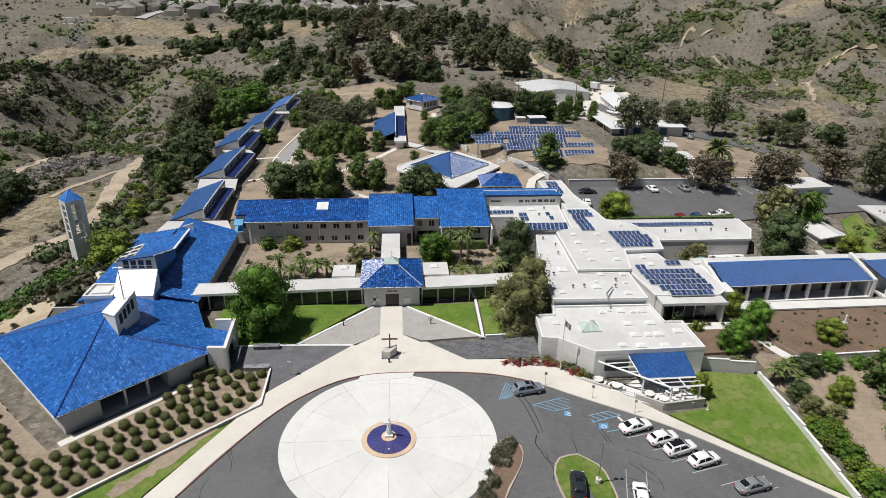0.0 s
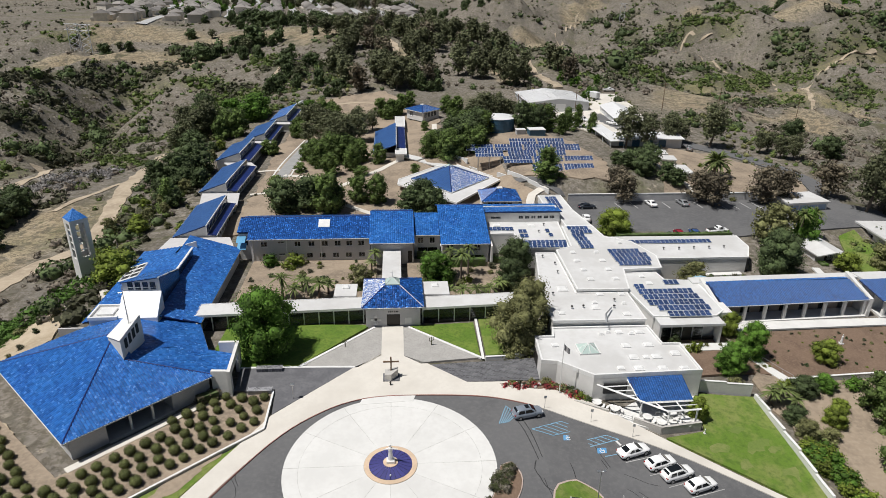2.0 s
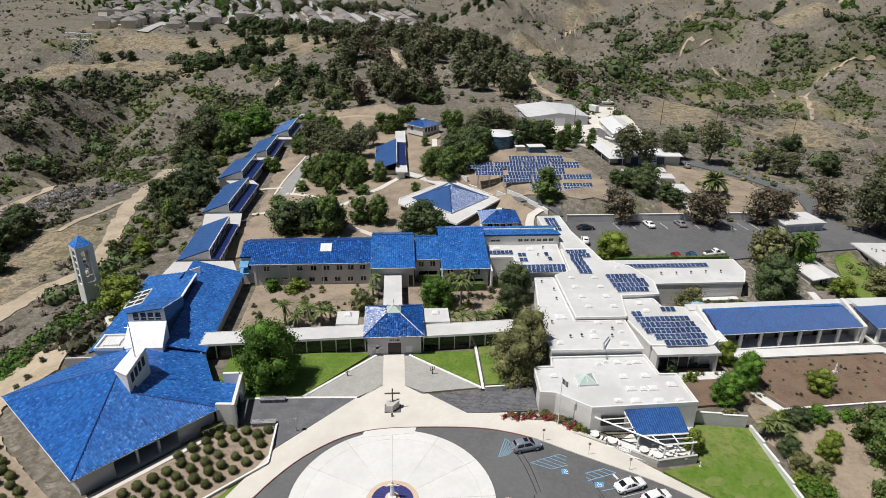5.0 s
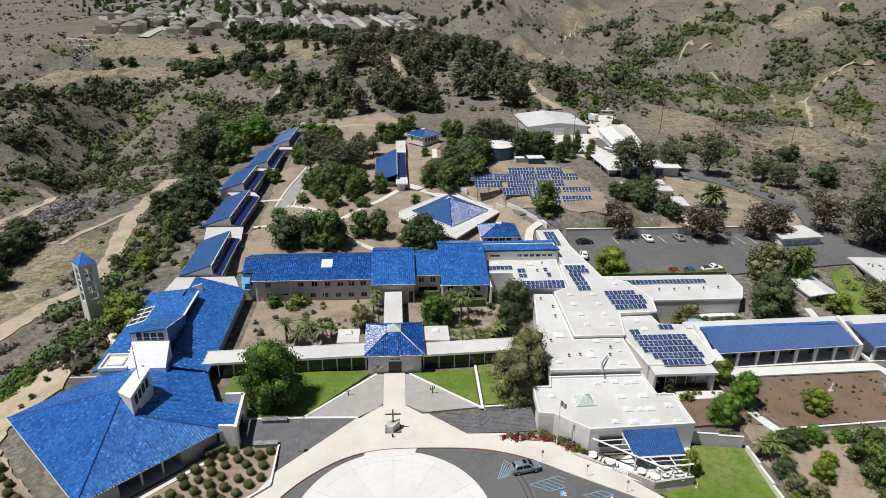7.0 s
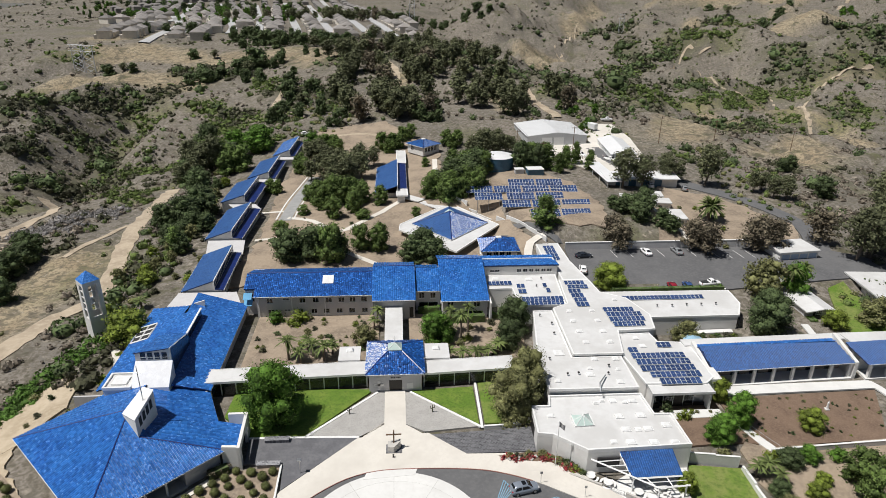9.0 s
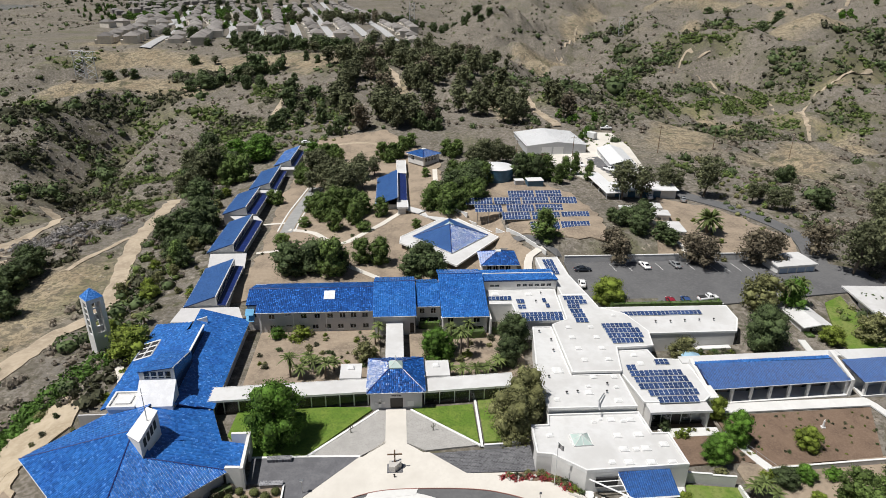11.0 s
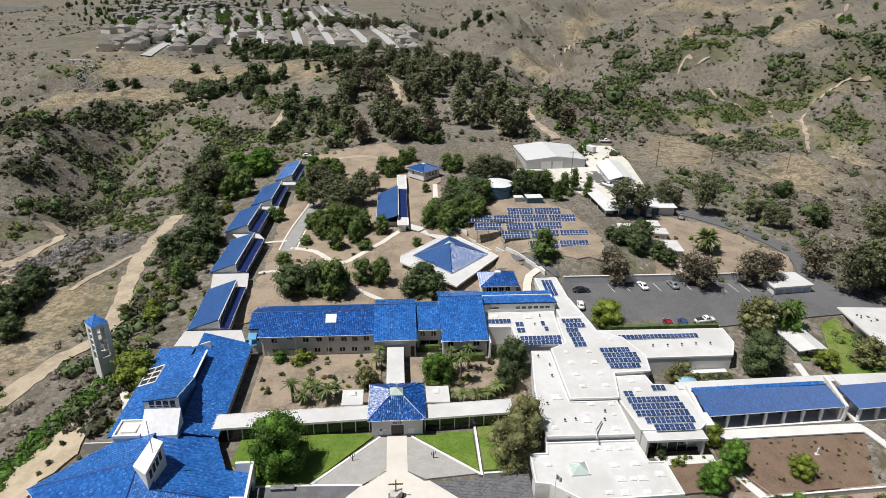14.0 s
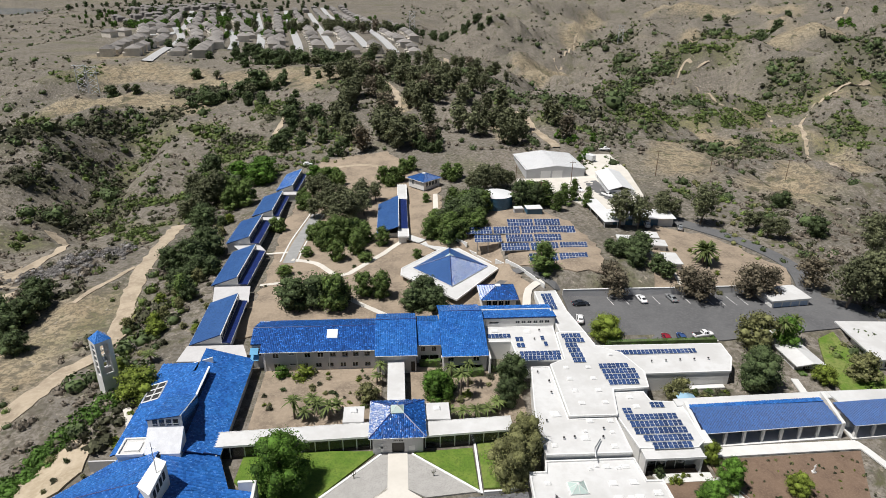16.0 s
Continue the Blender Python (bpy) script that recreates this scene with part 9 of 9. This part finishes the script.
# rear car park bays
for i in range(6):
    x = 57.5 + i * 4.3
    stripe([(x, 152.0), (x - 0.5, 156.6)], 0.14, WHITE_PAINT, label="white painted bay line")
for i in range(4):
    x = 85 + i * 3.2
    stripe([(x, 150.5), (x - 0.6, 155.5)], 0.14, WHITE_PAINT, label="white painted bay line")

# ---- patio ----
PZ = -1.0
draped("patio", [(26.3, 78.9), (29.0, 78.6), (46.2, 80.0), (43.6, 72.6), (37.2, 71.8), (32, 74.4)], WHITE_CONCRETE, 0, "white concrete patio before the front hall", "patio", flat=PZ, cell=20)
wall_run("patio_wall", [(26.2, 78.6), (30.7, 75.9)], 0.75, 0.3, STONE, "low pale block wall of the patio", STONE, z=PZ)
wall_run("patio_wall", [(33.9, 74.0), (37.2, 71.7), (43.5, 72.5)], 0.75, 0.3, STONE, "low pale block wall of the patio", STONE, z=PZ)
gate = thing("patio_gate", pose(0, 0, PZ), "low metal gate of the patio", "gate")
for zz in (0.15, 0.5, 0.85):
    part("rail", rod(bmesh.new(), (30.9, 75.8, zz), (33.7, 74.1, zz), 0.03), METAL, gate)
for x, y in ((30.9, 75.8), (32.3, 74.95), (33.7, 74.1)):
    part("gate_post", rod(bmesh.new(), (x, y, -0.3), (x, y, 1.0), 0.05), METAL, gate)
table = None
for x, y in ((29.5, 78.0), (31.8, 76.4), (36.0, 74.2), (37.6, 72.9), (40.0, 75.0), (41.4, 73.3), (38.6, 76.6), (42.4, 75.6)):
    m = pose(x, y, PZ, 0, 0, loose.uniform(0, 90))
    if table is None:
        table = thing("picnic_table", m, "round white concrete table with curved seats", "table", "round patio tables")
        part("tabletop", rod(bmesh.new(), (0, 0, 0.70), (0, 0, 0.78), 0.72, seg=24), MARBLE, table)
        part("pedestal", rod(bmesh.new(), (0, 0, 0), (0, 0, 0.70), 0.22, 0.16, 12), MARBLE, table)
        for k in range(3):
            a0 = k * math.tau / 3
            poly = [(r * math.cos(a0 + q), r * math.sin(a0 + q)) for r, qs in ((0.95, (0, 0.35, 0.7, 1.05, 1.4)), (1.3, (1.4, 1.05, 0.7, 0.35, 0))) for q in qs]
            st = part("seat", prism(bmesh.new(), poly, 0.40, 0.47), MARBLE, table)
            part("seat_leg", rod(bmesh.new(), (1.12 * math.cos(a0 + 0.7), 1.12 * math.sin(a0 + 0.7), 0), (1.12 * math.cos(a0 + 0.7), 1.12 * math.sin(a0 + 0.7), 0.4), 0.12, seg=8), MARBLE, st)
    else:
        copy_thing(table, m)
perg = thing("pergola", ID, "white beam pergola with a blue tiled roof panel", "pergola")
TL, TR, BR, BL = (34.2, 79.6, 3.3), (42.9, 80.2, 3.3), (43.0, 75.2, 1.75), (35.0, 75.0, 1.75)
tiled(perg, [BL, BR, TR, TL], TILE_PLAIN, seed=95, pitch=0.36, course=0.4, amp=0.05)
for a, b, r in (((29.4, 78.6, 2.5), (38.4, 72.9, 1.55), 0.17), ((38.4, 72.9, 1.55), (43.4, 73.2, 1.55), 0.17), ((34.3, 79.2, 2.75), (35.0, 75.0, 1.6), 0.14), ((30.4, 78.0, 2.45), (34.6, 78.2, 2.45), 0.11), ((31.8, 77.1, 2.3), (34.8, 77.2, 2.3), 0.11), ((33.2, 76.2, 2.1), (34.9, 76.2, 2.1), 0.11), ((37.2, 74.9, 1.6), (38.0, 73.1, 1.6), 0.11), ((40.4, 75.0, 1.6), (40.6, 73.1, 1.6), 0.11), ((35.2, 74.9, 1.6), (43.0, 75.1, 1.6), 0.12), ((36.6, 74.0, 1.6), (43.2, 74.2, 1.6), 0.09)):
    part("beam", rod(bmesh.new(), a, b, r, seg=4), TRIM, perg)
for x, y, h in ((35.2, 75.0, 2.5), (38.6, 72.95, 2.45), (43.0, 73.4, 2.5), (43.0, 75.3, 2.6)):
    part("column", rod(bmesh.new(), (x, y, PZ - 0.1), (x, y, PZ + h), 0.14, seg=10), TRIM, perg)
umb = thing("parasol", pose(60.6, 112.0, gz(60.6, 112) + 0.05), "large pale blue garden parasol", "parasol")
part("pole", rod(bmesh.new(), (0, 0, -0.1), (0, 0, 2.9), 0.05), METAL, umb)
bm = bmesh.new()
bmesh.ops.create_cone(bm, cap_ends=False, segments=10, radius1=2.1, radius2=0.05, depth=0.75, matrix=Matrix.Translation((0, 0, 2.6)))
bmesh.ops.solidify(bm, geom=bm.faces[:], thickness=0.03)
part("canopy", bm, mat("pale blue canvas", (0.30, 0.48, 0.62), 0.85), umb)
rail = thing("handrail", ID, "thin metal handrail beside the garden path", "rail")
pts = [Vector((58.9, 90.6)).lerp(Vector((63.2, 82.4)), i / 5) for i in range(6)]
for p in pts:
    part("rail_post", rod(bmesh.new(), (p.x, p.y, gz(p.x, p.y)), (p.x, p.y, gz(p.x, p.y) + 1.0), 0.025), METAL, rail)
for p, q in zip(pts, pts[1:]):
    part("rail_bar", rod(bmesh.new(), (p.x, p.y, gz(p.x, p.y) + 1.0), (q.x, q.y, gz(q.x, q.y) + 1.0), 0.03), METAL, rail)


# ---- solar panels ----
PW, PL = 0.92, 1.62
panel_seed = None


def panel(parent, m):
    global panel_seed
    if panel_seed is None:
        bm = boxes((-PW / 2, PW / 2, -PL / 2, PL / 2, 0.0, 0.04))
        panel_seed = part("panel", bm, TRIM, parent)
        panel_seed.matrix_basis = m
        cells = part("cell_face", boxes((-PW / 2 + 0.03, PW / 2 - 0.03, -PL / 2 + 0.03, -0.012, 0.03, 0.046), (-PW / 2 + 0.03, PW / 2 - 0.03, 0.012, PL / 2 - 0.03, 0.03, 0.046)), CELL, panel_seed)
        return panel_seed
    p = same("panel", panel_seed, parent, m)
    c = new("cell_face", panel_seed.children[0].data)
    c.parent = p
    return p


def array(x, y, z, rows, turn=0.0, tilt=8.0, step=1.95, shift=0.0, wx=PW + 0.03):
    """Rows of roof panels: counts per row from the north end, each row set over by shift."""
    t = thing("solar_array", pose(x, y, z, 0, 0, turn), "blue solar panels on low roof frames", "solar array", "roof solar arrays")
    for k, (n, off) in enumerate(rows):
        yy = -k * step
        part("frame_rail", boxes((off, off + n * wx, yy - 0.6, yy - 0.5, 0.0, 0.16), (off, off + n * wx, yy + 0.5, yy + 0.6, 0.0, 0.36)), METAL, t)
        for i in range(n):
            panel(t, pose(off + (i + 0.5) * wx, yy, 0.27, tilt))
    return t


array(20.4, 134.8, 5.0, [(6, 0)])
array(27.0, 133.2, 5.0, [(2, 0), (2, -0.1)], step=2.7)
array(33.2, 133.4, 5.0, [(1, 0), (1, 0.3)], step=2.6)
array(27.0, 126.8, 5.0, [(10, 0), (10, -0.3)], step=1.95)
array(38.2, 133.2, 5.6, [(5, 0), (5, 0.3), (3, 0), (3, 0.1), (3, 0.2), (3, 0.2)], step=2.1)
array(43.6, 120.1, 5.6, [(7, 0), (8, 0.1), (8, 0.1), (7, 0.3)], step=2.05)
array(47.0, 126.3, 4.9, [(23, 0)])
array(44.2, 105.3, 4.8, [(2, 0), (11, 0), (11, 0.2), (11, 0.3), (10, 1.4), (8, 2.4)], step=2.1)
array(50.5, 106.9, 4.8, [(3, 0)])
array(37.7, 154.2, 5.5, [(3, 0), (3, 0), (3, 0), (3, 0), (3, 0)], step=1.75)
for y, x0, n, zz in ((200.3, 35.8, 2, 8.9), (195.0, 21.2, 4, 8.4), (188.4, 23.4, 1, 8.3), (188.4, 33.5, 2, 8.3), (182.1, 31.1, 3, 8.1), (174.2, 38.3, 2, 8.0)):
    for k in range(n):
        xx = x0 + k * 9.2
        gg = gz(xx + 4.3, y)
        t = thing("solar_table", pose(xx, y, 0), "ground-mounted blue solar panel table", "solar array", "ground solar tables")
        for px in (1.0, 4.4, 7.8):
            part("leg", rod(bmesh.new(), (px, 0.7, gg - 0.3), (px, 0.7, zz + 0.3), 0.07), METAL, t)
            part("leg", rod(bmesh.new(), (px, -0.7, gg - 0.3), (px, -0.7, zz - 0.3), 0.07), METAL, t)
        for r in range(2):
            for i in range(9):
                panel(t, Matrix.Translation((0.48 + i * 0.96, 0, zz)) @ Matrix.Rotation(radians(22), 4, "X") @ Matrix.Translation((0, -0.83 + 1.66 * r, 0)))


# ---- paths behind ----
RAMP = mat("grey worn ramp concrete", (0.33, 0.33, 0.325), 0.9)
for pts, w, mt in (([(-35.2, 187), (-34.2, 205), (-30.6, 228)], 3.8, RAMP), ([(-38.0, 188.4), (-37.0, 206), (-33.2, 228.4)], 0.5, WHITE_CONCRETE), ([(-32.6, 187.5), (-31.6, 205), (-28.0, 227.6)], 0.5, WHITE_CONCRETE), ([(-34.5, 189.4), (-26.4, 185.3), (-18.6, 175.5), (-12.2, 181.2), (0.2, 198)], 1.8, CONCRETE), ([(-41.3, 172.1), (-34.9, 172.9)], 1.4, CONCRETE), ([(-16.5, 163), (-11.1, 158.0), (-4, 152)], 1.5, CONCRETE), ([(-43.9, 195.5), (-29.4, 195.8)], 1.2, CONCRETE), ([(12.5, 200.4), (13.0, 220), (13.9, 240.6)], 1.8, CONCRETE), ([(-40.1, 278.2), (-16.6, 279), (-1.6, 268.8)], 2.2, DIRT), ([(31.5, 143), (33, 150), (35.5, 160), (40, 163)], 2.2, CONCRETE), ([(25, 165), (36, 170), (44, 160)], 3.0, ASPHALT), ([(80.5, 162), (78, 176), (77.5, 190)], 1.4, CONCRETE), ([(89.5, 119), (88.6, 110)], 1.6, WHITE_CONCRETE), ([(60, 117.3), (72, 117.3)], 1.2, WHITE_CONCRETE), ([(-52.5, 104), (-58.5, 117), (-60, 119)], 1.6, CONCRETE)):
    ribbon("path", pts, w, mt, 0.12, "pale concrete garden path", "path")


# ---- poles, pylons and far country ----
def utility_pole(x, y, h):
    t = thing("utility_pole", pose(x, y, gz(x, y)), "wooden utility pole with crossarm", "pole", "utility poles")
    part("shaft", rod(bmesh.new(), (0, 0, -0.5), (0, 0, h), 0.16, 0.11, 7), WOOD, t)
    part("crossarm", boxes((-1.2, 1.2, -0.07, 0.07, h - 0.8, h - 0.65)), WOOD, t)
    for k in (-1.1, -0.4, 0.4, 1.1):
        part("insulator", rod(bmesh.new(), (k, 0, h - 0.65), (k, 0, h - 0.45), 0.05), STONE, t)


for x, y, h in ((69.3, 246.1, 10), (107.8, 255.0, 11), (186.7, 287.2, 10), (46.0, 242.6, 9), (50.1, 215.7, 10), (135, 262, 9)):
    utility_pole(x, y, h)


def pylon(x, y, h):
    t = thing("pylon", pose(x, y, gz(x, y)), "grey lattice transmission pylon", "pylon", "transmission pylons")
    for k in (-3.2, 3.2):
        part("leg", rod(bmesh.new(), (k, 0, -1), (k, 0, h), 0.3, 0.2, 5), GREY_METAL, t)
    for i in range(5):
        z0, z1 = h * i / 5, h * (i + 1) / 5
        part("brace", rod(bmesh.new(), (-3.2, 0, z0), (3.2, 0, z1), 0.16, seg=4), GREY_METAL, t)
        part("brace", rod(bmesh.new(), (3.2, 0, z0), (-3.2, 0, z1), 0.16, seg=4), GREY_METAL, t)
    for f in (0.78, 0.98):
        part("crossarm", rod(bmesh.new(), (-5, 0, h * f), (5, 0, h * f), 0.14, seg=4), GREY_METAL, t)


pylon(304, 893, 27)
pylon(20, 826, 28)
pylon(-220, 475, 19)
pylon(-208, 465, 19)

water = tagged(part("lagoon", boxes((-2600, -600, 1880, 2140, -60, -41.5)), mat("still lagoon water", (0.05, 0.09, 0.13), 0.08, (0.06, 0.10, 0.14), 0.01, 0.5)), "calm blue lagoon beyond the houses", "water", kind="structure")
WALL_TAN = mat("tan house wall", (0.66, 0.61, 0.54), 0.9, per_object=0.2)
ROOF_TILE = mat("brown concrete tile roof", (0.215, 0.200, 0.188), 0.9, (0.165, 0.152, 0.142), 0.1, 0.6, (0.27, 0.25, 0.235), 0.8, per_object=0.35)
suburb = random.Random(41)
HOUSES = []


def make_house(w, d, h, two):
    t = thing("house", pose(0, 0, -500), "tan suburban house with pale brown tile roof", "house", "houses of the far estate")
    part("wall", boxes((-w / 2, w / 2, -d / 2, d / 2, -2.5, h)), WALL_TAN, t)
    bm = bmesh.new()
    e, r = 0.6, d * 0.22
    v = [bm.verts.new(q) for q in ((-w / 2 - e, -d / 2 - e, h), (w / 2 + e, -d / 2 - e, h), (w / 2 + e, d / 2 + e, h), (-w / 2 - e, d / 2 + e, h), (-w / 2 + d * 0.4, 0, h + r + 0.6), (w / 2 - d * 0.4, 0, h + r + 0.6))]
    for f in ((0, 1, 5, 4), (1, 2, 5), (2, 3, 4, 5), (3, 0, 4), (3, 2, 1, 0)):
        bm.faces.new([v[i] for i in f])
    part("roof", bm, ROOF_TILE, t)
    for x in (-w * 0.3, w * 0.05):
        part("window", boxes((x - 0.8, x + 0.8, -d / 2 - 0.05, -d / 2 + 0.02, 1.0, 2.3)), PANE, t)
        if two:
            part("window", boxes((x - 0.7, x + 0.7, -d / 2 - 0.05, -d / 2 + 0.02, 3.8, 5.0)), PANE, t)
    if two:
        part("roof_solar", plate([(-w * 0.2, -d * 0.36, h + 0.75), (w * 0.2, -d * 0.36, h + 0.75), (w * 0.2, -d * 0.12, h + 1.7 + r * 0.2), (-w * 0.2, -d * 0.12, h + 1.7 + r * 0.2)], 0.06), CELL, t)
    part("porch", soft_box(w * 0.1, w * 0.45, -d / 2 - 2.5, -d / 2, -2.5, 2.7, 0.1), WALL_TAN, t)
    return t


HOUSES = [make_house(13, 10, 5.6, True), make_house(12, 11, 5.8, False), make_house(15, 10, 3.4, False)]
placed = set()


def put_house(x, y, turn):
    k = suburb.randrange(3)
    m = pose(x, y, gz(x, y) + 0.3, 0, 0, turn + suburb.uniform(-4, 4))
    if k not in placed:
        placed.add(k)
        HOUSES[k].matrix_basis = m
    else:
        copy_thing(HOUSES[k], m)


STREETS = [
    [(-194, 531), (-206, 609), (-226, 725), (-282, 888)],
    [(-148, 613), (-169, 716), (-234, 952), (-319, 1289)],
    [(-87, 605), (-102, 700), (-141, 925), (-210, 1324)],
    [(-28, 642), (-52, 818), (-92, 1064), (-149, 1401)],
    [(-1, 593), (-16, 739), (-49, 975)],
    [(-292, 779), (-256, 783), (-285, 946), (-380, 1306)],
    [(-123, 611), (-159, 808), (-251, 1259)],
    [(-58, 624), (-88, 815), (-158, 1270)],
    [(-202, 610), (-179, 634)],
    [(-448, 1156), (-389, 1203)],
    [(-470, 1298), (-322, 1421)],
]
street_pts = []
STREET = mat("pale concrete street", (0.44, 0.44, 0.44), 0.9)
for s_ in STREETS:
    ribbon("street", s_, 8.0, STREET, 0.9, "pale street of the far housing estate", "road", step=12, down=1.5)
    line = glide(s_, 16.0)
    street_pts += [(q.x, q.y) for q in line]
taken, spots = [], []
for s_ in STREETS:
    line = glide(s_, 14.5)
    for a, b in zip(line, line[1:]):
        d = (b - a).normalized()
        n = Vector((-d.y, d.x))
        for k, off in ((-1, 17), (1, 17), (-1, 37), (1, 37)):
            p = a + n * k * off
            if min((p.x - q[0]) ** 2 + (p.y - q[1]) ** 2 for q in street_pts) < 12 ** 2 or any((p.x - q[0]) ** 2 + (p.y - q[1]) ** 2 < 14 ** 2 for q in taken) or p.y < 560 or p.x > 20:
                continue
            taken.append((p.x, p.y))
            spots.append((p.x, p.y, math.degrees(math.atan2(n.y * k, n.x * k)) - 90 + (180 if k > 0 else 0)))
spots.sort(key=lambda q: q[1])
for q in spots[:280]:
    put_house(*q)
rest_v, rest_f = [], []
for x, y, turn in spots[280:]:
    m = pose(x, y, gz(x, y) + 0.3, 0, 0, turn)
    w, d, h, i0 = 6.5, 5.2, suburb.choice((3.4, 5.6)), len(rest_v)
    rest_v += [tuple(m @ Vector(q)) for q in ((-w, -d, -2), (w, -d, -2), (w, d, -2), (-w, d, -2), (-w, -d, h), (w, -d, h), (w, d, h), (-w, d, h), (-w * 0.4, 0, h + 2.4), (w * 0.4, 0, h + 2.4))]
    rest_f += [tuple(i0 + i for i in f) for f in ((0, 1, 5, 4), (1, 2, 6, 5), (2, 3, 7, 6), (3, 0, 4, 7), (4, 5, 9, 8), (5, 6, 9), (6, 7, 8, 9), (7, 4, 8), (3, 2, 1, 0))]
tagged(part("distant_houses", (rest_v, rest_f), ROOF_TILE), "rows of pale houses at the far end of the estate", "house", kind="stuff")
